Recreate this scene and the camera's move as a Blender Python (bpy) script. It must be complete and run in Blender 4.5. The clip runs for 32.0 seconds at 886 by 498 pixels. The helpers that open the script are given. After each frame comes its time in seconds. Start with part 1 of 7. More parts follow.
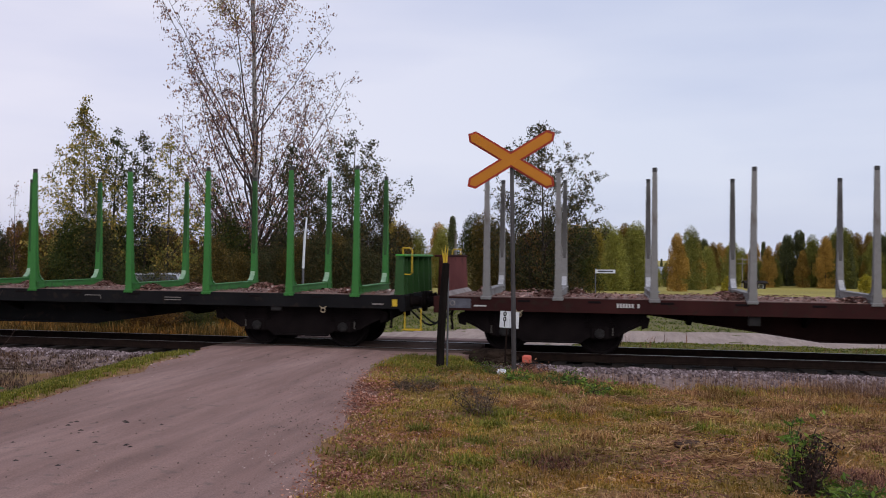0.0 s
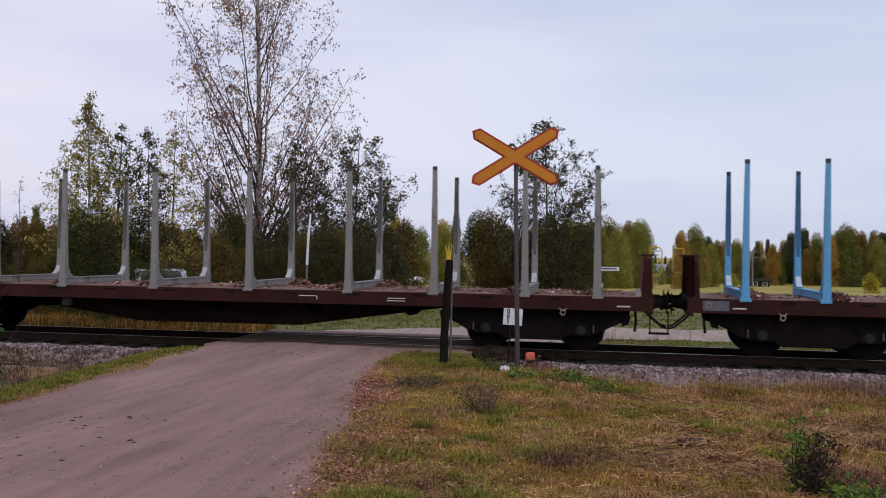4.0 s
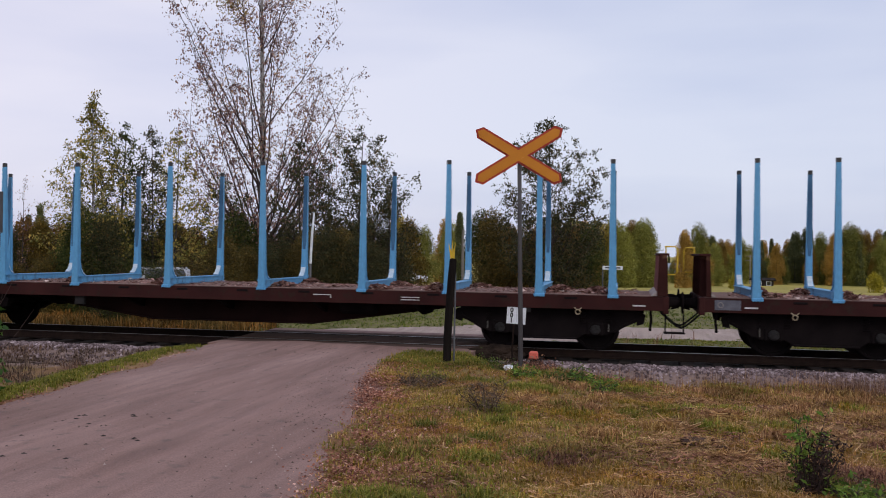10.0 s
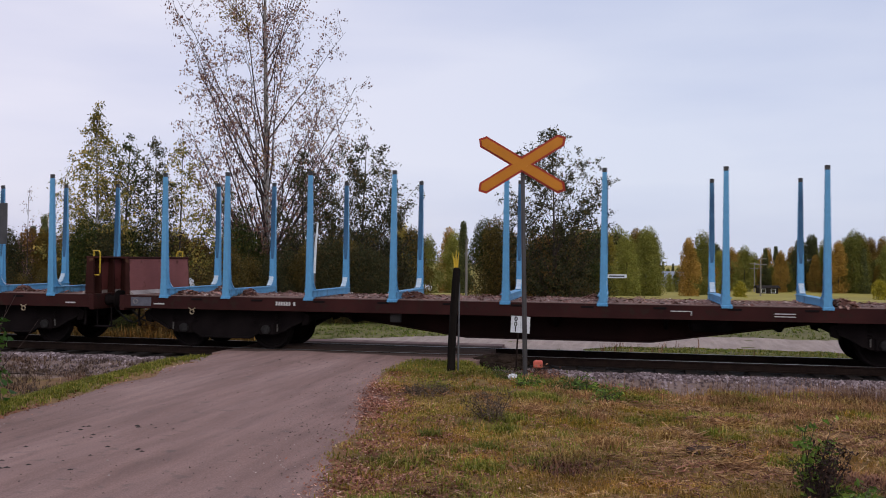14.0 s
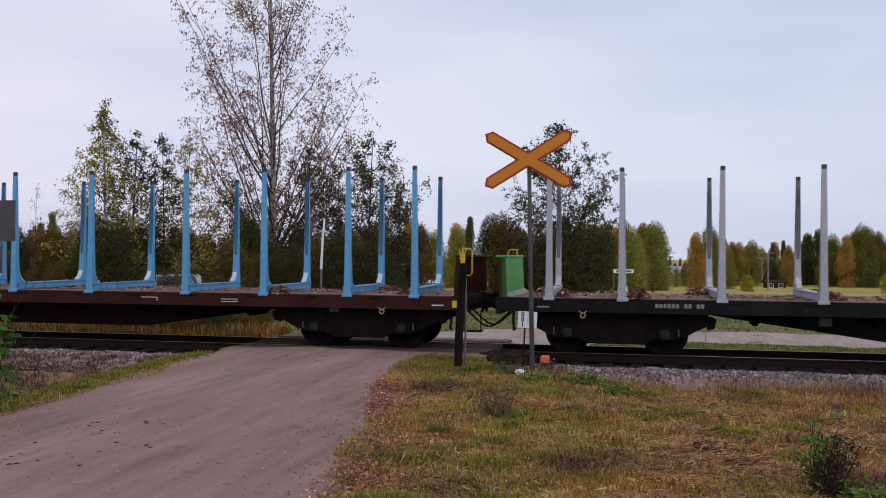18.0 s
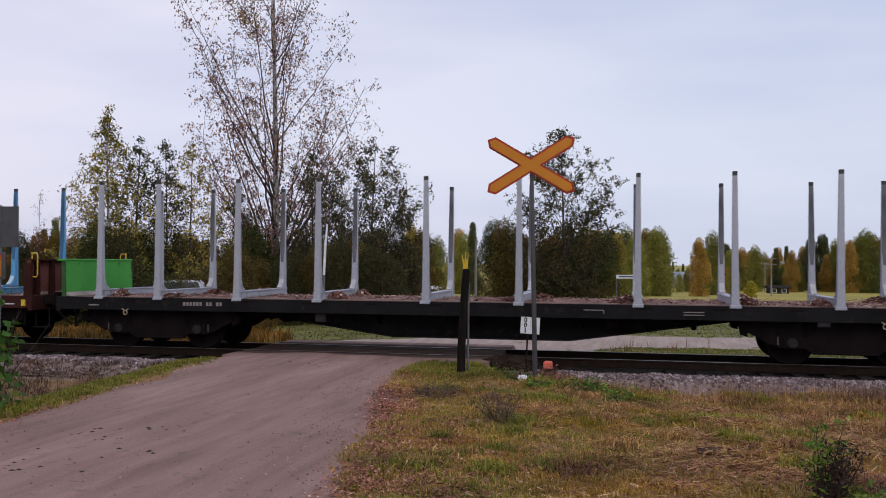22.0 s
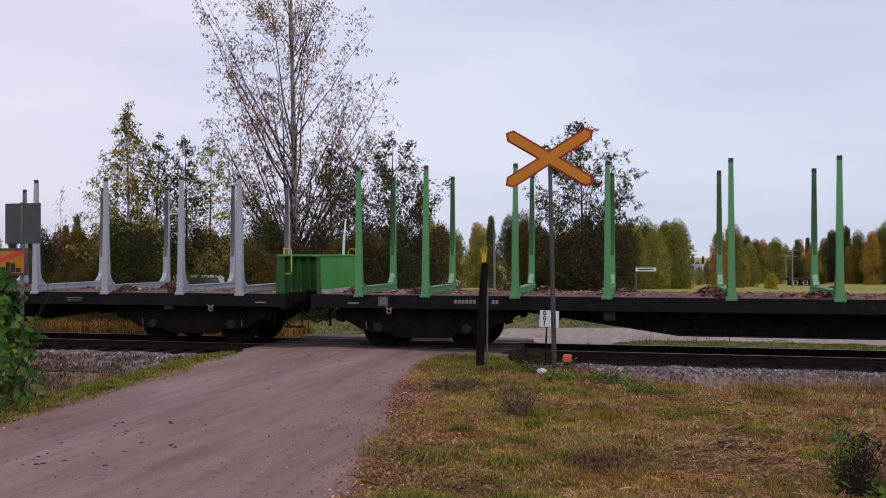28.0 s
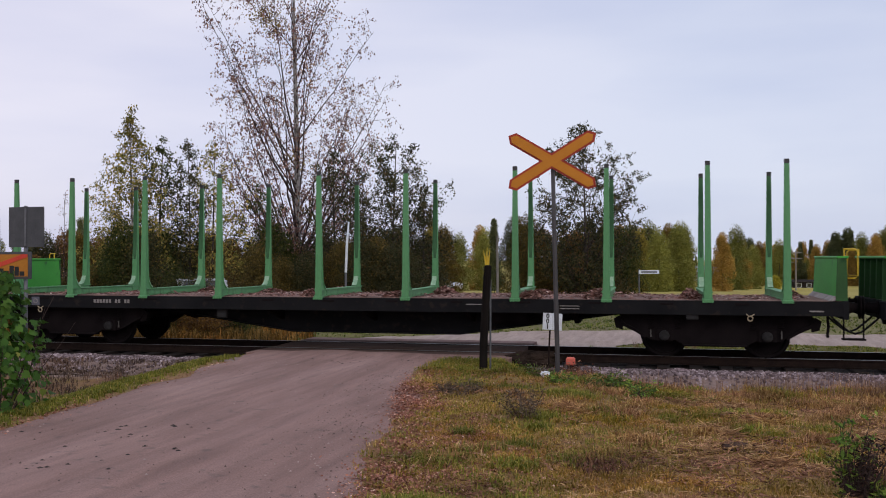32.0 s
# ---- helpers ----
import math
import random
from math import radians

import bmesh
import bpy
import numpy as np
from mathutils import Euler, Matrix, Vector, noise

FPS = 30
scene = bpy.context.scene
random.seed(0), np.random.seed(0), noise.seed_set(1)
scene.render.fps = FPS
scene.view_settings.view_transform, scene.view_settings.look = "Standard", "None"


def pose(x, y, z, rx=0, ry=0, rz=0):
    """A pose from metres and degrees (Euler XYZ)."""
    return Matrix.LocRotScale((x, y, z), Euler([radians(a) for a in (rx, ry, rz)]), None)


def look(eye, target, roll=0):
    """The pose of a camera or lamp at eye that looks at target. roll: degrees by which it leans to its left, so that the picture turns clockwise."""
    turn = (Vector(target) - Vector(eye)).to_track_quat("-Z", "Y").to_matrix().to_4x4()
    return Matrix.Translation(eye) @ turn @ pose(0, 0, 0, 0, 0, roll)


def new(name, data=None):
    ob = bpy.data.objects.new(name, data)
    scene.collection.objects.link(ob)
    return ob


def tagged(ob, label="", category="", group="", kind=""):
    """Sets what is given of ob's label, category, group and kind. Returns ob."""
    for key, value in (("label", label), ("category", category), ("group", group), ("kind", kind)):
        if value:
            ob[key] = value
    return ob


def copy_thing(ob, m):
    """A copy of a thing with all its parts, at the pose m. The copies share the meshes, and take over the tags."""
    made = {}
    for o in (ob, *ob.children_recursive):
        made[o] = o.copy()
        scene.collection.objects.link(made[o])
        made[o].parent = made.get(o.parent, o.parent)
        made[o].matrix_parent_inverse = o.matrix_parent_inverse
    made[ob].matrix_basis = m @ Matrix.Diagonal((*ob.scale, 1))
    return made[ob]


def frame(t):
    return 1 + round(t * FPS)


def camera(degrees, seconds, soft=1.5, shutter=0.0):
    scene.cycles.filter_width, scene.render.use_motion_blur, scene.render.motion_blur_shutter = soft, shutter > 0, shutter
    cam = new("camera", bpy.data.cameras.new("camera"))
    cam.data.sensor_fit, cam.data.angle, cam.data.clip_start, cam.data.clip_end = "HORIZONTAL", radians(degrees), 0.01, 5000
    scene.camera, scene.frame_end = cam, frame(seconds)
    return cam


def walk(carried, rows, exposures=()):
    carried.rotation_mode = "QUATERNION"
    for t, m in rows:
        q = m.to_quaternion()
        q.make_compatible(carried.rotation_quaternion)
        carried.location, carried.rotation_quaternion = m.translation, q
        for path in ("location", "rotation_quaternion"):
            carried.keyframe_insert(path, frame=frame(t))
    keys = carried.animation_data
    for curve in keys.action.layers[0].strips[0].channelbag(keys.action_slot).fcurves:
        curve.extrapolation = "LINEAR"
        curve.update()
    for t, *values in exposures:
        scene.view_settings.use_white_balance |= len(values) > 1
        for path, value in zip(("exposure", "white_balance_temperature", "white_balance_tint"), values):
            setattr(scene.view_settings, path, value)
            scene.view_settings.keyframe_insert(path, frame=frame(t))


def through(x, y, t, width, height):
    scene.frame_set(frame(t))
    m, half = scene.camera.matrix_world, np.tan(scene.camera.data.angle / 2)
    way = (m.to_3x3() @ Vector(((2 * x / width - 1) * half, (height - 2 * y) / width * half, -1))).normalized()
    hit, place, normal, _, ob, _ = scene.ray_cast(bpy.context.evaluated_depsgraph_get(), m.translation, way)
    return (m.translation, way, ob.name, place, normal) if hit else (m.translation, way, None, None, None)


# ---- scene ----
EYE = Vector((0.0, 0.0, 2.06))  # rail tops are z = 0, the track runs along x


def aim(turn, tilt, lean):
    """A pose at the eye: degrees to the right of the track's normal, up, and the lean."""
    a, b = radians(turn), radians(tilt)
    way = Vector((math.sin(a) * math.cos(b), math.cos(a) * math.cos(b), math.sin(b)))
    return look(EYE, EYE + way, lean)


cam = camera(51.85, 32.0, soft=1.0, shutter=0.25)
walk(cam, [
    (0, aim(-11.287, 0.383, 0.556)), (0.5, aim(-11.307, 0.380, 0.609)), (1, aim(-11.346, 0.294, 0.656)),
    (1.5, aim(-11.394, 0.210, 0.716)), (2, aim(-11.451, 0.157, 0.766)), (2.5, aim(-11.499, 0.136, 0.790)),
    (3, aim(-11.525, 0.110, 0.782)), (3.5, aim(-11.529, 0.152, 0.750)), (5.5, aim(-11.493, 0.210, 0.684)),
    (6, aim(-11.475, 0.180, 0.697)), (6.5, aim(-11.482, 0.060, 0.716)), (7, aim(-11.494, -0.002, 0.765)),
    (7.5, aim(-11.562, -0.013, 0.768)), (8, aim(-11.608, -0.024, 0.742)), (8.5, aim(-11.625, -0.003, 0.718)),
    (9, aim(-11.688, 0.055, 0.724)), (9.5, aim(-11.737, 0.084, 0.794)), (10, aim(-11.735, 0.106, 0.792)),
    (10.5, aim(-11.705, 0.200, 0.729)), (11, aim(-11.686, 0.312, 0.695)), (11.5, aim(-11.738, 0.356, 0.702)),
    (12, aim(-11.777, 0.414, 0.597)), (12.5, aim(-11.802, 0.455, 0.460)), (13, aim(-11.824, 0.579, 0.478)),
    (13.5, aim(-11.889, 0.644, 0.556)), (14, aim(-11.973, 0.682, 0.521)), (14.5, aim(-12.024, 0.692, 0.424)),
    (16.5, aim(-12.211, 0.508, 0.546)), (17, aim(-12.292, 0.417, 0.505)), (17.5, aim(-12.358, 0.385, 0.411)),
    (18, aim(-12.390, 0.398, 0.316)), (18.5, aim(-12.426, 0.445, 0.333)), (19, aim(-12.460, 0.423, 0.337)),
    (19.5, aim(-12.547, 0.512, 0.259)), (20, aim(-12.563, 0.613, 0.214)), (20.5, aim(-12.550, 0.709, 0.231)),
    (21, aim(-12.558, 0.736, 0.283)), (21.5, aim(-12.593, 0.714, 0.313)), (22, aim(-12.560, 0.756, 0.274)),
    (22.5, aim(-12.542, 0.833, 0.186)), (23, aim(-12.541, 0.874, 0.177)), (23.5, aim(-12.567, 0.843, 0.174)),
    (24, aim(-12.659, 0.833, 0.099)), (24.5, aim(-12.811, 0.801, -0.046)), (25, aim(-13.043, 0.716, -0.170)),
    (25.5, aim(-13.264, 0.603, -0.201)), (27.5, aim(-13.712, 0.330, -0.051)), (28, aim(-13.720, 0.365, -0.063)),
    (28.5, aim(-13.722, 0.370, -0.169)), (29, aim(-13.712, 0.417, -0.308)), (29.5, aim(-13.706, 0.526, -0.372)),
    (30, aim(-13.715, 0.589, -0.329)), (30.5, aim(-13.808, 0.591, -0.227)), (31, aim(-13.903, 0.534, -0.160)),
    (31.5, aim(-13.921, 0.543, -0.143)), (32, aim(-13.908, 0.546, -0.163)),
])


# ---- sky, sun, exposure ----
scene.view_settings.exposure = 0.0
SUN_UP, SUN_ROUND = radians(32), radians(150)
world = bpy.data.worlds.new("overcast_sky")
scene.world = world
world.use_nodes = True
wn, wl = world.node_tree.nodes, world.node_tree.links
wn.clear()
w_out = wn.new("ShaderNodeOutputWorld")
w_back = wn.new("ShaderNodeBackground")
w_sky = wn.new("ShaderNodeTexSky")
w_sky.sky_type = "NISHITA"
w_sky.sun_disc = False
w_sky.sun_elevation, w_sky.sun_rotation = SUN_UP, SUN_ROUND
w_sky.dust_density, w_sky.ozone_density = 2.0, 3.0
w_gain = wn.new("ShaderNodeMix")
w_gain.data_type, w_gain.blend_type = "RGBA", "MULTIPLY"
w_gain.inputs[0].default_value = 1.0
w_gain.inputs[7].default_value = (0.10, 0.10, 0.10, 1)
wl.new(w_sky.outputs[0], w_gain.inputs[6])
w_co = wn.new("ShaderNodeTexCoord")
w_map = wn.new("ShaderNodeMapping")
w_map.inputs["Scale"].default_value = (1.0, 1.0, 4.5)
w_noise = wn.new("ShaderNodeTexNoise")
w_noise.inputs["Scale"].default_value = 1.6
w_noise.inputs["Detail"].default_value = 5.0
w_noise.inputs["Roughness"].default_value = 0.45
w_ramp = wn.new("ShaderNodeValToRGB")
w_ramp.color_ramp.elements[0].position, w_ramp.color_ramp.elements[1].position = 0.33, 0.66
w_ramp.color_ramp.elements[0].color = (0.60, 0.645, 0.835, 1)
w_ramp.color_ramp.elements[1].color = (0.855, 0.858, 0.958, 1)
wl.new(w_co.outputs["Generated"], w_map.inputs[0])
wl.new(w_map.outputs[0], w_noise.inputs["Vector"])
wl.new(w_noise.outputs[0], w_ramp.inputs[0])
w_mix = wn.new("ShaderNodeMix")
w_mix.data_type = "RGBA"
w_mix.inputs[0].default_value = 0.85
wl.new(w_gain.outputs[2], w_mix.inputs[6])
wl.new(w_ramp.outputs[0], w_mix.inputs[7])
# the cloud is faintly lilac towards the left and bluer towards the right
w_sep = wn.new("ShaderNodeSeparateXYZ")
wl.new(w_co.outputs["Generated"], w_sep.inputs[0])
w_side = wn.new("ShaderNodeMapRange")
w_side.inputs[1].default_value, w_side.inputs[2].default_value = -0.65, 0.02
wl.new(w_sep.outputs[0], w_side.inputs[0])
w_tint = wn.new("ShaderNodeValToRGB")
w_tint.color_ramp.elements[0].color = (1.0, 0.945, 0.955, 1)
w_tint.color_ramp.elements[1].color = (0.83, 0.862, 0.918, 1)
wl.new(w_side.outputs[0], w_tint.inputs[0])
w_cast = wn.new("ShaderNodeMix")
w_cast.data_type, w_cast.blend_type = "RGBA", "MULTIPLY"
w_cast.inputs[0].default_value = 1.0
wl.new(w_mix.outputs[2], w_cast.inputs[6])
wl.new(w_tint.outputs[0], w_cast.inputs[7])
wl.new(w_cast.outputs[2], w_back.inputs[0])
w_back.inputs[1].default_value = 1.08
wl.new(w_back.outputs[0], w_out.inputs[0])
sun = new("sun", bpy.data.lights.new("sun", "SUN"))
sun.data.energy, sun.data.angle, sun.data.color = 0.9, radians(40), (1.0, 0.92, 0.80)
sun.matrix_world = look((0, 0, 0), (-math.sin(SUN_ROUND) * math.cos(SUN_UP), -math.cos(SUN_ROUND) * math.cos(SUN_UP), -math.sin(SUN_UP)))


# ---- materials ----
def nodes_of(name):
    m = bpy.data.materials.new(name)
    m.use_nodes = True
    nt = m.node_tree
    return m, nt.nodes, nt.links, nt.nodes["Principled BSDF"]


def noise_node(n, l, scale, detail=4.0, stretch=None):
    t = n.new("ShaderNodeTexNoise")
    t.inputs["Scale"].default_value, t.inputs["Detail"].default_value = scale, detail
    co = n.new("ShaderNodeTexCoord")
    src = co.outputs["Object"]
    if stretch:
        mp = n.new("ShaderNodeMapping")
        mp.inputs["Scale"].default_value = stretch
        l.new(src, mp.inputs[0])
        src = mp.outputs[0]
    l.new(src, t.inputs["Vector"])
    return t


def ramp_node(n, l, src, stops):
    r = n.new("ShaderNodeValToRGB")
    els = r.color_ramp.elements
    while len(els) < len(stops):
        els.new(0.5)
    for e, (p, c) in zip(els, stops):
        e.position, e.color = p, (*c, 1)
    l.new(src, r.inputs[0])
    return r


def mix_node(n, l, fac, a, b, mode="MIX"):
    m = n.new("ShaderNodeMix")
    m.data_type, m.blend_type = "RGBA", mode
    for sock, v in ((m.inputs[0], fac), (m.inputs[6], a), (m.inputs[7], b)):
        if isinstance(v, (int, float)):
            sock.default_value = v
        elif isinstance(v, tuple):
            sock.default_value = (*v, 1)
        else:
            l.new(v, sock)
    return m.outputs[2]


def surface(name, low, high, scale=3.0, rough=0.7, metal=0.0, bump=0.15, fine=45.0, wear=None, worn=0.66, stretch=None, vary=0.0, depth=0.01, gloss=0.3, grit=0.14):
    """A surface of two tones with grain, relief and, if wear is given, worn or rusty spots of that colour."""
    m, n, l, b = nodes_of(name)
    big = noise_node(n, l, scale, 5.0, stretch)
    col = ramp_node(n, l, big.outputs[0], [(0.32, low), (0.68, high)]).outputs[0]
    grain = noise_node(n, l, fine, 3.0, stretch)
    tone = ramp_node(n, l, grain.outputs[0], [(0.3, (1 - grit,) * 3), (0.7, (1 + grit * 0.5,) * 3)]).outputs[0]
    col = mix_node(n, l, 1.0, col, tone, "MULTIPLY")
    if wear:
        spot = noise_node(n, l, scale * 4.3, 6.0, stretch)
        mask = ramp_node(n, l, spot.outputs[0], [(worn - 0.05, (0, 0, 0)), (worn + 0.05, (1, 1, 1))]).outputs[0]
        col = mix_node(n, l, mask, col, wear)
    if vary:
        info = n.new("ShaderNodeObjectInfo")
        shade = ramp_node(n, l, info.outputs["Random"], [(0.0, (1 - vary,) * 3), (1.0, (1 + vary,) * 3)]).outputs[0]
        col = mix_node(n, l, 1.0, col, shade, "MULTIPLY")
    l.new(col, b.inputs["Base Color"])
    b.inputs["Roughness"].default_value, b.inputs["Metallic"].default_value = rough, metal
    b.inputs["Specular IOR Level"].default_value = gloss
    if bump:
        bp = n.new("ShaderNodeBump")
        bp.inputs["Strength"].default_value, bp.inputs["Distance"].default_value = bump, depth
        l.new(grain.outputs[0], bp.inputs["Height"])
        l.new(bp.outputs[0], b.inputs["Normal"])
    return m


def island_leaf(name, stops, rough=0.6, through=0.25, drift=None, drift_scale=0.55, vary=0.0):
    """Leaves, blades, stones: each island takes its own tone from the stops; drift tints broad patches."""
    m, n, l, b = nodes_of(name)
    geo = n.new("ShaderNodeNewGeometry")
    col = ramp_node(n, l, geo.outputs["Random Per Island"], stops).outputs[0]
    big = noise_node(n, l, 0.9, 2.0)
    tone = ramp_node(n, l, big.outputs[0], [(0.3, (0.65, 0.65, 0.65)), (0.7, (1.25, 1.25, 1.25))]).outputs[0]
    col = mix_node(n, l, 1.0, col, tone, "MULTIPLY")
    if vary:
        info = n.new("ShaderNodeObjectInfo")
        col = mix_node(n, l, 1.0, col, ramp_node(n, l, info.outputs["Random"], [(0.0, (1 - vary,) * 3), (1.0, (1 + vary, 1 + vary * 0.8, 1 + vary * 0.5))]).outputs[0], "MULTIPLY")
    if drift:
        wide = noise_node(n, l, drift_scale, 4.0)
        tint = ramp_node(n, l, wide.outputs[0], [(0.44, (1, 1, 1)), (0.58, drift)]).outputs[0]
        col = mix_node(n, l, 1.0, col, tint, "MULTIPLY")
    l.new(col, b.inputs["Base Color"])
    b.inputs["Roughness"].default_value = rough
    b.inputs["Specular IOR Level"].default_value = 0.12
    if through:
        tr = n.new("ShaderNodeBsdfTranslucent")
        l.new(col, tr.inputs[0])
        mx = n.new("ShaderNodeMixShader")
        mx.inputs[0].default_value = through
        l.new(b.outputs[0], mx.inputs[1])
        l.new(tr.outputs[0], mx.inputs[2])
        l.new(mx.outputs[0], n["Material Output"].inputs[0])
    return m


M = {}
M["steel_red"] = surface("red_oxide_paint", (0.026, 0.008, 0.0075), (0.045, 0.0135, 0.012), 1.2, 0.8, wear=(0.028, 0.014, 0.011), worn=0.60, gloss=0.12)
M["steel_black"] = surface("black_frame_paint", (0.006, 0.006, 0.007), (0.012, 0.0115, 0.0125), 1.2, 0.8, wear=(0.02, 0.015, 0.013), worn=0.62, gloss=0.12)
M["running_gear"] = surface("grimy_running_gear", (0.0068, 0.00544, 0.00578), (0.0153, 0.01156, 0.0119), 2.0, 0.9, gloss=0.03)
M["axle_cap"] = surface("grey_axle_cap", (0.014, 0.013, 0.013), (0.032, 0.030, 0.030), 8.0, 0.7, gloss=0.1)
M["stake_blue"] = surface("faded_blue_paint", (0.082, 0.275, 0.50), (0.13, 0.36, 0.58), 0.8, 0.5, wear=(0.05, 0.11, 0.20), worn=0.63, stretch=(1, 1, 0.22))
M["stake_grey"] = surface("light_grey_paint", (0.30, 0.31, 0.36), (0.40, 0.41, 0.46), 0.8, 0.5, wear=(0.14, 0.13, 0.13), worn=0.64, stretch=(1, 1, 0.22))
M["stake_zinc"] = surface("weathered_grey_steel", (0.16, 0.155, 0.15), (0.27, 0.26, 0.255), 0.8, 0.6, wear=(0.11, 0.085, 0.07), worn=0.64, stretch=(1, 1, 0.35))
M["stake_green"] = surface("faded_green_paint", (0.075, 0.23, 0.088), (0.12, 0.30, 0.13), 0.8, 0.55, wear=(0.06, 0.13, 0.06), worn=0.63, stretch=(1, 1, 0.22))
M["stake_leaf"] = surface("bright_green_paint", (0.03, 0.15, 0.028), (0.05, 0.21, 0.042), 0.8, 0.55, wear=(0.03, 0.075, 0.025), worn=0.63, stretch=(1, 1, 0.22))
M["panel_green"] = surface("green_end_panel_paint", (0.04, 0.25, 0.032), (0.06, 0.33, 0.045), 1.0, 0.5, wear=(0.03, 0.13, 0.03), worn=0.68)
M["panel_pink"] = surface("bleached_pink_end_panel", (0.19, 0.070, 0.066), (0.26, 0.100, 0.094), 1.0, 0.8, wear=(0.10, 0.035, 0.03), worn=0.68, gloss=0.08)
M["panel_red"] = surface("faded_red_end_panel", (0.125, 0.036, 0.033), (0.19, 0.058, 0.053), 1.0, 0.8, wear=(0.06, 0.02, 0.016), worn=0.66, gloss=0.08)
# darker panel paints with the end cage's shade in the colour; the red has rust spots
M["panel_brown"] = surface("shaded_red_brown_ribs", (0.030, 0.011, 0.0095), (0.055, 0.019, 0.016), 1.0, 0.85, wear=(0.10, 0.05, 0.03), worn=0.66, gloss=0.06)
M["panel_dark"] = surface("shaded_green_ribs", (0.022, 0.068, 0.018), (0.038, 0.11, 0.028), 1.0, 0.7, wear=(0.012, 0.05, 0.012), worn=0.62)
for key, low, high in (("scuff_blue", (0.028, 0.085, 0.17), (0.05, 0.14, 0.25)), ("scuff_grey", (0.075, 0.075, 0.085), (0.14, 0.14, 0.155)), ("scuff_zinc", (0.06, 0.056, 0.054), (0.11, 0.105, 0.10)), ("scuff_green", (0.022, 0.075, 0.028), (0.045, 0.125, 0.05)), ("scuff_leaf", (0.016, 0.06, 0.015), (0.03, 0.10, 0.025))):
    M[key] = surface(key + "_rubbed_paint", low, high, 5.0, 0.7, stretch=(1, 1, 0.3))
SCUFFS = {"faded_blue_paint": "scuff_blue", "light_grey_paint": "scuff_grey", "weathered_grey_steel": "scuff_zinc", "faded_green_paint": "scuff_green", "bright_green_paint": "scuff_leaf"}
M["stake_tip"] = surface("dark_tip_steel", (0.03, 0.03, 0.032), (0.07, 0.065, 0.065), 4.0, 0.6)
M["pad_white"] = surface("scuffed_wear_pad", (0.40, 0.52, 0.62), (0.58, 0.66, 0.72), 6.0, 0.6)
M["pad_grey"] = surface("scuffed_grey_wear_pad", (0.36, 0.36, 0.38), (0.52, 0.52, 0.54), 6.0, 0.6)
M["pad_green"] = surface("scuffed_green_wear_pad", (0.20, 0.34, 0.21), (0.34, 0.48, 0.33), 6.0, 0.6)
M["ring_pale"] = surface("worn_cream_ring", (0.22, 0.17, 0.11), (0.42, 0.34, 0.23), 14.0, 0.7)
M["yellow"] = surface("yellow_paint", (0.55, 0.36, 0.02), (0.7, 0.48, 0.04), 6.0, 0.5)
M["marking"] = surface("white_stencil_paint", (0.42, 0.41, 0.40), (0.6, 0.58, 0.57), 20.0, 0.7)
M["rubber"] = surface("black_rubber_hose", (0.01, 0.01, 0.01), (0.02, 0.02, 0.02), 10.0, 0.6)
M["deck"] = surface("worn_wood_deck", (0.14, 0.08, 0.065), (0.30, 0.19, 0.155), 2.0, 0.9, stretch=(1, 8, 1))
M["bark"] = island_leaf("bark_litter", [(0.0, (0.08, 0.036, 0.03)), (0.4, (0.22, 0.105, 0.085)), (0.75, (0.38, 0.21, 0.17)), (0.95, (0.50, 0.33, 0.28)), (1.0, (0.75, 0.62, 0.55))], 0.9, 0.0)
M["rail"] = surface("rusty_rail", (0.012, 0.007, 0.006), (0.022, 0.013, 0.010), 6.0, 0.85, gloss=0.1)
M["rail_head"] = surface("worn_rail_head", (0.20, 0.195, 0.195), (0.30, 0.29, 0.29), 10.0, 0.4, metal=0.9, bump=0.0)
M["sleeper"] = surface("tarred_sleeper", (0.010, 0.007, 0.006), (0.026, 0.018, 0.015), 3.0, 0.9)
M["ballast"] = island_leaf("grey_ballast", [(0.0, (0.09776, 0.0697, 0.0715)), (0.5, (0.2138, 0.1603, 0.1652)), (0.85, (0.336, 0.2649, 0.2737)), (1.0, (0.5255, 0.4298, 0.4438))], 0.9, 0.0)
M["crossing_timber"] = surface("gritty_crossing_timber", (0.085, 0.056, 0.048), (0.15, 0.102, 0.088), 2.0, 0.95, stretch=(0.3, 2, 1), bump=0.4, gloss=0.04)


# ---- building helpers ----
def mesh_of(name, verts, faces, material, smooth=False):
    me = bpy.data.meshes.new(name)
    me.from_pydata([tuple(v) for v in verts], [], [tuple(f) for f in faces])
    me.materials.append(material)
    if smooth:
        me.shade_smooth()
    return me


def quads(name, verts, material, per=4, smooth=False):
    """A mesh of loose faces with `per` corners each, from an array of corners."""
    verts = np.asarray(verts, dtype=np.float32).reshape(-1, 3)
    count = len(verts) // per
    me = bpy.data.meshes.new(name)
    me.vertices.add(len(verts))
    me.vertices.foreach_set("co", verts.ravel())
    me.loops.add(len(verts))
    me.loops.foreach_set("vertex_index", np.arange(len(verts), dtype=np.int32))
    me.polygons.add(count)
    me.polygons.foreach_set("loop_start", np.arange(0, len(verts), per, dtype=np.int32))
    me.update(calc_edges=True)
    me.materials.append(material)
    return me


def under(name, me, parent, label="", at=None):
    ob = new(name, me)
    ob.parent = parent
    if at is not None:
        ob.matrix_basis = at
    if label:
        ob["label"] = label
    return ob


def part(name, bm, material, parent, label="", at=None, smooth=False):
    me = bpy.data.meshes.new(name)
    bm.to_mesh(me)
    bm.free()
    me.materials.append(material)
    if smooth:
        me.shade_smooth()
    return under(name, me, parent, label, at)


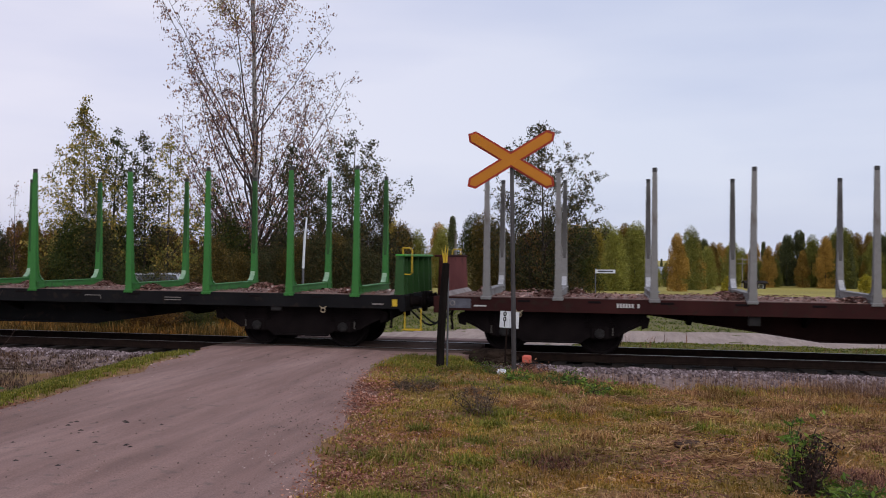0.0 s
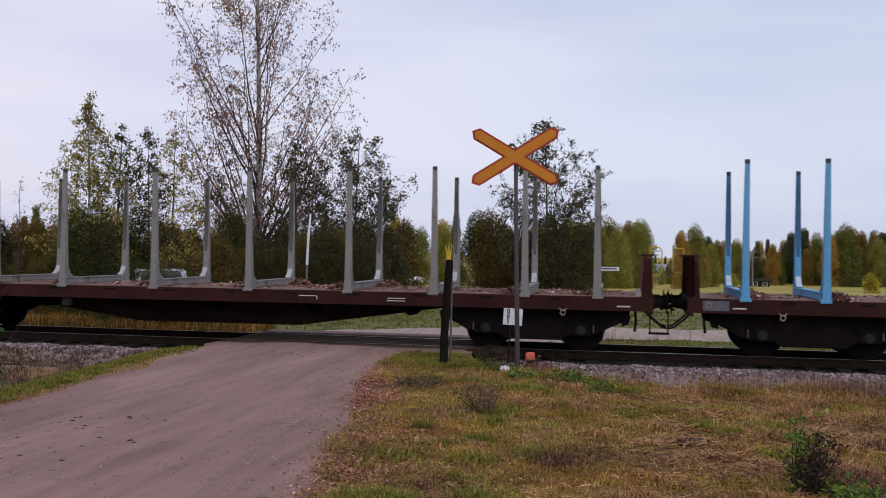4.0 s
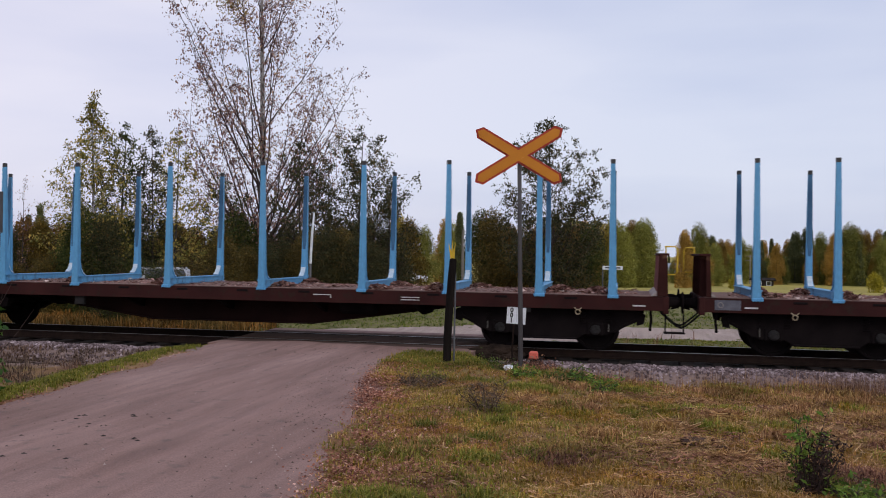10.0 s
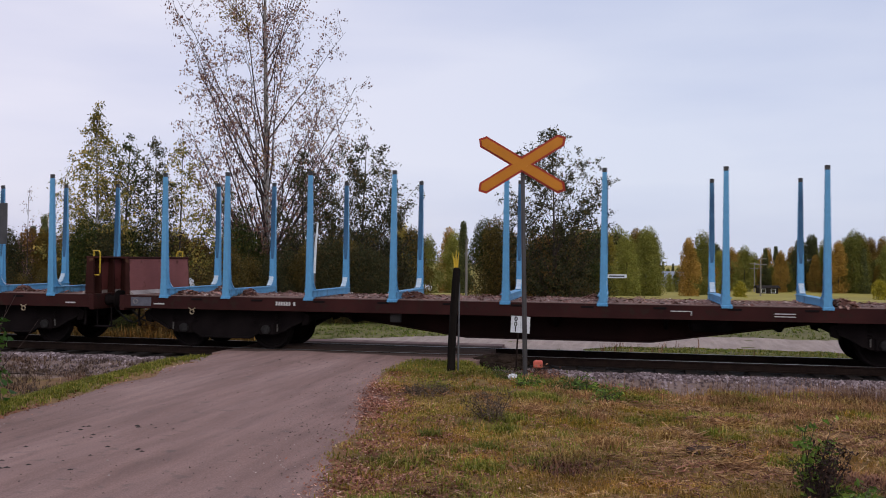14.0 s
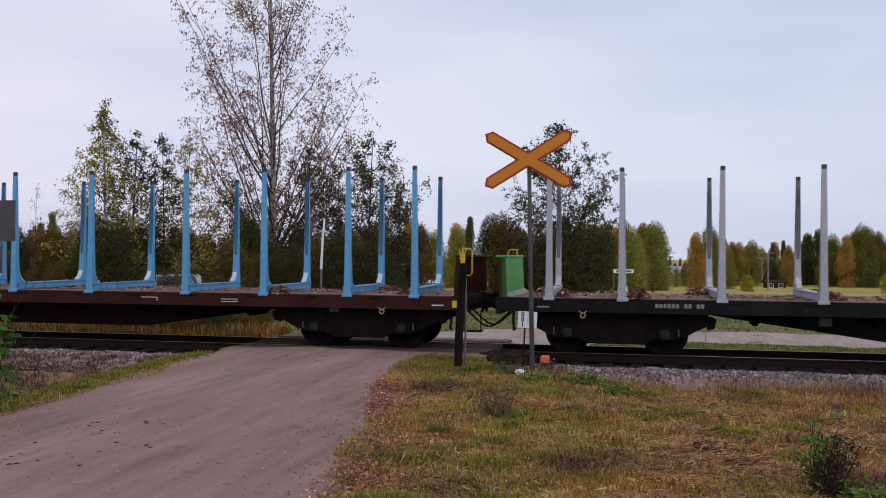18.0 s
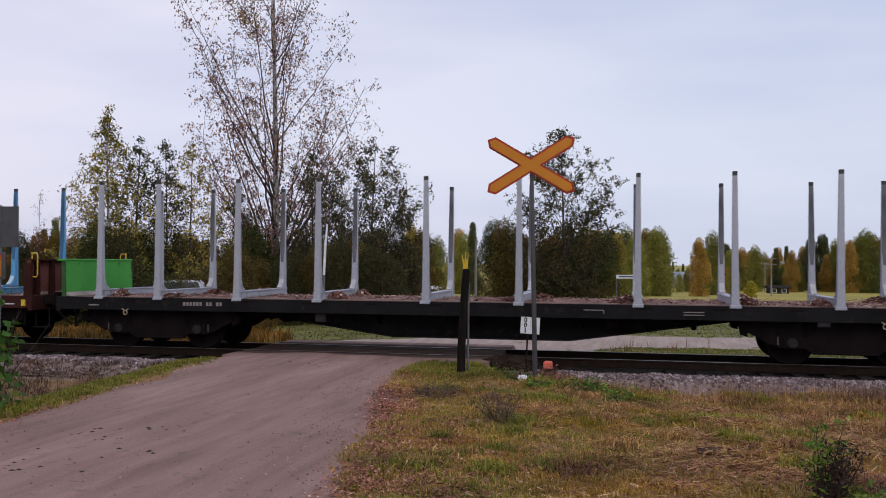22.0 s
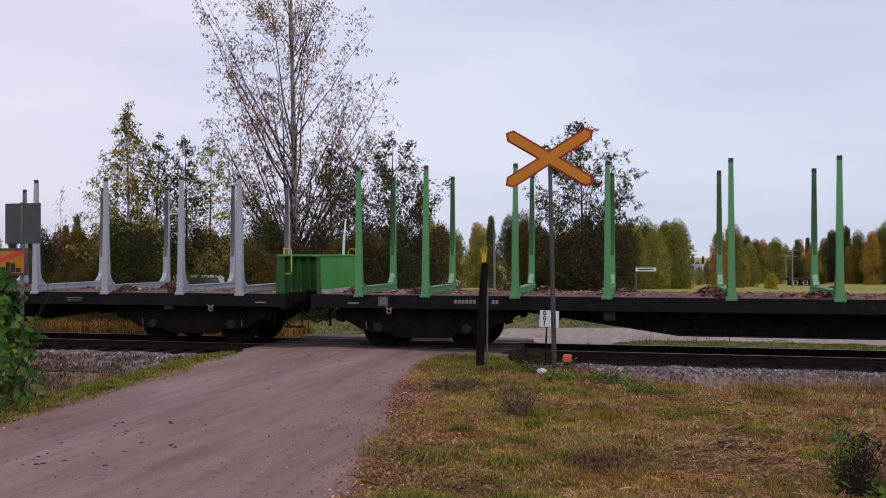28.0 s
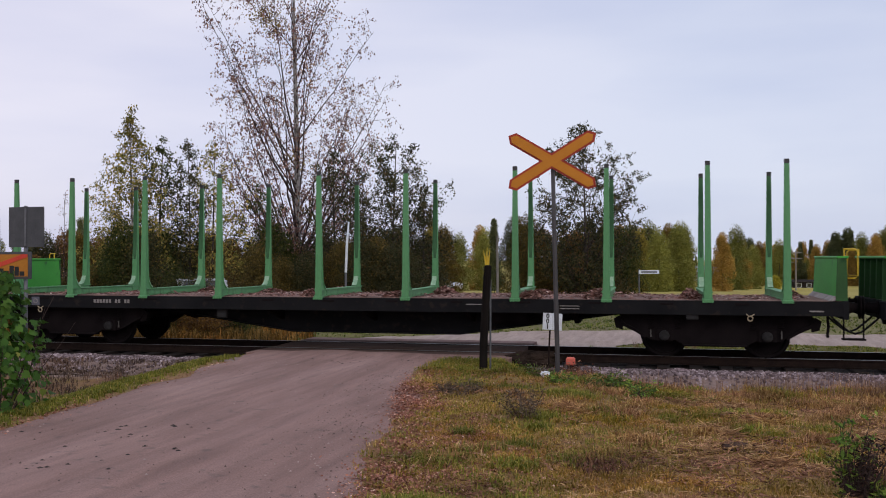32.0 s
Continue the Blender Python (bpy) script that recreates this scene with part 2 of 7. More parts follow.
def box(bm, x0, x1, y0, y1, z0, z1, bevel=0.0):
    vs = [bm.verts.new(p) for p in ((x0, y0, z0), (x1, y0, z0), (x1, y1, z0), (x0, y1, z0), (x0, y0, z1), (x1, y0, z1), (x1, y1, z1), (x0, y1, z1))]
    fs = [bm.faces.new([vs[i] for i in f]) for f in ((3, 2, 1, 0), (4, 5, 6, 7), (0, 1, 5, 4), (1, 2, 6, 5), (2, 3, 7, 6), (3, 0, 4, 7))]
    if bevel:
        es = list({e for f in fs for e in f.edges})
        bmesh.ops.bevel(bm, geom=es, offset=bevel, segments=1, affect="EDGES")
    return bm


def prism(bm, outline, a0, a1, axis="y"):
    """Extrude an outline (pairs) between a0 and a1 along the axis; pairs are the other two coordinates in order."""
    def put(p, q, a):
        return {"x": (a, p, q), "y": (p, a, q), "z": (p, q, a)}[axis]
    lo = [bm.verts.new(put(p, q, a0)) for p, q in outline]
    hi = [bm.verts.new(put(p, q, a1)) for p, q in outline]
    k = len(outline)
    bm.faces.new(lo)
    bm.faces.new(hi[::-1])
    for i in range(k):
        bm.faces.new((lo[i], hi[i], hi[(i + 1) % k], lo[(i + 1) % k]))
    bmesh.ops.recalc_face_normals(bm, faces=bm.faces[:])
    return bm


def ring(bm, profile, centre, axis="y", sides=20):
    """A turned body: profile of (radius, offset along the axis)."""
    rows = []
    for r, a in profile:
        row = []
        for i in range(sides):
            t = 2 * math.pi * i / sides
            c, s = r * math.cos(t), r * math.sin(t)
            p = {"x": (a, c, s), "y": (c, a, s), "z": (c, s, a)}[axis]
            row.append(bm.verts.new(Vector(p) + Vector(centre)))
        rows.append(row)
    for a, b in zip(rows, rows[1:]):
        for i in range(sides):
            bm.faces.new((a[i], a[(i + 1) % sides], b[(i + 1) % sides], b[i]))
    bm.faces.new(rows[0][::-1])
    bm.faces.new(rows[-1])
    bmesh.ops.recalc_face_normals(bm, faces=bm.faces[:])
    return bm


def pipe(bm, points, radius, sides=8):
    """A round bar along points; radius is one number or one for each point."""
    pts = [Vector(p) for p in points]
    rad = radius if isinstance(radius, (list, tuple)) else [radius] * len(pts)
    rows = []
    for i, p in enumerate(pts):
        d = (pts[min(i + 1, len(pts) - 1)] - pts[max(i - 1, 0)]).normalized()
        u = d.cross(Vector((0.13, 0.31, 0.94)) if abs(d.z) < 0.9 else Vector((1, 0.1, 0))).normalized()
        v = d.cross(u)
        rows.append([bm.verts.new(p + (u * math.cos(2 * math.pi * k / sides) + v * math.sin(2 * math.pi * k / sides)) * rad[i]) for k in range(sides)])
    for a, b in zip(rows, rows[1:]):
        for k in range(sides):
            bm.faces.new((a[k], a[(k + 1) % sides], b[(k + 1) % sides], b[k]))
    bm.faces.new(rows[0][::-1])
    bm.faces.new(rows[-1])
    bmesh.ops.recalc_face_normals(bm, faces=bm.faces[:])
    return bm


def arc(p, q, sag, n=10):
    """Points from p to q that hang by sag."""
    p, q = Vector(p), Vector(q)
    return [p.lerp(q, i / n) - Vector((0, 0, sag * 4 * (i / n) * (1 - i / n))) for i in range(n + 1)]


def step(a, b, v):
    t = min(1.0, max(0.0, (v - a) / (b - a)))
    return t * t * (3 - 2 * t)


TRACK_Y = 20.393


def road_edges(y):
    """The gravel road's two sides at y, on the near side of the track and on the crossing."""
    left = -7.15 - 0.092 * y - 0.1 * step(14, 19, y)
    right = -1.75 - 0.19 * y + 0.55 * step(14.6, 18.4, y)
    return left, right


def height(x, y):
    """The ground: flat road, a lower verge, the ditch beside the ballast, and fields that fall away behind."""
    z = 0.0
    left, right = road_edges(min(y, 19.0))
    if y < 22.6:
        z -= 0.27 * step(-1.7, 0.4, x) * step(9.5, 17.0, y)
        z -= 0.42 * step(left - 0.25, left - 2.0, x)
        z -= 0.10 * step(17.6, 18.6, y) * step(-2.2, -1.0, x) if x > right else 0.10 * step(17.6, 18.6, y)
    z -= 0.35 * step(22.2, 23.6, y)
    z -= 0.15 * step(-3.0, -2.1, x) * (1 - step(-1.2, 0.2, x)) * step(15.6, 16.9, y) * (y < 19)
    outside = max(step(-3.3, -2.9, x), step(-9.0, -9.5, x))
    z -= outside * 0.20 * step(17.1, 17.7, y) * (1 - step(22.6, 23.6, y)) + 0.45 * step(18.5, 18.8, y) * (1 - step(22.1, 22.4, y))
    z -= 3.3 * step(34.0, 190.0, math.hypot(x, y))
    bumpy = 0.05 * noise.noise((x * 0.8, y * 0.8, 3.0)) + 0.03 * noise.noise((x * 2.3, y * 2.3, 7.0))
    on_road = step(left - 0.5, left + 0.1, x) * (1 - step(right - 0.1, right + 0.5, x)) if y < 24 else 0.0
    lump = 0.0
    if y < 18.2:
        grown = step(right + 0.5, right + 2.0, x) * (1 - step(16.5, 17.8, y))
        lump = grown * (0.075 * noise.noise((x * 1.5, y * 1.5, 11.0)) + 0.045 * noise.noise((x * 3.4, y * 3.4, 5.0)))
    return z + bumpy * (1 - 0.9 * on_road) + lump - 0.02


def grid_mesh(name, xs, ys, zfun, material, keep=None):
    verts = [(x, y, zfun(x, y)) for y in ys for x in xs]
    w = len(xs)
    faces = [(j * w + i, j * w + i + 1, (j + 1) * w + i + 1, (j + 1) * w + i) for j in range(len(ys) - 1) for i in range(w - 1)
             if keep is None or keep((xs[i] + xs[i + 1]) / 2, (ys[j] + ys[j + 1]) / 2)]
    return mesh_of(name, verts, faces, material, True)


def ramp_list(lo, hi, fine_lo, fine_hi, fine, growth=1.16):
    mid = list(np.arange(fine_lo, fine_hi + fine / 2, fine))
    up, d, v = [], fine, fine_hi
    while v < hi:
        d *= growth
        v += d
        up.append(v)
    down, d, v = [], fine, fine_lo
    while v > lo:
        d *= growth
        v -= d
        down.append(v)
    return down[::-1] + mid + up


def ground_material():
    m, n, l, b = nodes_of("grassy_ground")
    a = noise_node(n, l, 0.5, 6.0)
    green = ramp_node(n, l, a.outputs[0], [(0.3, (0.178, 0.0862, 0.0426)), (0.45, (0.247, 0.14, 0.047)), (0.6, (0.19, 0.141, 0.0325)), (0.75, (0.316, 0.174, 0.0851))]).outputs[0]
    g = noise_node(n, l, 14.0, 5.0)
    tone = ramp_node(n, l, g.outputs[0], [(0.3, (0.66, 0.62, 0.58)), (0.7, (1.22, 1.2, 1.15))]).outputs[0]
    col = mix_node(n, l, 1.0, green, tone, "MULTIPLY")
    # ripe field grass far behind the track
    co = n.new("ShaderNodeTexCoord")
    sep = n.new("ShaderNodeSeparateXYZ")
    l.new(co.outputs["Object"], sep.inputs[0])
    # bare sandy strip along the foot of the ballast, ragged by noise
    rag = noise_node(n, l, 1.3, 4.0)
    edge = n.new("ShaderNodeMath")
    edge.operation = "MULTIPLY_ADD"
    edge.inputs[1].default_value = 1.1
    l.new(rag.outputs[0], edge.inputs[0])
    l.new(sep.outputs[1], edge.inputs[2])
    strip = n.new("ShaderNodeMapRange")
    strip.inputs[1].default_value, strip.inputs[2].default_value = 17.15, 17.5
    l.new(edge.outputs[0], strip.inputs[0])
    back = n.new("ShaderNodeMapRange")
    back.inputs[1].default_value, back.inputs[2].default_value = 25.0, 24.3
    l.new(edge.outputs[0], back.inputs[0])
    both = n.new("ShaderNodeMath")
    both.operation = "MULTIPLY"
    l.new(strip.outputs[0], both.inputs[0])
    l.new(back.outputs[0], both.inputs[1])
    sand = ramp_node(n, l, g.outputs[0], [(0.3, (0.185, 0.122, 0.102)), (0.7, (0.30, 0.208, 0.178))]).outputs[0]
    col = mix_node(n, l, both.outputs[0], col, sand)
    far = n.new("ShaderNodeMapRange")
    far.inputs[1].default_value, far.inputs[2].default_value = 44.0, 60.0
    l.new(sep.outputs[1], far.inputs[0])
    moss = n.new("ShaderNodeMapRange")
    moss.inputs[1].default_value, moss.inputs[2].default_value = 23.6, 24.6
    l.new(edge.outputs[0], moss.inputs[0])
    lawn = ramp_node(n, l, a.outputs[0], [(0.35, (0.12, 0.105, 0.032)), (0.65, (0.175, 0.165, 0.045))]).outputs[0]
    col = mix_node(n, l, moss.outputs[0], col, mix_node(n, l, 1.0, lawn, tone, "MULTIPLY"))
    f = noise_node(n, l, 0.05, 4.0)
    field = ramp_node(n, l, f.outputs[0], [(0.35, (0.27, 0.22, 0.035)), (0.65, (0.38, 0.31, 0.055))]).outputs[0]
    col = mix_node(n, l, far.outputs[0], col, field)
    l.new(col, b.inputs["Base Color"])
    b.inputs["Roughness"].default_value = 0.95
    bp = n.new("ShaderNodeBump")
    bp.inputs["Strength"].default_value, bp.inputs["Distance"].default_value = 0.7, 0.06
    l.new(g.outputs[0], bp.inputs["Height"])
    l.new(bp.outputs[0], b.inputs["Normal"])
    return m


def gravel_material(name, pale):
    """Packed gravel; pale lifts and greys its tone."""
    m, n, l, b = nodes_of(name)
    a = noise_node(n, l, 0.9, 8.0, (1.6, 0.30, 1.0))
    col = ramp_node(n, l, a.outputs[0], [(0.28, (0.19, 0.107, 0.086)), (0.44, (0.256, 0.15, 0.124)), (0.56, (0.28, 0.168, 0.141)), (0.74, (0.352, 0.22, 0.187))]).outputs[0]
    if pale:
        col = mix_node(n, l, pale, col, (0.44, 0.37, 0.315))
    g = noise_node(n, l, 60.0, 3.0)
    tone = ramp_node(n, l, g.outputs[0], [(0.3, (0.78, 0.77, 0.76)), (0.7, (1.15, 1.15, 1.15))]).outputs[0]
    col = mix_node(n, l, 1.0, col, tone, "MULTIPLY")
    trail = noise_node(n, l, 2.4, 5.0, (2.2, 0.22, 1.0))
    col = mix_node(n, l, 1.0, col, ramp_node(n, l, trail.outputs[0], [(0.3, (0.80, 0.79, 0.79)), (0.7, (1.14, 1.14, 1.14))]).outputs[0], "MULTIPLY")
    s = noise_node(n, l, 6.0, 6.0)
    damp = ramp_node(n, l, s.outputs[0], [(0.62, (0, 0, 0)), (0.72, (0.55, 0.55, 0.55))]).outputs[0]
    col = mix_node(n, l, damp, col, (0.10, 0.075, 0.066))
    l.new(col, b.inputs["Base Color"])
    b.inputs["Roughness"].default_value = 0.9
    bp = n.new("ShaderNodeBump")
    bp.inputs["Strength"].default_value, bp.inputs["Distance"].default_value = 0.45, 0.02
    l.new(g.outputs[0], bp.inputs["Height"])
    l.new(bp.outputs[0], b.inputs["Normal"])
    return m


def bed_material():
    """Pinkish sandy ballast, near black from the sleepers' near ends backwards."""
    m, n, l, b = nodes_of("ballast_bed")
    a = noise_node(n, l, 9.0, 6.0)
    sand = ramp_node(n, l, a.outputs[0], [(0.3, (0.18, 0.122, 0.104)), (0.7, (0.30, 0.212, 0.184))]).outputs[0]
    near_black = ramp_node(n, l, a.outputs[0], [(0.3, (0.009, 0.006, 0.006)), (0.7, (0.022, 0.015, 0.013))]).outputs[0]
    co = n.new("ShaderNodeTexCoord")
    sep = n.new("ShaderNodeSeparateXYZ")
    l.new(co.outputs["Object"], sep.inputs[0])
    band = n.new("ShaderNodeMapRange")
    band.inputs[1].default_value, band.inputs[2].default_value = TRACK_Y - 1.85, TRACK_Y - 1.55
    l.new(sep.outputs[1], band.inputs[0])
    l.new(mix_node(n, l, band.outputs[0], sand, near_black), b.inputs["Base Color"])
    b.inputs["Roughness"].default_value = 0.95
    g = noise_node(n, l, 22.0, 4.0)
    bp = n.new("ShaderNodeBump")
    bp.inputs["Strength"].default_value, bp.inputs["Distance"].default_value = 0.8, 0.04
    l.new(g.outputs[0], bp.inputs["Height"])
    l.new(bp.outputs[0], b.inputs["Normal"])
    return m


M["ballast_bed"] = bed_material()
M["ground"] = ground_material()
M["gravel"] = gravel_material("packed_gravel", 0.0)
M["pale_gravel"] = gravel_material("pale_dry_gravel", 0.6)

# ---- ground, roads, track ----
ground = new("ground", grid_mesh("ground", ramp_list(-900, 900, -12, 8, 0.17), ramp_list(-60, 1400, 3, 24, 0.17), height, M["ground"]))
tagged(ground, "autumn grass verge and mown fields beside the railway", "ground", kind="structure")


def road_limits(y):
    """The ragged edges of the gravel itself, a little wider than the driven road."""
    lo, hi = road_edges(y)
    lo -= 0.12 + 0.25 * noise.noise((y * 0.8, 4.0, 2.0))
    hi += (0.75 + 0.18 * noise.noise((y * 0.7, 8.0, 2.0)) + 0.14 * noise.noise((y * 2.3, 8.0, 2.0))) * (1 - 0.8 * step(14.0, 17.5, y))
    return lo, hi


def road_top(x, y):
    lo, hi = road_limits(y)
    t = (x - lo) / (hi - lo)
    edge = min(t, 1 - t)
    ruts = -0.02 * math.exp(-((t - 0.25) / 0.07) ** 2) - 0.02 * math.exp(-((t - 0.62) / 0.07) ** 2)
    return 0.045 * math.sin(math.pi * t) + ruts - 0.075 * step(0.10, 0.0, edge) + 0.014 * noise.noise((x * 1.5, y * 0.7, 0)) + 0.012


def road_sheet():
    ys = list(np.arange(-20, 18.8, 0.3))
    verts, faces = [], []
    cols = 27
    for y in ys:
        lo, hi = road_limits(y)
        for i in range(cols):
            x = lo + (hi - lo) * i / (cols - 1)
            verts.append((x, y, road_top(x, y)))
    for j in range(len(ys) - 1):
        for i in range(cols - 1):
            k = j * cols + i
            faces.append((k, k + 1, k + cols + 1, k + cols))
    return mesh_of("road", verts, faces, M["gravel"], True)


tagged(new("road", road_sheet()), "purplish grey packed gravel road up to the level crossing", "road", kind="structure")


def far_road_inside(x, y):
    """The gravel road behind the track: it leaves the crossing and bends away along the railway."""
    near = 22.3 if -9.6 < x < -3.0 else 24.0 + 2.5 * step(-3.0, 0.5, x) + 0.25 * noise.noise((x * 0.4, 0, 5))
    far = 25.4 + 5.2 * step(-11.5, -1.5, x) + 0.3 * noise.noise((x * 0.3, 9, 5))
    return near < y < far and x > -10.6


far_road = new("road", grid_mesh("road", list(np.arange(-11, 60, 0.3)), list(np.arange(22.0, 31.4, 0.15)), lambda x, y: height(x, y) + 0.02, M["pale_gravel"], far_road_inside))
tagged(far_road, "pale gravel road running along behind the railway", "road", kind="structure")


def crossing_deck():
    bm = bmesh.new()
    for y0, y1 in ((18.45, 19.0), (21.8, 22.4)):
        n = 12
        for i in range(n):
            x0, x1 = -9.05 + i * 0.49, -9.05 + (i + 1) * 0.49
            box(bm, x0, x1, y0, y1, -0.2, -0.012)
    return bm


crossing = new("crossing_deck")
tagged(crossing, "dark timber level crossing deck between the rails", "crossing", kind="structure")
part("deck_surface", crossing_deck(), M["gravel"], crossing)
plank_bm = bmesh.new()
box(plank_bm, -2.94, 2.94, -0.131, 0.131, -0.2, -0.008, 0.008)
plank = part("plank", plank_bm, M["crossing_timber"], crossing, at=pose(-6.1, 19.135, 0))
for y in (19.40, 19.86, 20.13, 20.40, 20.67, 20.94, 21.40, 21.665):
    under("plank", plank.data, crossing, at=pose(-6.1 + random.uniform(-0.04, 0.04), y, random.uniform(-0.008, 0.0), random.uniform(-0.3, 0.3)))


def rail_mesh(x0, x1):
    bm = bmesh.new()
    prism(bm, [(-0.075, -0.172), (0.075, -0.172), (0.075, -0.16), (0.012, -0.145), (0.012, -0.045), (0.034, -0.034), (0.034, -0.004), (-0.034, -0.004), (-0.034, -0.034), (-0.012, -0.045), (-0.012, -0.145), (-0.075, -0.16)], x0, x1, "x")
    return bm


track = new("railway_track")
tagged(track, "single railway track with rusty rails on dark sleepers", "track", kind="structure")
for side in (-1, 1):
    r = part("rail", rail_mesh(-130, 110), M["rail"], track, at=pose(0, TRACK_Y + side * 0.797, 0))
    head = bmesh.new()
    box(head, -130, 110, -0.03, 0.03, -0.004, 0.0)
    part("rail_head", head, M["rail_head"], r, "shiny worn running surface")
sleeper_bm = bmesh.new()
box(sleeper_bm, -0.13, 0.13, -1.3, 1.3, -0.33, -0.175, 0.015)
first = part("sleeper", sleeper_bm, M["sleeper"], track, at=pose(-28.0, TRACK_Y, 0))
for i in range(1, 80):
    x = -28.0 + i * 0.62
    if not -9.3 < x < -3.1:
        under("sleeper", first.data, track, at=pose(x, TRACK_Y + random.uniform(-0.03, 0.03), random.uniform(-0.012, 0.0), 0, 0, random.uniform(-1, 1)))


def bed_z(x, y):
    d = abs(y - TRACK_Y)
    return -0.24 - 0.26 * step(1.75, 2.5, d) + 0.03 * noise.noise((x * 2.5, y * 2.5, 2.0))


def no_road(x, y):
    return not -9.1 < x < -3.15


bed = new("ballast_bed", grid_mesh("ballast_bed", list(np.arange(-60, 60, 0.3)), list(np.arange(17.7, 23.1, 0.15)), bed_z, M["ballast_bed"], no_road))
tagged(bed, "crushed stone ballast bed under the track", "ballast", kind="structure")


def stones(count, area, zfun, lo, hi, rng):
    """Loose stones: squashed eight-cornered lumps, joined."""
    corners = np.array([(-1, -1, -1), (1, -1, -1), (1, 1, -1), (-1, 1, -1), (-1, -1, 1), (1, -1, 1), (1, 1, 1), (-1, 1, 1)], dtype=float)
    verts, faces = [], []
    for i in range(count):
        x, y = rng.uniform(area[0], area[1]), rng.uniform(area[2], area[3])
        if area[4](x, y):
            s = rng.uniform(lo, hi)
            rot = np.array(Euler((rng.uniform(0, 6), rng.uniform(0, 6), rng.uniform(0, 6))).to_matrix())
            c = corners * np.array([rng.uniform(0.35, 0.6) for _ in range(24)]).reshape(8, 3) * s
            c = c @ rot.T + np.array((x, y, zfun(x, y) + s * 0.15))
            k = len(verts)
            verts.extend(map(tuple, c))
            faces += [(k + 3, k + 2, k + 1, k), (k + 4, k + 5, k + 6, k + 7), (k, k + 1, k + 5, k + 4), (k + 1, k + 2, k + 6, k + 5), (k + 2, k + 3, k + 7, k + 6), (k + 3, k, k + 4, k + 7)]
    return verts, faces


def stony(x, y):
    """Heaped stones near the sleepers' ends, few lower down."""
    return no_road(x, y) and random.random() < 0.16 + 0.84 * step(18.32, 18.6, y + 0.15 * noise.noise((x * 0.9, y, 3.3)) + (-0.05 if x < -9 else 0.0))


rng = random.Random(5)
v, f = stones(11000, (-3.2, 10.5, 18.0, 19.05, stony), bed_z, 0.026, 0.056, rng)
v2, f2 = stones(9000, (-20, -9.0, 17.95, 19.05, stony), bed_z, 0.026, 0.056, rng)
k = len(v)
v += v2
f += [tuple(i + k for i in q) for q in f2]
tagged(new("ballast_stones", mesh_of("ballast_stones", v, f, M["ballast"])), "loose grey crushed ballast stones beside the rail", "ballast stones", kind="stuff")


def soil_mound():
    """Dark soil pushed up beside the rail at the end of the crossing."""
    bm = bmesh.new()
    bmesh.ops.create_icosphere(bm, subdivisions=4, radius=1.0)
    for v in bm.verts:
        k = 1 + 0.35 * noise.noise(v.co * 1.7) + 0.18 * noise.noise(v.co * 5.0) + 0.08 * noise.noise(v.co * 13.0)
        v.co = Vector((v.co.x * 0.62 * k, v.co.y * 0.30 * k, v.co.z * 0.24 * k))
    me = bpy.data.meshes.new("soil_mound")
    bm.to_mesh(me)
    bm.free()
    me.materials.append(M["dark_earth"])
    ob = new("soil_mound", me)
    tagged(ob, "low mound of dark soil beside the rail", "soil mound")
    return ob


M["dark_earth"] = surface("dark_earth", (0.014, 0.010, 0.008), (0.045, 0.03, 0.022), 5.0, 0.95, bump=0.9, fine=30.0, depth=0.03, gloss=0.05)
soil_mound().matrix_basis = pose(-2.75, 19.0, -0.14)


# ---- the timber train ----
STAKE_STEP = (1.505, 1.95, 1.90, 2.305)          # from the end inwards
TRAIN_PITCH = 20.47
WHEEL_R = 0.455
shapes = {}


def shape(key, maker, material, smooth=False):
    """One mesh for each shape and material, shared by all wagons."""
    full = (key, material.name)
    if full not in shapes:
        bm = maker()
        me = bpy.data.meshes.new(key)
        bm.to_mesh(me)
        bm.free()
        me.materials.append(material)
        if smooth:
            me.shade_smooth()
        shapes[full] = me
    return shapes[full]


def stake_shape():
    """An upright post that tapers upwards, with flanges and a curved foot towards the wagon's middle (its inner side is +y)."""
    bm = bmesh.new()
    rows = []
    for z, w, inner in ((1.20, 0.082, 0.36), (1.36, 0.077, 0.34), (1.42, 0.073, 0.245), (1.52, 0.070, 0.175), (1.68, 0.067, 0.145), (2.1, 0.063, 0.128), (3.0, 0.056, 0.105), (3.90, 0.047, 0.085)):
        lean = 0.012 * (z - 1.2)
        web = w * 0.72
        rows.append([bm.verts.new(p) for p in ((-w, lean, z), (w, lean, z), (w, lean + 0.02, z), (web, lean + 0.03, z), (web, inner - 0.03, z), (w, inner - 0.02, z), (w, inner, z), (-w, inner, z), (-w, inner - 0.02, z), (-web, inner - 0.03, z), (-web, lean + 0.03, z), (-w, lean + 0.02, z))])
    for a, b in zip(rows, rows[1:]):
        for i in range(12):
            bm.faces.new((a[i], a[(i + 1) % 12], b[(i + 1) % 12], b[i]))
    bm.faces.new(rows[0][::-1])
    bm.faces.new(rows[-1])
    return bm


def tip_shape():
    bm = bmesh.new()
    box(bm, -0.049, 0.049, 0.030, 0.092, 3.885, 3.985, 0.010)
    return bm


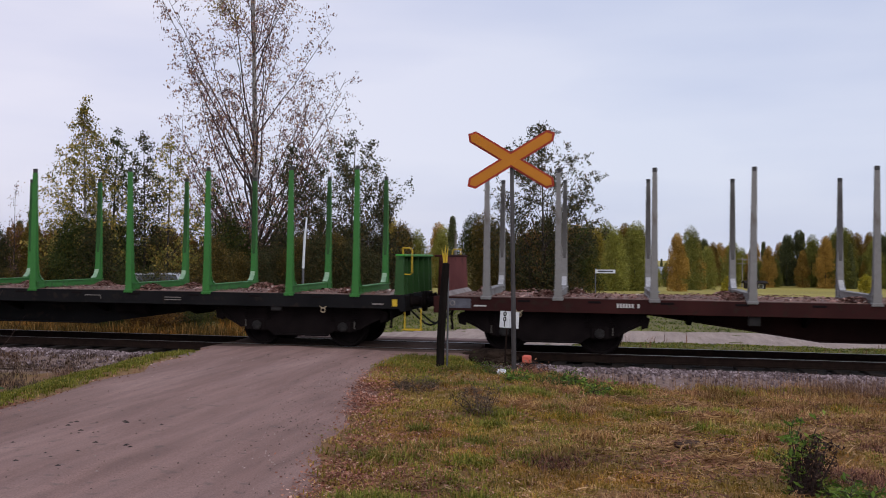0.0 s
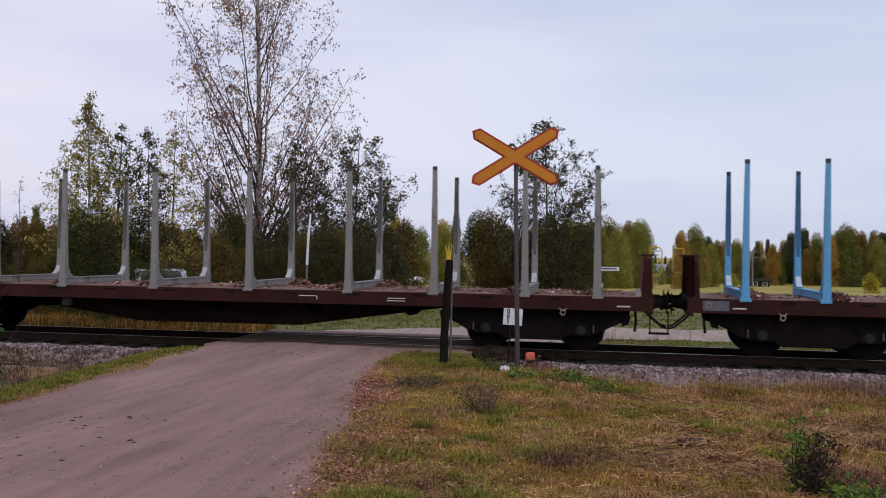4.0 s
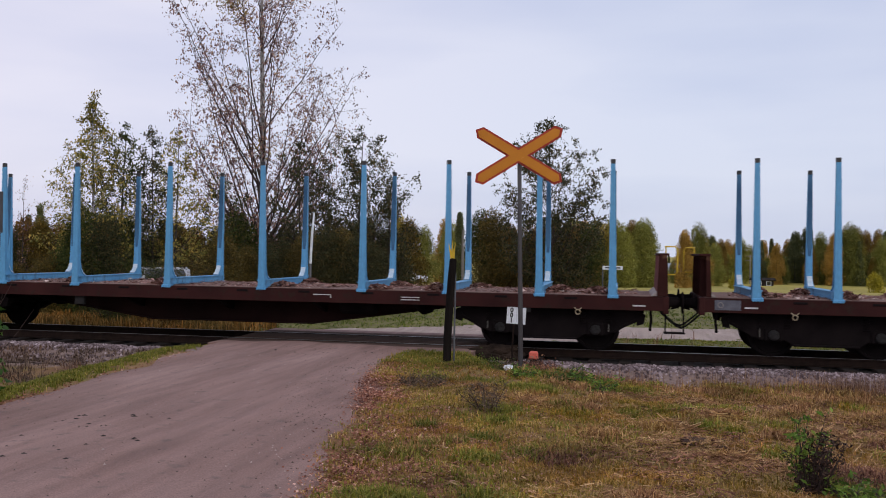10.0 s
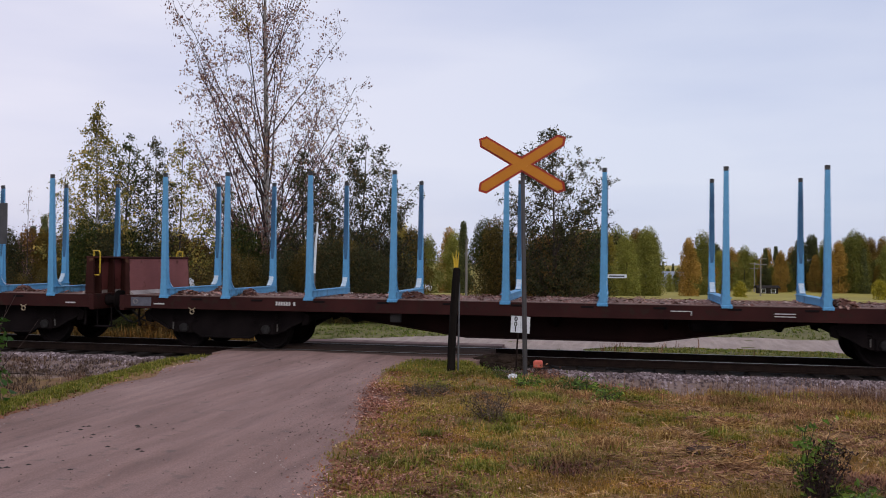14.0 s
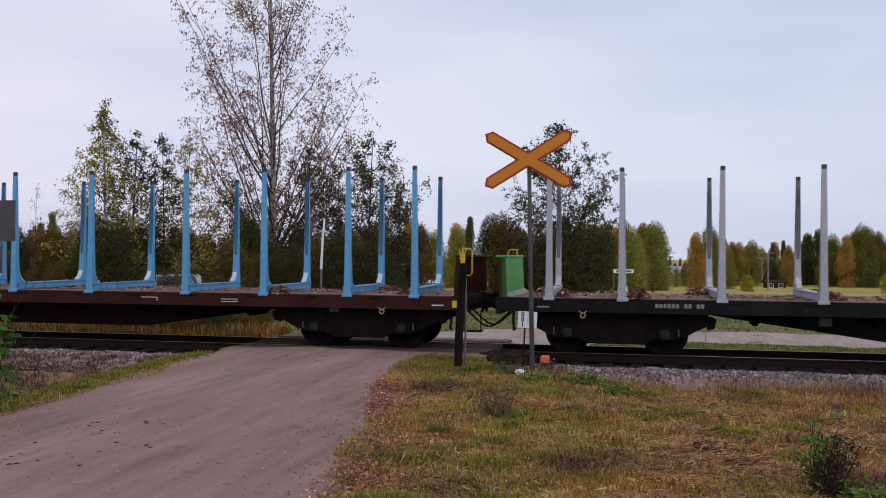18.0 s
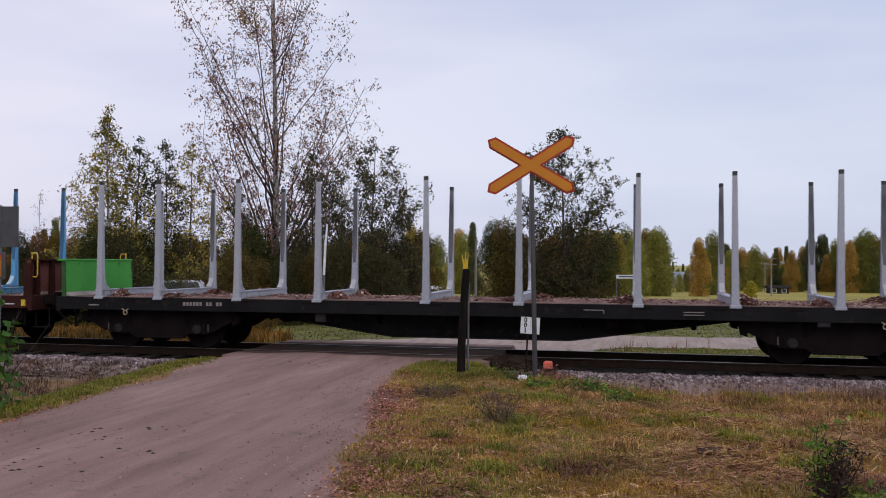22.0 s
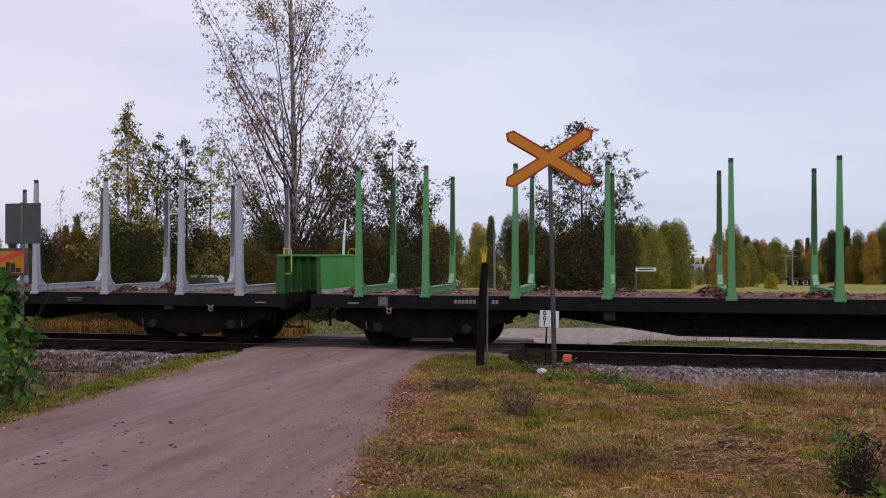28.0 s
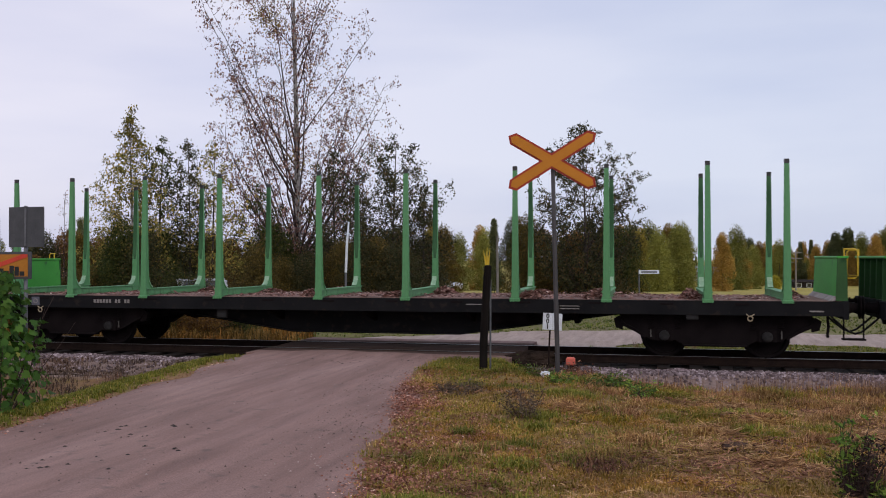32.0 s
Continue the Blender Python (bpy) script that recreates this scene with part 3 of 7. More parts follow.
def scuff_shape():
    """Strip of bared paint on the stake's inner face, where logs have rubbed."""
    bm = bmesh.new()
    rows = []
    for z, w, inner in ((2.05, 0.030, 0.130), (2.35, 0.055, 0.122), (3.0, 0.0555, 0.105), (3.884, 0.0465, 0.086)):
        rows.append([bm.verts.new(p) for p in ((-w, inner - 0.002, z), (w, inner - 0.002, z), (w, inner + 0.004, z), (-w, inner + 0.004, z))])
    for a, b in zip(rows, rows[1:]):
        for i in range(4):
            bm.faces.new((a[i], a[(i + 1) % 4], b[(i + 1) % 4], b[i]))
    bm.faces.new(rows[0][::-1])
    bm.faces.new(rows[-1])
    return bm


def pad_shape():
    bm = bmesh.new()
    prism(bm, [(0.345, 1.372), (0.247, 1.425), (0.18, 1.525), (0.165, 1.60), (0.180, 1.605), (0.20, 1.54), (0.265, 1.45), (0.36, 1.388)], -0.055, 0.055, "x")
    return bm


def bunk_shape():
    bm = bmesh.new()
    prism(bm, [(-0.10, 1.205), (0.10, 1.205), (0.10, 1.225), (0.03, 1.23), (0.03, 1.335), (0.10, 1.34), (0.10, 1.36), (-0.10, 1.36), (-0.10, 1.34), (-0.03, 1.335), (-0.03, 1.23), (-0.10, 1.225)], -1.44, 1.44, "y")
    for x0, x1 in ((0.03, 0.08), (-0.08, -0.03)):
        box(bm, x0, x1, -1.4, 1.4, 1.231, 1.334)
    return bm


def foot_shape():
    bm = bmesh.new()
    box(bm, -0.112, 0.112, -0.015, 0.13, 1.14, 1.205, 0.01)
    for x in (-0.085, -0.03, 0.03, 0.085):
        ring(bm, [(0.018, -0.04), (0.018, -0.012)], (x, 0, 1.155), "y", 6)
    return bm


def sill_shape():
    """Channel along the wagon's side."""
    bm = bmesh.new()
    prism(bm, [(0.0, 0.90), (0.0, 1.185), (0.11, 1.185), (0.11, 1.165), (0.025, 1.165), (0.025, 0.92), (0.11, 0.92), (0.11, 0.90)], -9.82, 9.82, "x")
    return bm


def pocket_shape():
    """Dark lashing slot in the side channel."""
    bm = bmesh.new()
    box(bm, -0.13, 0.13, -0.012, 0.004, 1.10, 1.145, 0.004)
    return bm


def deck_shape():
    bm = bmesh.new()
    box(bm, -9.8, 9.8, -1.34, 1.34, 1.15, 1.195)
    return bm


def girder_shape():
    """Deep middle girder, bellied downwards between the bogies."""
    bm = bmesh.new()
    prism(bm, [(-9.78, 1.15), (-9.78, 0.86), (-5.6, 0.86), (-2.0, 0.35), (2.0, 0.35), (5.6, 0.86), (9.78, 0.86), (9.78, 1.15)], -0.03, 0.03, "y")
    prism(bm, [(-5.6, 0.87), (-5.6, 0.845), (-2.0, 0.335), (2.0, 0.335), (5.6, 0.845), (5.6, 0.87), (2.0, 0.355), (-2.0, 0.355)], -0.12, 0.12, "y")
    for x in (-4.4, -3.2, -1.9, -0.6, 0.7, 2.0, 3.3, 4.5):
        box(bm, x - 0.012, x + 0.012, -0.1, 0.1, 0.86, 1.15)
    return bm


def crossbeam_shape():
    bm = bmesh.new()
    prism(bm, [(-1.43, 1.15), (-1.43, 0.93), (-0.4, 0.62), (0.4, 0.62), (1.43, 0.93), (1.43, 1.15)], -0.04, 0.04, "x")
    return bm


def headstock_shape():
    bm = bmesh.new()
    box(bm, -0.06, 0.06, -1.46, 1.46, 0.84, 1.19, 0.012)
    box(bm, -0.07, 0.07, -0.9, -0.62, 0.9, 1.2, 0.01)
    box(bm, -0.07, 0.07, 0.62, 0.9, 0.9, 1.2, 0.01)
    return bm


def panel_shape():
    """Sheet of the end wall with a folded side post; its outside is +x."""
    bm = bmesh.new()
    prism(bm, [(-0.05, 1.27), (-0.03, 1.27), (0.012, 2.03), (-0.008, 2.03)], -1.40, 1.40, "y")
    return bm


def lip_shape():
    bm = bmesh.new()
    prism(bm, [(-0.16, 1.20), (-0.01, 1.20), (-0.03, 1.268), (-0.055, 1.29)], -1.41, 1.41, "y")
    return bm


def side_post_shape():
    bm = bmesh.new()
    prism(bm, [(-0.05, 1.20), (0.17, 1.20), (0.15, 2.03), (-0.01, 2.03)], -0.03, 0.03, "y")
    return bm


def slim_post_shape():
    bm = bmesh.new()
    prism(bm, [(-0.05, 1.20), (0.05, 1.20), (0.06, 2.03), (-0.01, 2.03)], -0.03, 0.03, "y")
    return bm


def rib_shape():
    bm = bmesh.new()
    prism(bm, [(-0.01, 1.20), (0.17, 1.20), (0.15, 2.02), (0.015, 2.02)], -0.022, 0.022, "y")
    return bm


def cap_rail_shape():
    bm = bmesh.new()
    box(bm, -0.03, 0.19, -1.44, 1.44, 2.02, 2.07, 0.012)
    return bm


def handrail_shape():
    bm = bmesh.new()
    pipe(bm, [(0.12, 0, 1.64), (0.30, -0.08, 1.64), (0.345, -0.10, 1.69), (0.345, -0.10, 2.15), (0.30, -0.08, 2.205), (0.10, 0, 2.205)], 0.0145, 7)
    pipe(bm, [(0.12, 0, 2.05), (0.12, 0, 2.215)], 0.0145, 6)
    return bm


def buffer_shape():
    bm = bmesh.new()
    ring(bm, [(0.14, 0.0), (0.14, 0.04), (0.105, 0.05), (0.105, 0.20), (0.085, 0.21), (0.085, 0.27)], (0, 0, 0), "x", 16)
    return bm


def buffer_head_shape():
    bm = bmesh.new()
    ring(bm, [(0.09, 0.262), (0.225, 0.28), (0.225, 0.295), (0.13, 0.305)], (0, 0, 0), "x", 20)
    return bm


def yellow_end_shape():
    bm = bmesh.new()
    box(bm, -0.055, 0.055, -0.012, 0.0, 0.95, 1.10, 0.003)
    return bm


def hook_shape():
    bm = bmesh.new()
    box(bm, 0.0, 0.3, -0.045, 0.045, -0.06, 0.06, 0.015)
    pipe(bm, [(0.3, 0, 0.0), (0.40, 0, 0.03), (0.43, 0, 0.10), (0.36, 0, 0.15)], 0.04, 8)
    pipe(bm, [(0.28, -0.08, 0.0), (0.5, -0.07, -0.14), (0.6, 0.0, -0.17), (0.5, 0.07, -0.14), (0.28, 0.08, 0.0)], 0.022, 7)
    return bm


def hose_shape():
    bm = bmesh.new()
    pipe(bm, [(-0.2, 0, 0.02), (-0.06, 0, 0.0), (0.02, 0, -0.06), (0.10, 0, -0.17), (0.24, 0, -0.30), (0.40, 0, -0.43), (0.517, 0, -0.47)], 0.022, 8)
    return bm


def step_shape():
    """Shunter's step that hangs from the corner."""
    bm = bmesh.new()
    for x in (0.0, 0.36):
        pipe(bm, [(x, 0, 0.9), (x, 0, 0.46)], 0.016, 6)
    box(bm, -0.03, 0.39, -0.12, 0.12, 0.43, 0.46, 0.006)
    return bm


def cock_shape():
    bm = bmesh.new()
    pipe(bm, [(0, 0, 0.92), (0.02, -0.02, 0.7), (0.0, -0.02, 0.52)], 0.028, 7)
    ring(bm, [(0.032, -0.03), (0.032, 0.03)], (0.0, -0.02, 0.5), "y", 10)
    return bm


def lash_ring_shape():
    bm = bmesh.new()
    pts = [(0.048 * math.sin(2 * math.pi * i / 12), 0, -0.05 * math.cos(2 * math.pi * i / 12)) for i in range(13)]
    pipe(bm, pts, 0.013, 6)
    pipe(bm, [(-0.075, 0, 0.09), (-0.03, 0, 0.05), (0.03, 0, 0.05), (0.075, 0, 0.09)], 0.011, 6)
    return bm


def side_frame_shape():
    """Cast bogie side with a deep upper plate, sloped ends and two axle openings."""
    bm = bmesh.new()
    prism(bm, [(-1.84, 0.92), (-1.88, 0.80), (-1.84, 0.68), (-1.62, 0.58), (-1.40, 0.44), (-1.25, 0.36), (-0.78, 0.36), (-0.62, 0.26), (0.62, 0.26), (0.78, 0.36), (1.25, 0.36), (1.40, 0.44), (1.62, 0.58), (1.84, 0.68), (1.88, 0.80), (1.84, 0.92)], -0.05, 0.05, "y")
    prism(bm, [(-1.90, 0.76), (-1.84, 0.64), (-1.62, 0.54), (-1.38, 0.40), (-1.35, 0.44), (-1.58, 0.59), (-1.80, 0.69), (-1.86, 0.77)], -0.10, 0.10, "y")
    prism(bm, [(1.90, 0.76), (1.84, 0.64), (1.62, 0.54), (1.38, 0.40), (1.35, 0.44), (1.58, 0.59), (1.80, 0.69), (1.86, 0.77)], -0.10, 0.10, "y")
    box(bm, -0.62, 0.62, -0.10, 0.10, 0.24, 0.28, 0.01)
    for sx in (-1, 1):
        prism(bm, [(sx * 1.84, 0.56), (sx * 1.98, 0.60), (sx * 2.02, 0.78), (sx * 1.92, 0.84), (sx * 1.84, 0.82)], -0.07, 0.07, "y")
    box(bm, -1.86, 1.86, -0.10, 0.10, 0.90, 0.94, 0.008)
    return bm


def frame_middle_shape():
    bm = bmesh.new()
    box(bm, -0.35, 0.35, -0.95, 0.95, 0.42, 0.80, 0.02)
    ring(bm, [(0.24, 0.79), (0.24, 0.92)], (0, 0, 0), "z", 16)
    return bm


def end_beam_shape():
    bm = bmesh.new()
    box(bm, -0.06, 0.06, -0.95, 0.95, 0.62, 0.78, 0.01)
    return bm


def spring_shape():
    bm = bmesh.new()
    pts = [(0.07 * math.cos(i * 0.7), 0.07 * math.sin(i * 0.7), 0.34 + 0.0055 * i) for i in range(64)]
    pipe(bm, pts, 0.016, 5)
    return bm


def axle_box_shape():
    bm = bmesh.new()
    box(bm, -0.18, 0.18, -0.06, 0.10, 0.33, 0.60, 0.03)
    return bm


def cap_shape():
    bm = bmesh.new()
    ring(bm, [(0.105, 0.0), (0.105, -0.05), (0.085, -0.065)], (0, -0.05, WHEEL_R), "y", 16)
    for i in range(3):
        a = i * 2.094 + 0.5
        ring(bm, [(0.018, -0.125), (0.018, -0.11)], (0.06 * math.cos(a), 0, WHEEL_R + 0.06 * math.sin(a)), "y", 6)
    return bm


def wheelset_shape():
    """Two wheels on an axle, about its own middle."""
    bm = bmesh.new()
    for s in (-1, 1):
        y = s * 0.73
        ring(bm, [(0.10, y - s * 0.02), (0.12, y), (0.37, y + s * 0.03), (0.40, y - s * 0.01), (0.485, y - s * 0.012), (0.487, y + s * 0.018), (WHEEL_R + 0.004, y + s * 0.032), (WHEEL_R - 0.004, y + s * 0.125), (0.40, y + s * 0.13), (0.375, y + s * 0.075), (0.13, y + s * 0.055), (0.11, y + s * 0.13)], (0, 0, 0), "y", 32)
        for i in range(4):
            a = i * math.pi / 2
            ring(bm, [(0.03, y + s * 0.03), (0.03, y + s * 0.085)], (0.25 * math.cos(a), 0, 0.25 * math.sin(a)), "y", 8)
    ring(bm, [(0.08, -1.02), (0.08, 1.02)], (0, 0, 0), "y", 14)
    return bm


def brake_block_shape():
    bm = bmesh.new()
    prism(bm, [(0.0, 0.30), (0.05, 0.28), (0.035, 0.45), (0.05, 0.62), (0.0, 0.60)], -0.045, 0.045, "y")
    return bm


def mark_shape():
    bm = bmesh.new()
    box(bm, -0.012, 0.012, -0.006, 0.004, 0.42, 0.58)
    return bm


def tank_shape():
    bm = bmesh.new()
    ring(bm, [(0.0, -0.45), (0.10, -0.44), (0.17, -0.38), (0.17, 0.38), (0.10, 0.44), (0.0001, 0.45)], (0, 0, 0.78), "x", 14)
    return bm


def box_shape():
    bm = bmesh.new()
    box(bm, -0.12, 0.12, -0.05, 0.05, 0.70, 0.90, 0.012)
    return bm


def bar_shape(width, tall):
    def make():
        bm = bmesh.new()
        box(bm, 0, width, -0.004, 0.0, 0, tall)
        return bm
    return make


def emblem_shape():
    bm = bmesh.new()
    pts = [(0.05 * math.cos(2 * math.pi * i / 14), 0, 0.05 * math.sin(2 * math.pi * i / 14)) for i in range(15)]
    pipe(bm, pts, 0.011, 5)
    return bm


def bark_mesh(seed):
    """Bark and chips left lying on the deck: curled flakes in drifts."""
    r = np.random.RandomState(seed)
    count = 11000
    x = r.uniform(-9.3, 9.3, count)
    y = r.uniform(-1.3, 1.3, count)
    heap = np.array([noise.noise((a * 0.8, b * 1.4, seed)) for a, b in zip(x, y)])
    z = 1.2 + np.clip(heap - 0.1, 0, 1) * 0.13 * r.uniform(0.2, 1.0, count) + r.uniform(0, 0.02, count)
    size = r.uniform(0.010, 0.032, count) * np.where(r.rand(count) < 0.08, 2.4, 1.0)
    ang = r.uniform(0, 6.28, count)
    up = r.uniform(-0.35, 0.35, (count, 2))
    a = np.stack([np.cos(ang), np.sin(ang), up[:, 0]], 1) * size[:, None]
    b = np.stack([-np.sin(ang), np.cos(ang), up[:, 1]], 1) * (size * r.uniform(0.25, 0.7, count))[:, None]
    c = np.stack([x, y, z], 1)
    return quads("bark_litter", np.stack([c - a - b, c + a - b * 0.6, c + a + b, c - a + b * 0.7], 1), M["bark"])


heaps = {}


def bark_heap_mesh(k):
    """A small drift of bark against a stake frame, shared by all wagons."""
    if k not in heaps:
        r = np.random.RandomState(90 + k)
        n = 420
        q, t = np.sqrt(r.uniform(0, 1, n)), r.uniform(0, 6.283, n)
        c = np.stack([0.26 * q * np.cos(t), 0.30 * q * np.sin(t), 0.15 * np.clip(1 - q ** 2, 0, 1) * r.uniform(0.75, 1.0, n)], 1)
        a = r.normal(0, 1, (n, 3)) * np.array((1, 1, 0.5))
        a *= (r.uniform(0.015, 0.045, n) / np.linalg.norm(a, axis=1))[:, None]
        b = np.cross(a, r.normal(0, 1, (n, 3)) * 0.4 + np.array((0, 0, 1.0))) * 0.6
        heaps[k] = quads("bark_clod", np.stack([c - a - b, c + a - b, c + a + b, c - a + b], 1), M["bark"])
    return heaps[k]


wheelsets = []


def bogie(parent, x):
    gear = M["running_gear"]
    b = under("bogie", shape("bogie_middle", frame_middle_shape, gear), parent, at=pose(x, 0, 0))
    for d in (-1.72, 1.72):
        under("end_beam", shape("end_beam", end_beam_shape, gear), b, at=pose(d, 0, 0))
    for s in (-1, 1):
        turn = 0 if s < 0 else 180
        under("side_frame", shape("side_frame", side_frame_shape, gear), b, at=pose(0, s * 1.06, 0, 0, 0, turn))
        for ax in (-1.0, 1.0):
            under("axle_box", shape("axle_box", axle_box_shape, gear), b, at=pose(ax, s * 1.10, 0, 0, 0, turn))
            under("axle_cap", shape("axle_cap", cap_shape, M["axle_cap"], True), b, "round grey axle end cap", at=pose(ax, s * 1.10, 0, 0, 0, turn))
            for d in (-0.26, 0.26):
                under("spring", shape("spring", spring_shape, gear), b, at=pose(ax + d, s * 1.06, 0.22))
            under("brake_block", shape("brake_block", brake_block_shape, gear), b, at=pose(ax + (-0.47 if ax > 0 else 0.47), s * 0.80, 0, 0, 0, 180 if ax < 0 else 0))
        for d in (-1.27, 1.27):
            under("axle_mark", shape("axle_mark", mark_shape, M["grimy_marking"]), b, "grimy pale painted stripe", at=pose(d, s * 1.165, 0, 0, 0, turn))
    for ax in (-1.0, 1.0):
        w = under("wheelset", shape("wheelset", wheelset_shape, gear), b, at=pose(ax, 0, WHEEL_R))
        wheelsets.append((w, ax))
    return b


def wagon_end(parent, s, frame_m, panel_m, flag):
    """All that sits at one end; s is -1 or 1."""
    # ribs and posts get the panel colour darkened for shade
    rib_m = M["panel_dark"] if panel_m is M["panel_green"] else M["panel_brown"]
    turn = 0 if s > 0 else 180
    e = pose(s * 9.86, 0, 0, 0, 0, turn)
    under("headstock", shape("headstock", headstock_shape, frame_m), parent, at=e)
    wall = under("end_panel", shape("end_panel", panel_shape, panel_m), parent, at=pose(s * 9.73, 0, 0, 0, 0, turn))
    for y in (-1.41, 1.41):
        under("side_post", shape("side_post" if s > 0 else "slim_side_post", side_post_shape if s > 0 else slim_post_shape, rib_m), wall, at=pose(0, y, 0))
    for i in range(5):
        under("rib", shape("rib", rib_shape, rib_m), wall, at=pose(0, -1.12 + i * 0.56, 0))
    under("cap_rail", shape("cap_rail", cap_rail_shape, panel_m if panel_m is M["panel_green"] else M["panel_brown"]), wall)
    under("foot_board", shape("foot_board", lip_shape, M["pale_board"]), wall, "pale worn board")
    under("handrail", shape("handrail", handrail_shape, M["yellow"]), wall, "bent yellow handrail", at=pose(0, -1.36, 0))
    near = -1.2 if s > 0 else 1.2
    if s > 0:
        under("shunter_step", shape("shunter_step", step_shape, M["yellow"] if flag == "both" else M["running_gear"]), parent, at=e @ pose(0.0, near, 0))
    for y in (-0.875, 0.875):
        buf = under("buffer", shape("buffer", buffer_shape, M["running_gear"], True), parent, at=e @ pose(0.06, y, 1.05))
        under("buffer_head", shape("buffer_head", buffer_head_shape, M["running_gear"], True), buf)
    under("coupling", shape("coupling", hook_shape, M["running_gear"]), parent, at=e @ pose(-0.06, 0, 1.04))
    for y in (-0.32, 0.3):
        under("brake_hose", shape("brake_hose", hose_shape, M["rubber"], True), parent, at=e @ pose(-0.14, y, 0.95))
    under("brake_cock", shape("brake_cock", cock_shape, M["running_gear"]), parent, at=e @ pose(-0.3, near, 0))
    if flag and s > 0:
        under("end_flash", shape("end_flash", yellow_end_shape, M["yellow"]), parent, "yellow painted corner", at=pose(9.70, -1.456, 0))


def timber_wagon(frame_m, stake_m, panel_m, seed, label, middle=0.0, flag="", bent=(0.0, 0.0)):
    """A flat wagon with ten stake frames; middle shifts the two inmost frames together."""
    w = new("timber_wagon")
    tagged(w, label, "railway wagon", "wagons of the timber train")
    under("deck", shape("deck", deck_shape, M["deck"]), w)
    for s in (-1, 1):
        sill = under("side_sill", shape("side_sill", sill_shape, frame_m), w, at=pose(0, s * 1.455, 0, 0, 0, 0 if s < 0 else 180))
        for i in range(12):
            under("lashing_slot", shape("lashing_slot", pocket_shape, M["running_gear"]), sill, at=pose(-8.0 + i * 1.45, 0, 0))
        for x in (-8.1, 8.1):
            under("lashing_ring", shape("lashing_ring", lash_ring_shape, M["ring_pale"]), sill, "worn cream lashing ring", at=pose(x, -0.02, 0.84))
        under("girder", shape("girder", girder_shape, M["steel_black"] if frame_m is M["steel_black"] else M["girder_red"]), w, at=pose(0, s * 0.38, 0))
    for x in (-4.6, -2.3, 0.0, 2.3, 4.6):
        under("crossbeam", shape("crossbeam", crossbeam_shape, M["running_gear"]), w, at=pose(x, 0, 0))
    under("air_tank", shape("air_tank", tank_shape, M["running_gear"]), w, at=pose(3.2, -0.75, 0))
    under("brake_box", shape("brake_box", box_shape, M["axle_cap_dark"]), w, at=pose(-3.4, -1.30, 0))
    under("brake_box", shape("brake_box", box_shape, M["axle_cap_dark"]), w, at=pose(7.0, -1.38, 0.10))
    half = sum(STAKE_STEP) + 2.29 / 2
    xs, x = [], -half
    for d in (*STAKE_STEP, 2.29, *STAKE_STEP[::-1], 0):
        xs.append(x)
        x += d
    xs[4] += middle
    xs[5] -= middle
    xs[6] += bent[0]
    xs[7] += bent[1]
    r = random.Random(seed)
    short = 0.962 if "grey" in stake_m.name else 1.0
    for x in xs:
        bunk = under("stake_frame", shape("stake_frame", bunk_shape, stake_m), w, at=pose(x - 0.03, 0, 0, r.uniform(-0.15, 0.15), 0, 1.2))
        for s in (-1, 1):
            m = pose(r.uniform(-0.015, 0.015), s * 1.457, 0, r.uniform(-0.25, 0.25), r.uniform(-0.35, 0.35), 0 if s < 0 else 180) @ pose(0, 0, 1.2 * (1 - short)) @ Matrix.Diagonal((1, 1, short, 1))
            under("stake", shape("stake", stake_shape, stake_m), bunk, at=m)
            under("stake_tip", shape("stake_tip", tip_shape, M["stake_tip"]), bunk, "dark stake tip", at=m)
            under("wear_pad", shape("wear_pad", pad_shape, M["pad_green"] if "green" in stake_m.name else M["pad_grey"] if "grey" in stake_m.name else M["pad_white"]), bunk, "pale wear pad at the stake's foot", at=m)
            under("rubbed_strip", shape("rubbed_strip", scuff_shape, M[SCUFFS[stake_m.name]]), bunk, "dark rubbed paint", at=m)
            under("foot_plate", shape("foot_plate", foot_shape, stake_m), bunk, at=pose(0, s * 1.457, 0, 0, 0, 0 if s < 0 else 180))
    for i, x in enumerate(xs):
        for s in (-1, 1):
            if r.random() < 0.75:
                m = pose(x + r.choice((-0.3, 0.28)), s * r.uniform(0.75, 1.2), 1.19, 0, 0, r.uniform(0, 360))
                heap = under("bark_clod", bark_heap_mesh(i % 3), w, "clod of reddish bark", at=m)
                heap["kind"] = "stuff"
                heap.scale = (r.uniform(0.7, 1.3), r.uniform(0.8, 1.3), r.uniform(0.7, 1.2))
    for s in (-1, 1):
        wagon_end(w, s, frame_m, panel_m, flag)
        bogie(w, s * 7.45)
    # stencilled lettering, kept as plain bars, on the side towards the road
    note = M["marking"] if frame_m is M["steel_red"] else M["faint_marking"]
    start, width = (-6.1, 0.042) if frame_m is M["steel_red"] else (-6.65, 0.058)
    for i in range(8 if frame_m is M["steel_red"] else 12):
        if i not in (6, 9):
            under("lettering", shape("number_bar" + str(width), bar_shape(width, 0.085), note), w, at=pose(start + i * width * 1.4, -1.462, 1.02))
    for z in (0.99, 1.045):
        under("lettering", shape("note_bar", bar_shape(0.40, 0.018), note), w, at=pose(4.35, -1.462, z))
    under("lettering", shape("note_bar", bar_shape(0.40, 0.018), note), w, at=pose(2.36, -1.462, 1.06))
    under("lettering", shape("corner_bar", bar_shape(0.014, 0.08), note), w, at=pose(2.76, -1.462, 0.99))
    under("lettering", shape("end_bar", bar_shape(0.26, 0.03), note), w, at=pose(9.2, -1.462, 0.98))
    under("lettering", shape("end_bar", bar_shape(0.26, 0.03), note), w, at=pose(-9.05, -1.462, 0.99))
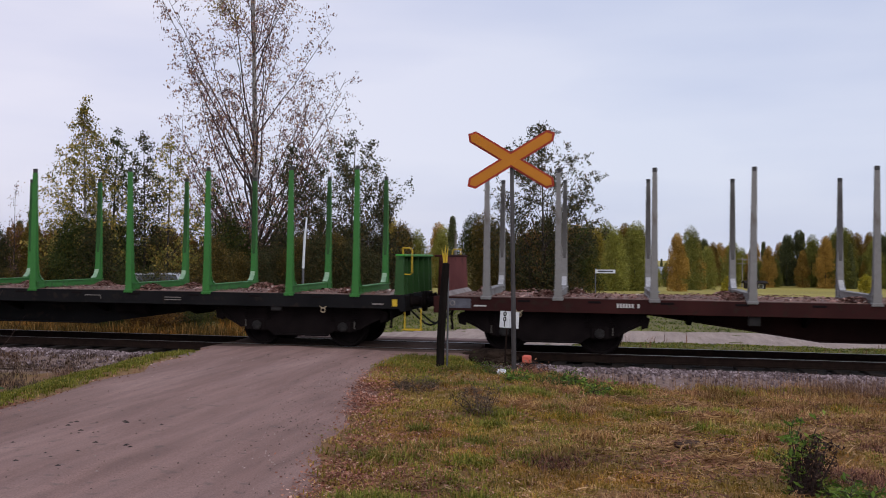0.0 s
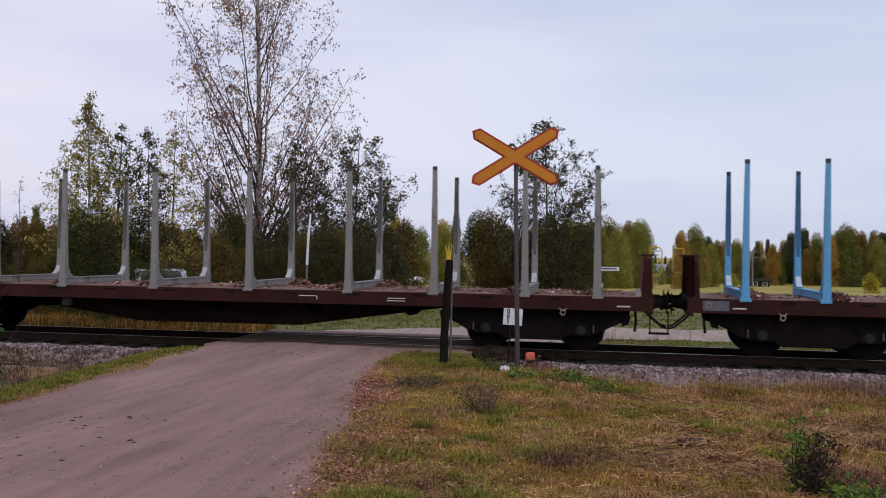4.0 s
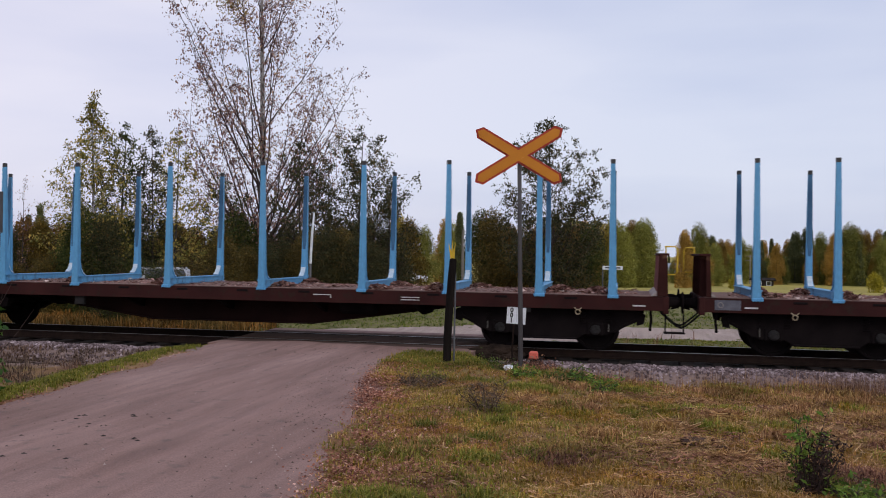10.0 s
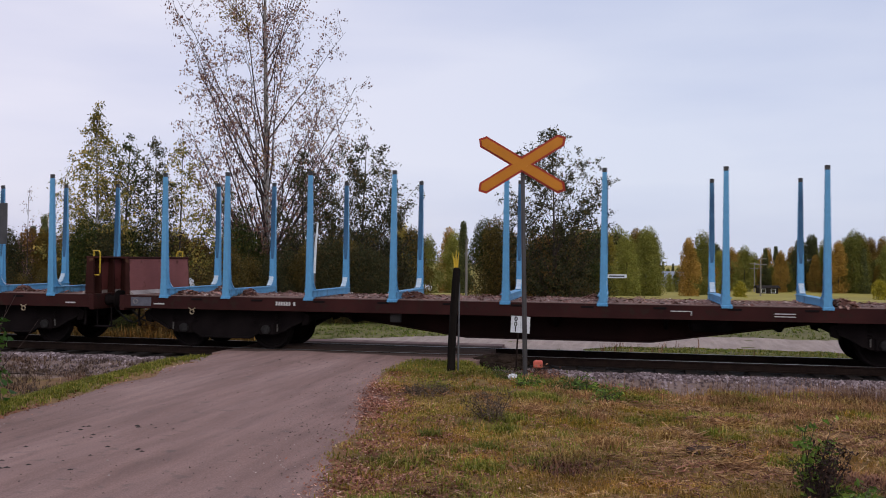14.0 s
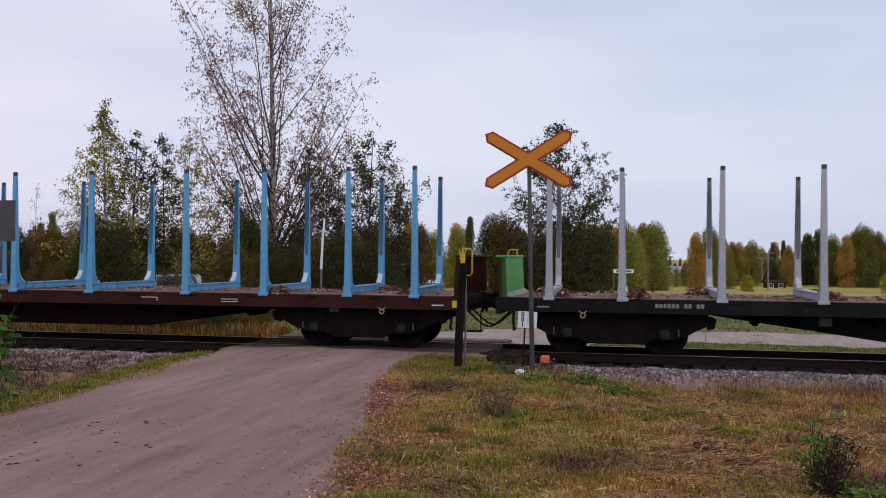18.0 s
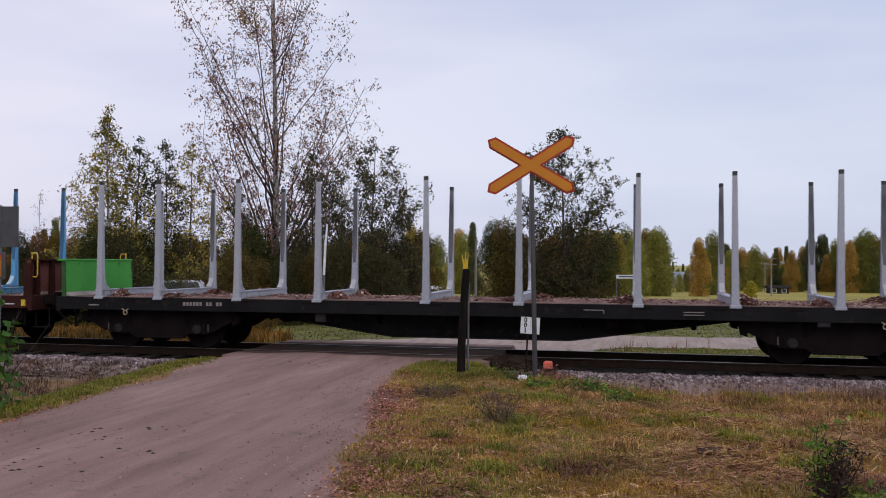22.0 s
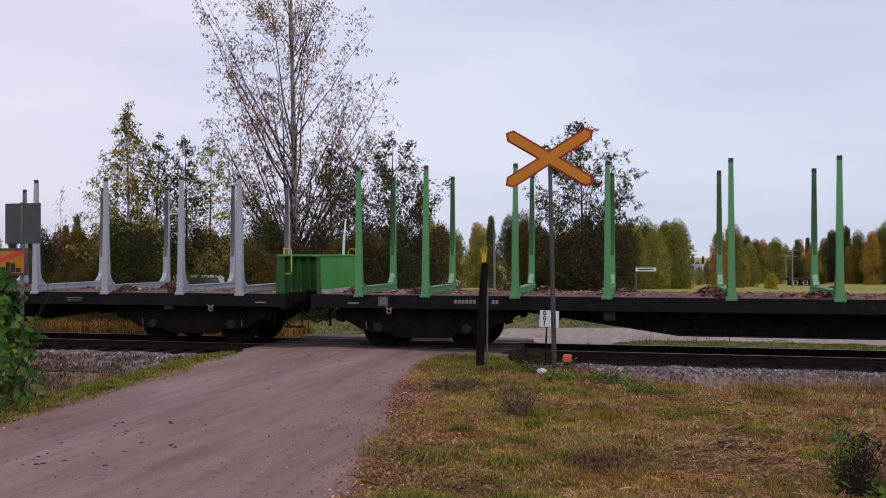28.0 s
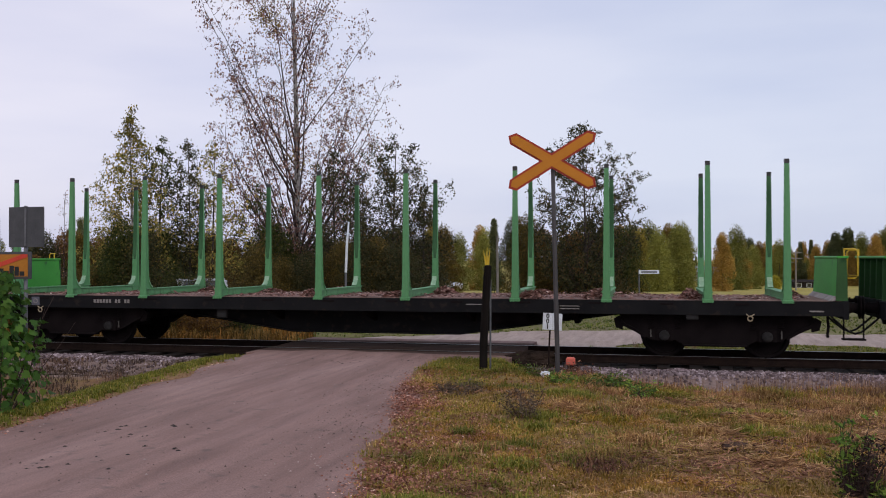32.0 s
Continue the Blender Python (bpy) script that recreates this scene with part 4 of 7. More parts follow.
    if frame_m is M["steel_red"] or stake_m is M["stake_green"]:
        plate = under("data_plate", shape("data_plate" + str(width), bar_shape(0.5 if width < 0.05 else 0.22, 0.20), M["plate_grey"]), w, "dull blue-grey data plate", at=pose(-9.62 if width < 0.05 else -8.35, -1.461, 0.95))
        under("emblem", shape("emblem", emblem_shape, M["faint_marking"]), plate, "pale ring emblem", at=pose(0.11, -0.006, 0.10))
    litter = under("bark_litter", bark_mesh(seed), w, "brown bark flakes and chips")
    litter["kind"] = "stuff"
    return w


M["pale_board"] = surface("pale_worn_board", (0.22, 0.18, 0.17), (0.38, 0.33, 0.31), 3.0, 0.8)
M["plate_grey"] = surface("dull_plate", (0.075, 0.075, 0.095), (0.12, 0.12, 0.145), 6.0, 0.7)
M["grimy_marking"] = surface("grimy_stencil_paint", (0.05, 0.045, 0.042), (0.12, 0.11, 0.10), 20.0, 0.8)
M["faint_marking"] = surface("faded_stencil_paint", (0.16, 0.14, 0.13), (0.28, 0.25, 0.235), 20.0, 0.8)
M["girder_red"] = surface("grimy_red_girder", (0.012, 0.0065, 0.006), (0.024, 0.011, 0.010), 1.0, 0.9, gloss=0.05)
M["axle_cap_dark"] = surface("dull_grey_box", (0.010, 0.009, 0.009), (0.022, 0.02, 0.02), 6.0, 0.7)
TRAIN_SET = [
    (-1, "steel_black", "stake_leaf", "panel_green", 0.14, "both", "empty timber wagon, black frame and bright green stakes"),
    (0, "steel_red", "stake_zinc", "panel_red", 0.0, "", "empty timber wagon, red-brown frame and weathered grey stakes"),
    (1, "steel_red", "stake_blue", "panel_red", 0.0, "", "empty timber wagon, red-brown frame and light blue stakes"),
    (2, "steel_red", "stake_blue", "panel_pink", 0.14, "corner", "empty timber wagon, red-brown frame, blue stakes, faded end panels"),
    (3, "steel_black", "stake_grey", "panel_green", 0.14, "", "empty timber wagon, black frame, pale grey stakes, green end panels"),
    (4, "steel_black", "stake_green", "panel_green", 0.14, "", "empty timber wagon, black frame and pale green stakes"),
    (5, "steel_black", "stake_green", "panel_green", 0.14, "", "empty timber wagon, black frame and pale green stakes"),
]
wagons = [(n, timber_wagon(M[a], M[b], M[c], 40 + n, label, mid, flag, (-0.045, -0.05) if n == 4 else (0.0, 0.0))) for n, a, b, c, mid, flag, label in TRAIN_SET]
TRAIN = [5.949, 1.937, -1.961, -5.746, -9.418, -12.98, -16.443, -19.824, -23.144, -26.427, -29.693, -32.951, -36.202, -39.431, -42.617, -45.737, -48.773, -51.709, -54.541, -57.275, -59.925, -62.508, -65.042, -67.539, -70.008, -72.453, -74.872, -77.259, -79.605, -81.899, -84.135, -86.311, -88.425]


def slack(n, t):
    """Play in the couplings: the second wagon's coupling stretches as the train slows."""
    if n == 1:
        return 0.042 - 0.07 * max(0.0, min(1.0, (t - 10) / 2))
    return 0.024 if n == 3 else 0.0


# ---- trees, thickets, far woods ----
def spot(bearing, distance):
    """A place on the ground by its bearing from the track's normal (degrees, right is plus) and distance from the eye."""
    a = radians(bearing)
    x, y = distance * math.sin(a), distance * math.cos(a)
    return x, y, height(x, y)


class Wood:
    """Collects tapering limbs and the places of twigs for leaves."""

    def __init__(self, seed):
        self.r = random.Random(seed)
        self.verts, self.faces, self.twigs = [], [], []

    def limb(self, pts, radii, sides):
        k = len(self.verts)
        for i, p in enumerate(pts):
            d = (pts[min(i + 1, len(pts) - 1)] - pts[max(i - 1, 0)]).normalized()
            u = d.cross(Vector((0.3, 0.9, 0.2))).normalized()
            v = d.cross(u)
            for s in range(sides):
                a = 2 * math.pi * s / sides
                q = p + (u * math.cos(a) + v * math.sin(a)) * radii[i]
                self.verts.append((q.x, q.y, q.z))
        for i in range(len(pts) - 1):
            for s in range(sides):
                a, b = k + i * sides + s, k + i * sides + (s + 1) % sides
                self.faces.append((a, b, b + sides, a + sides))

    def grow(self, start, way, length, radius, level, rise, spread, wander=0.12):
        r = self.r
        n = 7 if level == 0 else 5 if level < 3 else 3
        pts, d, p = [start], way.normalized(), start.copy()
        for i in range(n):
            d = (d + Vector((r.uniform(-wander, wander), r.uniform(-wander, wander), r.uniform(-wander, wander) + rise))).normalized()
            p = p + d * (length / n)
            pts.append(p.copy())
        radii = [radius * (1 - 0.82 * i / n) for i in range(n + 1)]
        self.limb(pts, radii, 8 if level == 0 else 5 if level == 1 else 3)
        return pts, radii, d


def leaf_quads(places, spread, size, seed, droop=0.0, per=1, slim=0.36):
    """Leaves near the given places: small pointed quads in random turns."""
    r = np.random.RandomState(seed)
    c = np.repeat(np.asarray(places, dtype=float), per, axis=0)
    c = c + r.normal(0, 1, c.shape) * np.asarray(spread)
    n = len(c)
    a = r.normal(0, 1, (n, 3))
    a[:, 2] -= droop
    a /= np.linalg.norm(a, axis=1)[:, None]
    b = np.cross(a, r.normal(0, 1, (n, 3)))
    b /= np.linalg.norm(b, axis=1)[:, None] + 1e-6
    s = (size * r.uniform(0.6, 1.35, n))[:, None]
    a, b = a * s, b * s * slim
    return np.stack([c - a, c + b - a * 0.1, c + a, c - b - a * 0.1], 1)


M["birch_bark"] = surface("birch_bark", (0.16, 0.14, 0.13), (0.42, 0.39, 0.37), 3.0, 0.8, wear=(0.03, 0.025, 0.02), worn=0.55, stretch=(1, 1, 0.4))
M["twig"] = surface("dark_twigs", (0.035, 0.022, 0.02), (0.075, 0.05, 0.042), 5.0, 0.85)
M["trunk"] = surface("grey_brown_bark", (0.03, 0.024, 0.02), (0.075, 0.06, 0.05), 4.0, 0.9, stretch=(1, 1, 0.3))
M["leaf_birch"] = island_leaf("browning_birch_leaves", [(0.0, (0.1035, 0.056, 0.0575)), (0.35, (0.184, 0.1008, 0.09775)), (0.65, (0.276, 0.1512, 0.138)), (0.88, (0.345, 0.2016, 0.138)), (1.0, (0.483, 0.2912, 0.138))], through=0.15)
M["leaf_dark"] = island_leaf("dark_green_leaves", [(0.0, (0.0246, 0.02743, 0.01428)), (0.5, (0.05325, 0.05824, 0.0237)), (0.85, (0.09825, 0.08216, 0.03165)), (1.0, (0.1635, 0.09594, 0.03945))])
M["leaf_mid"] = island_leaf("green_autumn_leaves", [(0.0, (0.0244, 0.03504, 0.01069)), (0.45, (0.0488, 0.06576, 0.01688)), (0.8, (0.0896, 0.09636, 0.02419)), (1.0, (0.146, 0.118, 0.02898))])
M["leaf_ochre"] = island_leaf("ochre_birch_leaves", [(0.0, (0.13, 0.085, 0.028)), (0.5, (0.24, 0.16, 0.045)), (1.0, (0.40, 0.28, 0.08))])
M["leaf_olive"] = island_leaf("olive_brown_leaves", [(0.0, (0.051, 0.04002, 0.01512)), (0.45, (0.093, 0.07452, 0.0216)), (0.8, (0.165, 0.1173, 0.03024)), (1.0, (0.27, 0.1656, 0.0432))])
M["leaf_yellow"] = island_leaf("yellow_autumn_leaves", [(0.0, (0.06448, 0.05088, 0.01265)), (0.5, (0.1352, 0.0905, 0.01903)), (1.0, (0.2457, 0.1525, 0.02816))])
M["leaf_rust"] = island_leaf("rusty_orange_leaves", [(0.0, (0.06817, 0.03795, 0.01584)), (0.5, (0.1642, 0.08349, 0.02376)), (1.0, (0.2732, 0.1442, 0.03168))])
M["leaf_yellowish"] = island_leaf("yellowing_birch_leaves", [(0.0, (0.09963, 0.0975, 0.0288)), (0.4, (0.2106, 0.195, 0.048)), (0.75, (0.3537, 0.2725, 0.0672)), (1.0, (0.5535, 0.37, 0.0864))])
M["needle"] = island_leaf("dark_needles", [(0.0, (0.01, 0.016, 0.01)), (0.7, (0.025, 0.035, 0.018)), (1.0, (0.045, 0.05, 0.025))])


def crown_tree(name, label, seed, tall, profile, bark, leaf, size, per, boughs, thick, rise=1.6, twig=0.5, droop=0.5, clear=0.12, slim=0.5, spread=0.08):
    """A tree grown limb by limb into an outline: profile gives the crown's radius by the height's fraction."""
    w = Wood(seed)
    r = w.r
    t_pts, t_rad, _ = w.grow(Vector((0, 0, -0.15)), Vector((0.01, 0, 1)), tall * 0.96, thick, 0, 0.12, 0, 0.02)
    trunk_v, trunk_f = w.verts, w.faces
    w.verts, w.faces = [], []

    def axis(z):
        t = min(0.999, max(0.0, z / (tall * 0.96))) * 7
        k = int(t)
        return t_pts[k].lerp(t_pts[k + 1], t - k), t_rad[k] + (t_rad[k + 1] - t_rad[k]) * (t - k)

    for i in range(boughs):
        t = clear + (1.0 - clear) * ((i + r.random()) / boughs) ** 1.15
        wide = max(0.04, profile(t) * r.uniform(0.70, 1.06))
        a = i * 2.4 + r.uniform(-0.5, 0.5)
        z1 = tall * t
        z0 = min(max(tall * clear * 0.8, z1 - rise * wide * r.uniform(0.8, 1.25)), tall * 0.92)
        base, girth = axis(z0)
        tip = axis(z1)[0] + Vector((math.cos(a) * wide, math.sin(a) * wide, 0))
        tip.z = z1
        bow = base.lerp(tip, 0.5) + Vector((math.cos(a), math.sin(a), -0.5)) * wide * r.uniform(0.02, 0.16)
        pts = [base.lerp(bow, u).lerp(bow.lerp(tip, u), u) for u in (0.0, 0.17, 0.34, 0.5, 0.67, 0.84, 1.0)]
        pts = [pts[0]] + [p + Vector((r.uniform(-1, 1), r.uniform(-1, 1), r.uniform(-1, 1))) * wide * 0.025 for p in pts[1:]]
        rad = girth * r.uniform(0.24, 0.40)
        w.limb(pts, [max(0.006, rad * (1 - 0.85 * k / 6)) for k in range(7)], 4)
        count = int(1.6 + wide * 2.8)
        for j in range(count):
            u = (0.22 + 0.78 * (j + r.random()) / count) * 5.99
            k = int(u)
            p, way = pts[k].lerp(pts[k + 1], u - k), (pts[k + 1] - pts[k]).normalized()
            side = Vector((r.uniform(-1, 1), r.uniform(-1, 1), r.uniform(-0.5, 0.8)))
            c_pts, _, _ = w.grow(p, way * 0.7 + side * 0.9, (0.08 + wide * 0.30) * r.uniform(0.6, 1.25), max(0.006, rad * 0.3), 2, 0.02, 0, 0.24)
            for m in range(4):
                v = (0.3 + 0.7 * (m + r.random()) / 4) * 4.99
                q = int(v)
                p2 = c_pts[q].lerp(c_pts[q + 1], v - q)
                f_pts, _, _ = w.grow(p2, (c_pts[q + 1] - c_pts[q]).normalized() * 0.7 + Vector((r.uniform(-1, 1), r.uniform(-1, 1), r.uniform(-1.0, 0.6))), twig * min(1.0, 0.3 + 0.6 * wide) * r.uniform(0.5, 1.4), 0.005, 3, -0.25 * droop, 0, 0.22)
                w.twigs += [(g.x, g.y, g.z) for g in f_pts[1:]]
    tree = new(name)
    tagged(tree, label, "tree")
    under("trunk", mesh_of("trunk", trunk_v, trunk_f, bark, True), tree)
    under("bough", mesh_of("bough", w.verts, w.faces, M["twig"]), tree)
    under("crown", quads("crown", leaf_quads(w.twigs, spread, size, seed, droop, per, slim), leaf), tree)
    return tree


def outline(*stops):
    """A radius by the height's fraction, from pairs."""
    at, wide = zip(*stops)
    return lambda t: float(np.interp(t, at, wide))


def lobed_crown(seed, tall, wide, low, lobes, leaves, size, leaf, cone=0.0, slim=0.5):
    """A crown of leafy lobes: leaves lie thick on each lobe's skin and thin inside."""
    r = np.random.RandomState(seed)
    z = r.uniform(0, 1, lobes) ** 0.9
    z[0] = 1.0
    body = np.sin(np.pi * np.clip(z * 0.80 + 0.17, 0, 1)) ** 0.7 * (1 - cone * z) * wide / 2
    a, q = r.uniform(0, 6.283, lobes), np.sqrt(r.uniform(0.15, 1.0, lobes))
    q[0] = 0.0
    size_l = wide * r.uniform(0.13, 0.24, lobes) * (1 - 0.5 * cone * z)
    mid = np.stack([np.cos(a) * q * np.maximum(body - size_l * 0.5, 0), np.sin(a) * q * np.maximum(body - size_l * 0.5, 0), low + z * (tall - low) - size_l * 0.9], 1)
    pick = r.choice(lobes, leaves, p=size_l ** 2 / np.sum(size_l ** 2))
    d = r.normal(0, 1, (leaves, 3))
    d /= np.linalg.norm(d, axis=1)[:, None]
    deep = np.where(r.rand(leaves) < 0.22, r.uniform(0.1, 0.9, leaves), r.normal(1.0, 0.13, leaves))
    c = mid[pick] + d * (size_l[pick] * deep)[:, None] * np.array((1.0, 1.0, 1.25))
    c[:, 2] = np.maximum(c[:, 2], 0.02)
    return quads("crown", leaf_quads(c, 0.0, size, seed, 0.3, 1, slim), leaf)


def simple_trunk(seed, tall, radius, bark, boughs=10):
    w = Wood(seed)
    pts, rad, _ = w.grow(Vector((0, 0, -0.3)), Vector((0, 0, 1)), tall * 0.9, radius, 0, 0.1, 0, 0.05)
    for i in range(boughs):
        k = w.r.randint(2, 6)
        a = w.r.uniform(0, 6.28)
        w.grow(pts[k], Vector((math.cos(a), math.sin(a), 0.8)), tall * w.r.uniform(0.12, 0.28), radius * 0.3, 2, 0.06, 0, 0.15)
    return mesh_of("trunk", w.verts, w.faces, bark, True)


def tree_kind(name, label, category, seed, tall, wide, low, lobes, leaves, size, leaf, bark, cone=0.0):
    t = new(name)
    tagged(t, label, category)
    under("trunk", simple_trunk(seed, tall, max(0.03, tall * 0.012), bark, 0 if tall >= 10 else 10), t)
    under("crown", lobed_crown(seed, tall, wide, low, lobes, leaves, size, leaf, cone), t)
    return t


def stand(t, bearing, distance, turn=0.0, scale=1.0):
    x, y, z = spot(bearing, distance)
    t.matrix_basis = pose(x, y, z - 0.03, 0, 0, turn) @ Matrix.Diagonal((scale, scale, scale, 1))
    return t


def again(t, bearing, distance, turn, scale, label="", group=""):
    x, y, z = spot(bearing, distance)
    c = copy_thing(t, pose(x, y, z - 0.03, 0, 0, turn))
    c.scale = (scale, scale, scale)
    if label:
        c["label"] = label
    return c


# single trees behind the crossing
big_birch = stand(crown_tree("birch_tree", "tall autumn birch with thin brown leaves", 3, 18.6, outline((0.15, 1.6), (0.25, 3.0), (0.36, 4.5), (0.55, 4.9), (0.75, 4.6), (0.9, 2.9), (1.0, 0.3)), M["birch_bark"], M["leaf_birch"], 0.064, 3, 58, 0.2, 1.7, 0.62, 1.3, 0.15, 0.5, 0.10), -22.95, 44.5, 140)
clump_r = np.random.RandomState(4)
clump = np.concatenate([np.array(c) + clump_r.normal(0, 1, (n, 3)) * (w, w, w * 0.8) for c, n, w in (((1.30, 1.09, 14.4), 620, 0.42), ((1.15, 0.6, 13.7), 260, 0.3), ((-0.1, 0.2, 7.2), 180, 0.35))])
under("leaf_clump", quads("leaf_clump", leaf_quads(clump, 0.02, 0.06, 5, 0.8, 1, 0.5), M["leaf_ochre"]), big_birch, "denser clump of ochre leaves")
stand(crown_tree("birch_tree", "young birch with yellowing green crown", 21, 8.1, outline((0.08, 1.35), (0.3, 1.7), (0.55, 1.4), (0.72, 0.95), (0.86, 0.42), (1.0, 0.02)), M["birch_bark"], M["leaf_yellowish"], 0.052, 5, 56, 0.075, 1.0, 0.40, 0.5, 0.26), -32.75, 36.0)
stand(crown_tree("alder_tree", "dark green alder behind the railway", 22, 7.1, outline((0.08, 1.4), (0.4, 1.5), (0.7, 1.2), (0.9, 0.6), (1.0, 0.06)), M["trunk"], M["leaf_mid"], 0.055, 4, 46, 0.07, 1.0, 0.40, 0.3, 0.06), -31.3, 37.0)
stand(crown_tree("rowan_tree", "thin rowan with sparse autumn leaves", 24, 7.0, outline((0.15, 1.3), (0.5, 1.55), (0.8, 1.1), (1.0, 0.2)), M["trunk"], M["leaf_yellowish"], 0.055, 3, 34, 0.055, 1.3, 0.42, 0.4, 0.28), -28.2, 37.0)
stand(crown_tree("rowan_tree", "slim rowan with a few dark leaves", 23, 7.0, outline((0.15, 0.7), (0.6, 0.8), (0.85, 0.6), (1.0, 0.15)), M["trunk"], M["leaf_dark"], 0.055, 5, 24, 0.05, 1.3, 0.36, 0.3, 0.25), -29.5, 36.5)
stand(crown_tree("aspen_tree", "dark aspen with a loose leafy crown", 25, 7.1, outline((0.1, 1.4), (0.45, 1.45), (0.75, 1.0), (0.9, 0.5), (1.0, 0.1)), M["trunk"], M["leaf_dark"], 0.058, 3, 38, 0.07, 1.2, 0.42, 0.3, 0.08), -20.7, 38.0)
stand(crown_tree("aspen_tree", "broad dark aspen with a loose leafy crown", 26, 7.5, outline((0.1, 1.9), (0.45, 2.2), (0.75, 1.9), (0.9, 1.2), (1.0, 0.3)), M["trunk"], M["leaf_dark"], 0.060, 5, 50, 0.08, 1.2, 0.42, 0.3, 0.08), -17.1, 39.0)
stand(crown_tree("aspen_tree", "dark aspen crowded among its neighbours", 28, 6.5, outline((0.1, 1.3), (0.5, 1.35), (0.8, 1.0), (1.0, 0.2)), M["trunk"], M["leaf_dark"], 0.058, 3, 34, 0.06, 1.2, 0.42, 0.3, 0.08), -18.8, 39.5)
stand(crown_tree("alder_tree", "slim dark alder with a loose crown", 27, 9.5, outline((0.12, 1.6), (0.3, 2.6), (0.48, 2.95), (0.66, 2.6), (0.82, 1.75), (0.93, 0.7), (1.0, 0.1)), M["trunk"], M["leaf_dark"], 0.066, 5, 60, 0.095, 1.3, 0.45, 0.3, 0.10), -5.05, 47.0)
stand(crown_tree("alder_tree", "low airy alder beside the tall birch", 36, 5.6, outline((0.12, 1.5), (0.5, 1.5), (0.8, 1.0), (1.0, 0.1)), M["trunk"], M["leaf_mid"], 0.055, 4, 26, 0.05, 1.1, 0.4, 0.3), -25.4, 41.0)
stand(crown_tree("alder_tree", "low loose alder at the thicket's end", 37, 5.6, outline((0.12, 1.2), (0.5, 1.3), (0.8, 0.8), (1.0, 0.1)), M["trunk"], M["leaf_dark"], 0.055, 4, 26, 0.05, 1.1, 0.4, 0.3), -15.2, 39.5)
stand(crown_tree("sapling", "thin bare sapling behind the railway", 29, 5.2, outline((0.3, 0.35), (0.6, 0.4), (1.0, 0.05)), M["trunk"], M["leaf_birch"], 0.04, 1, 12, 0.03, 1.6, 0.3, 0.3, 0.3), -36.5, 40.0)

# thicket along the far side of the railway
bush_dark = tree_kind("thicket_bush", "dense dark green willow bush", "bush", 31, 4.3, 3.6, 0.0, 46, 24000, 0.046, M["leaf_dark"], M["trunk"], 0.2)
bush_mid = tree_kind("thicket_bush", "dense green and brown willow bush", "bush", 32, 4.4, 3.2, 0.0, 44, 24000, 0.046, M["leaf_mid"], M["trunk"], 0.35)
bush_olive = tree_kind("thicket_bush", "dense olive brown willow bush", "bush", 35, 4.2, 3.4, 0.0, 44, 22400, 0.046, M["leaf_olive"], M["trunk"], 0.25)
bush_rust = tree_kind("thicket_bush", "rusty orange autumn bush", "bush", 33, 4.0, 2.8, 0.0, 38, 19200, 0.046, M["leaf_rust"], M["trunk"], 0.4)
bush_yellow = tree_kind("thicket_bush", "yellow autumn willow bush", "bush", 34, 4.0, 2.6, 0.0, 38, 19200, 0.046, M["leaf_yellow"], M["trunk"], 0.45)
stand(bush_dark, -17.3, 42.0, 0, 0.85)
stand(bush_mid, -32.2, 40.0, 0, 0.85)
stand(bush_rust, -28.0, 42.0, 0, 0.85)
stand(bush_yellow, -35.6, 44.0, 0, 0.9)
stand(bush_olive, -25.0, 43.0, 0, 0.85)
rng = random.Random(77)
ZONES = ((-41, (bush_rust, bush_dark, bush_olive), 0.62), (-36.6, (bush_yellow, bush_rust, bush_olive), 0.66), (-34.6, (bush_mid, bush_mid, bush_dark), 0.80), (-30.2, (bush_mid, bush_olive, bush_dark), 0.74), (-28.6, (bush_rust, bush_olive, bush_rust), 0.74), (-26.0, (bush_dark, bush_olive, bush_mid), 0.78), (-22.0, (bush_dark, bush_mid, bush_dark, bush_olive), 0.80), (-15.0, (bush_olive, bush_dark), 0.62))


def zone_at(b):
    """The kinds of bush that grow at a bearing, and how high."""
    found = ZONES[0]
    for z in ZONES:
        if b >= z[0]:
            found = z
    return found[1], found[2]


for i in range(34):
    b = -42.0 + i * 0.82 + rng.uniform(-0.35, 0.35)
    kinds, rise = zone_at(b)
    again(rng.choice(kinds), b, rng.uniform(40, 47), rng.uniform(0, 360), rise * rng.uniform(0.8, 1.18))
for b, d, kind, s in ((-33.3, 34.6, bush_mid, 0.82), (-32.1, 34.2, bush_dark, 0.78), (-31.2, 36.0, bush_mid, 0.76), (-37.6, 43, bush_dark, 0.82), (-36.4, 47, bush_rust, 0.9), (-34.6, 46, bush_rust, 0.85), (-30.4, 45, bush_yellow, 0.75), (-27.0, 41, bush_rust, 0.8), (-13.9, 50, bush_yellow, 1.05), (-9.3, 58, bush_mid, 1.15), (-8.6, 57, bush_olive, 1.2), (-7.6, 57, bush_rust, 1.05), (-5.0, 58, bush_olive, 1.15), (-6.4, 56, bush_olive, 1.0), (-5.7, 55, bush_rust, 1.0), (-3.2, 60, bush_rust, 1.1), (-2.6, 58, bush_mid, 1.0), (-4.1, 57, bush_olive, 0.95)):
    again(kind, b, d, rng.uniform(0, 360), s)

# lower bushes in front of the thicket
for i in range(24):
    b = -41.5 + i * 1.12 + rng.uniform(-0.4, 0.4)
    if not -31.6 < b < -27.0:
        kinds, rise = zone_at(b)
        again(rng.choice(kinds), b, rng.uniform(33.5, 36.5), rng.uniform(0, 360), rise * rng.uniform(0.65, 0.95))

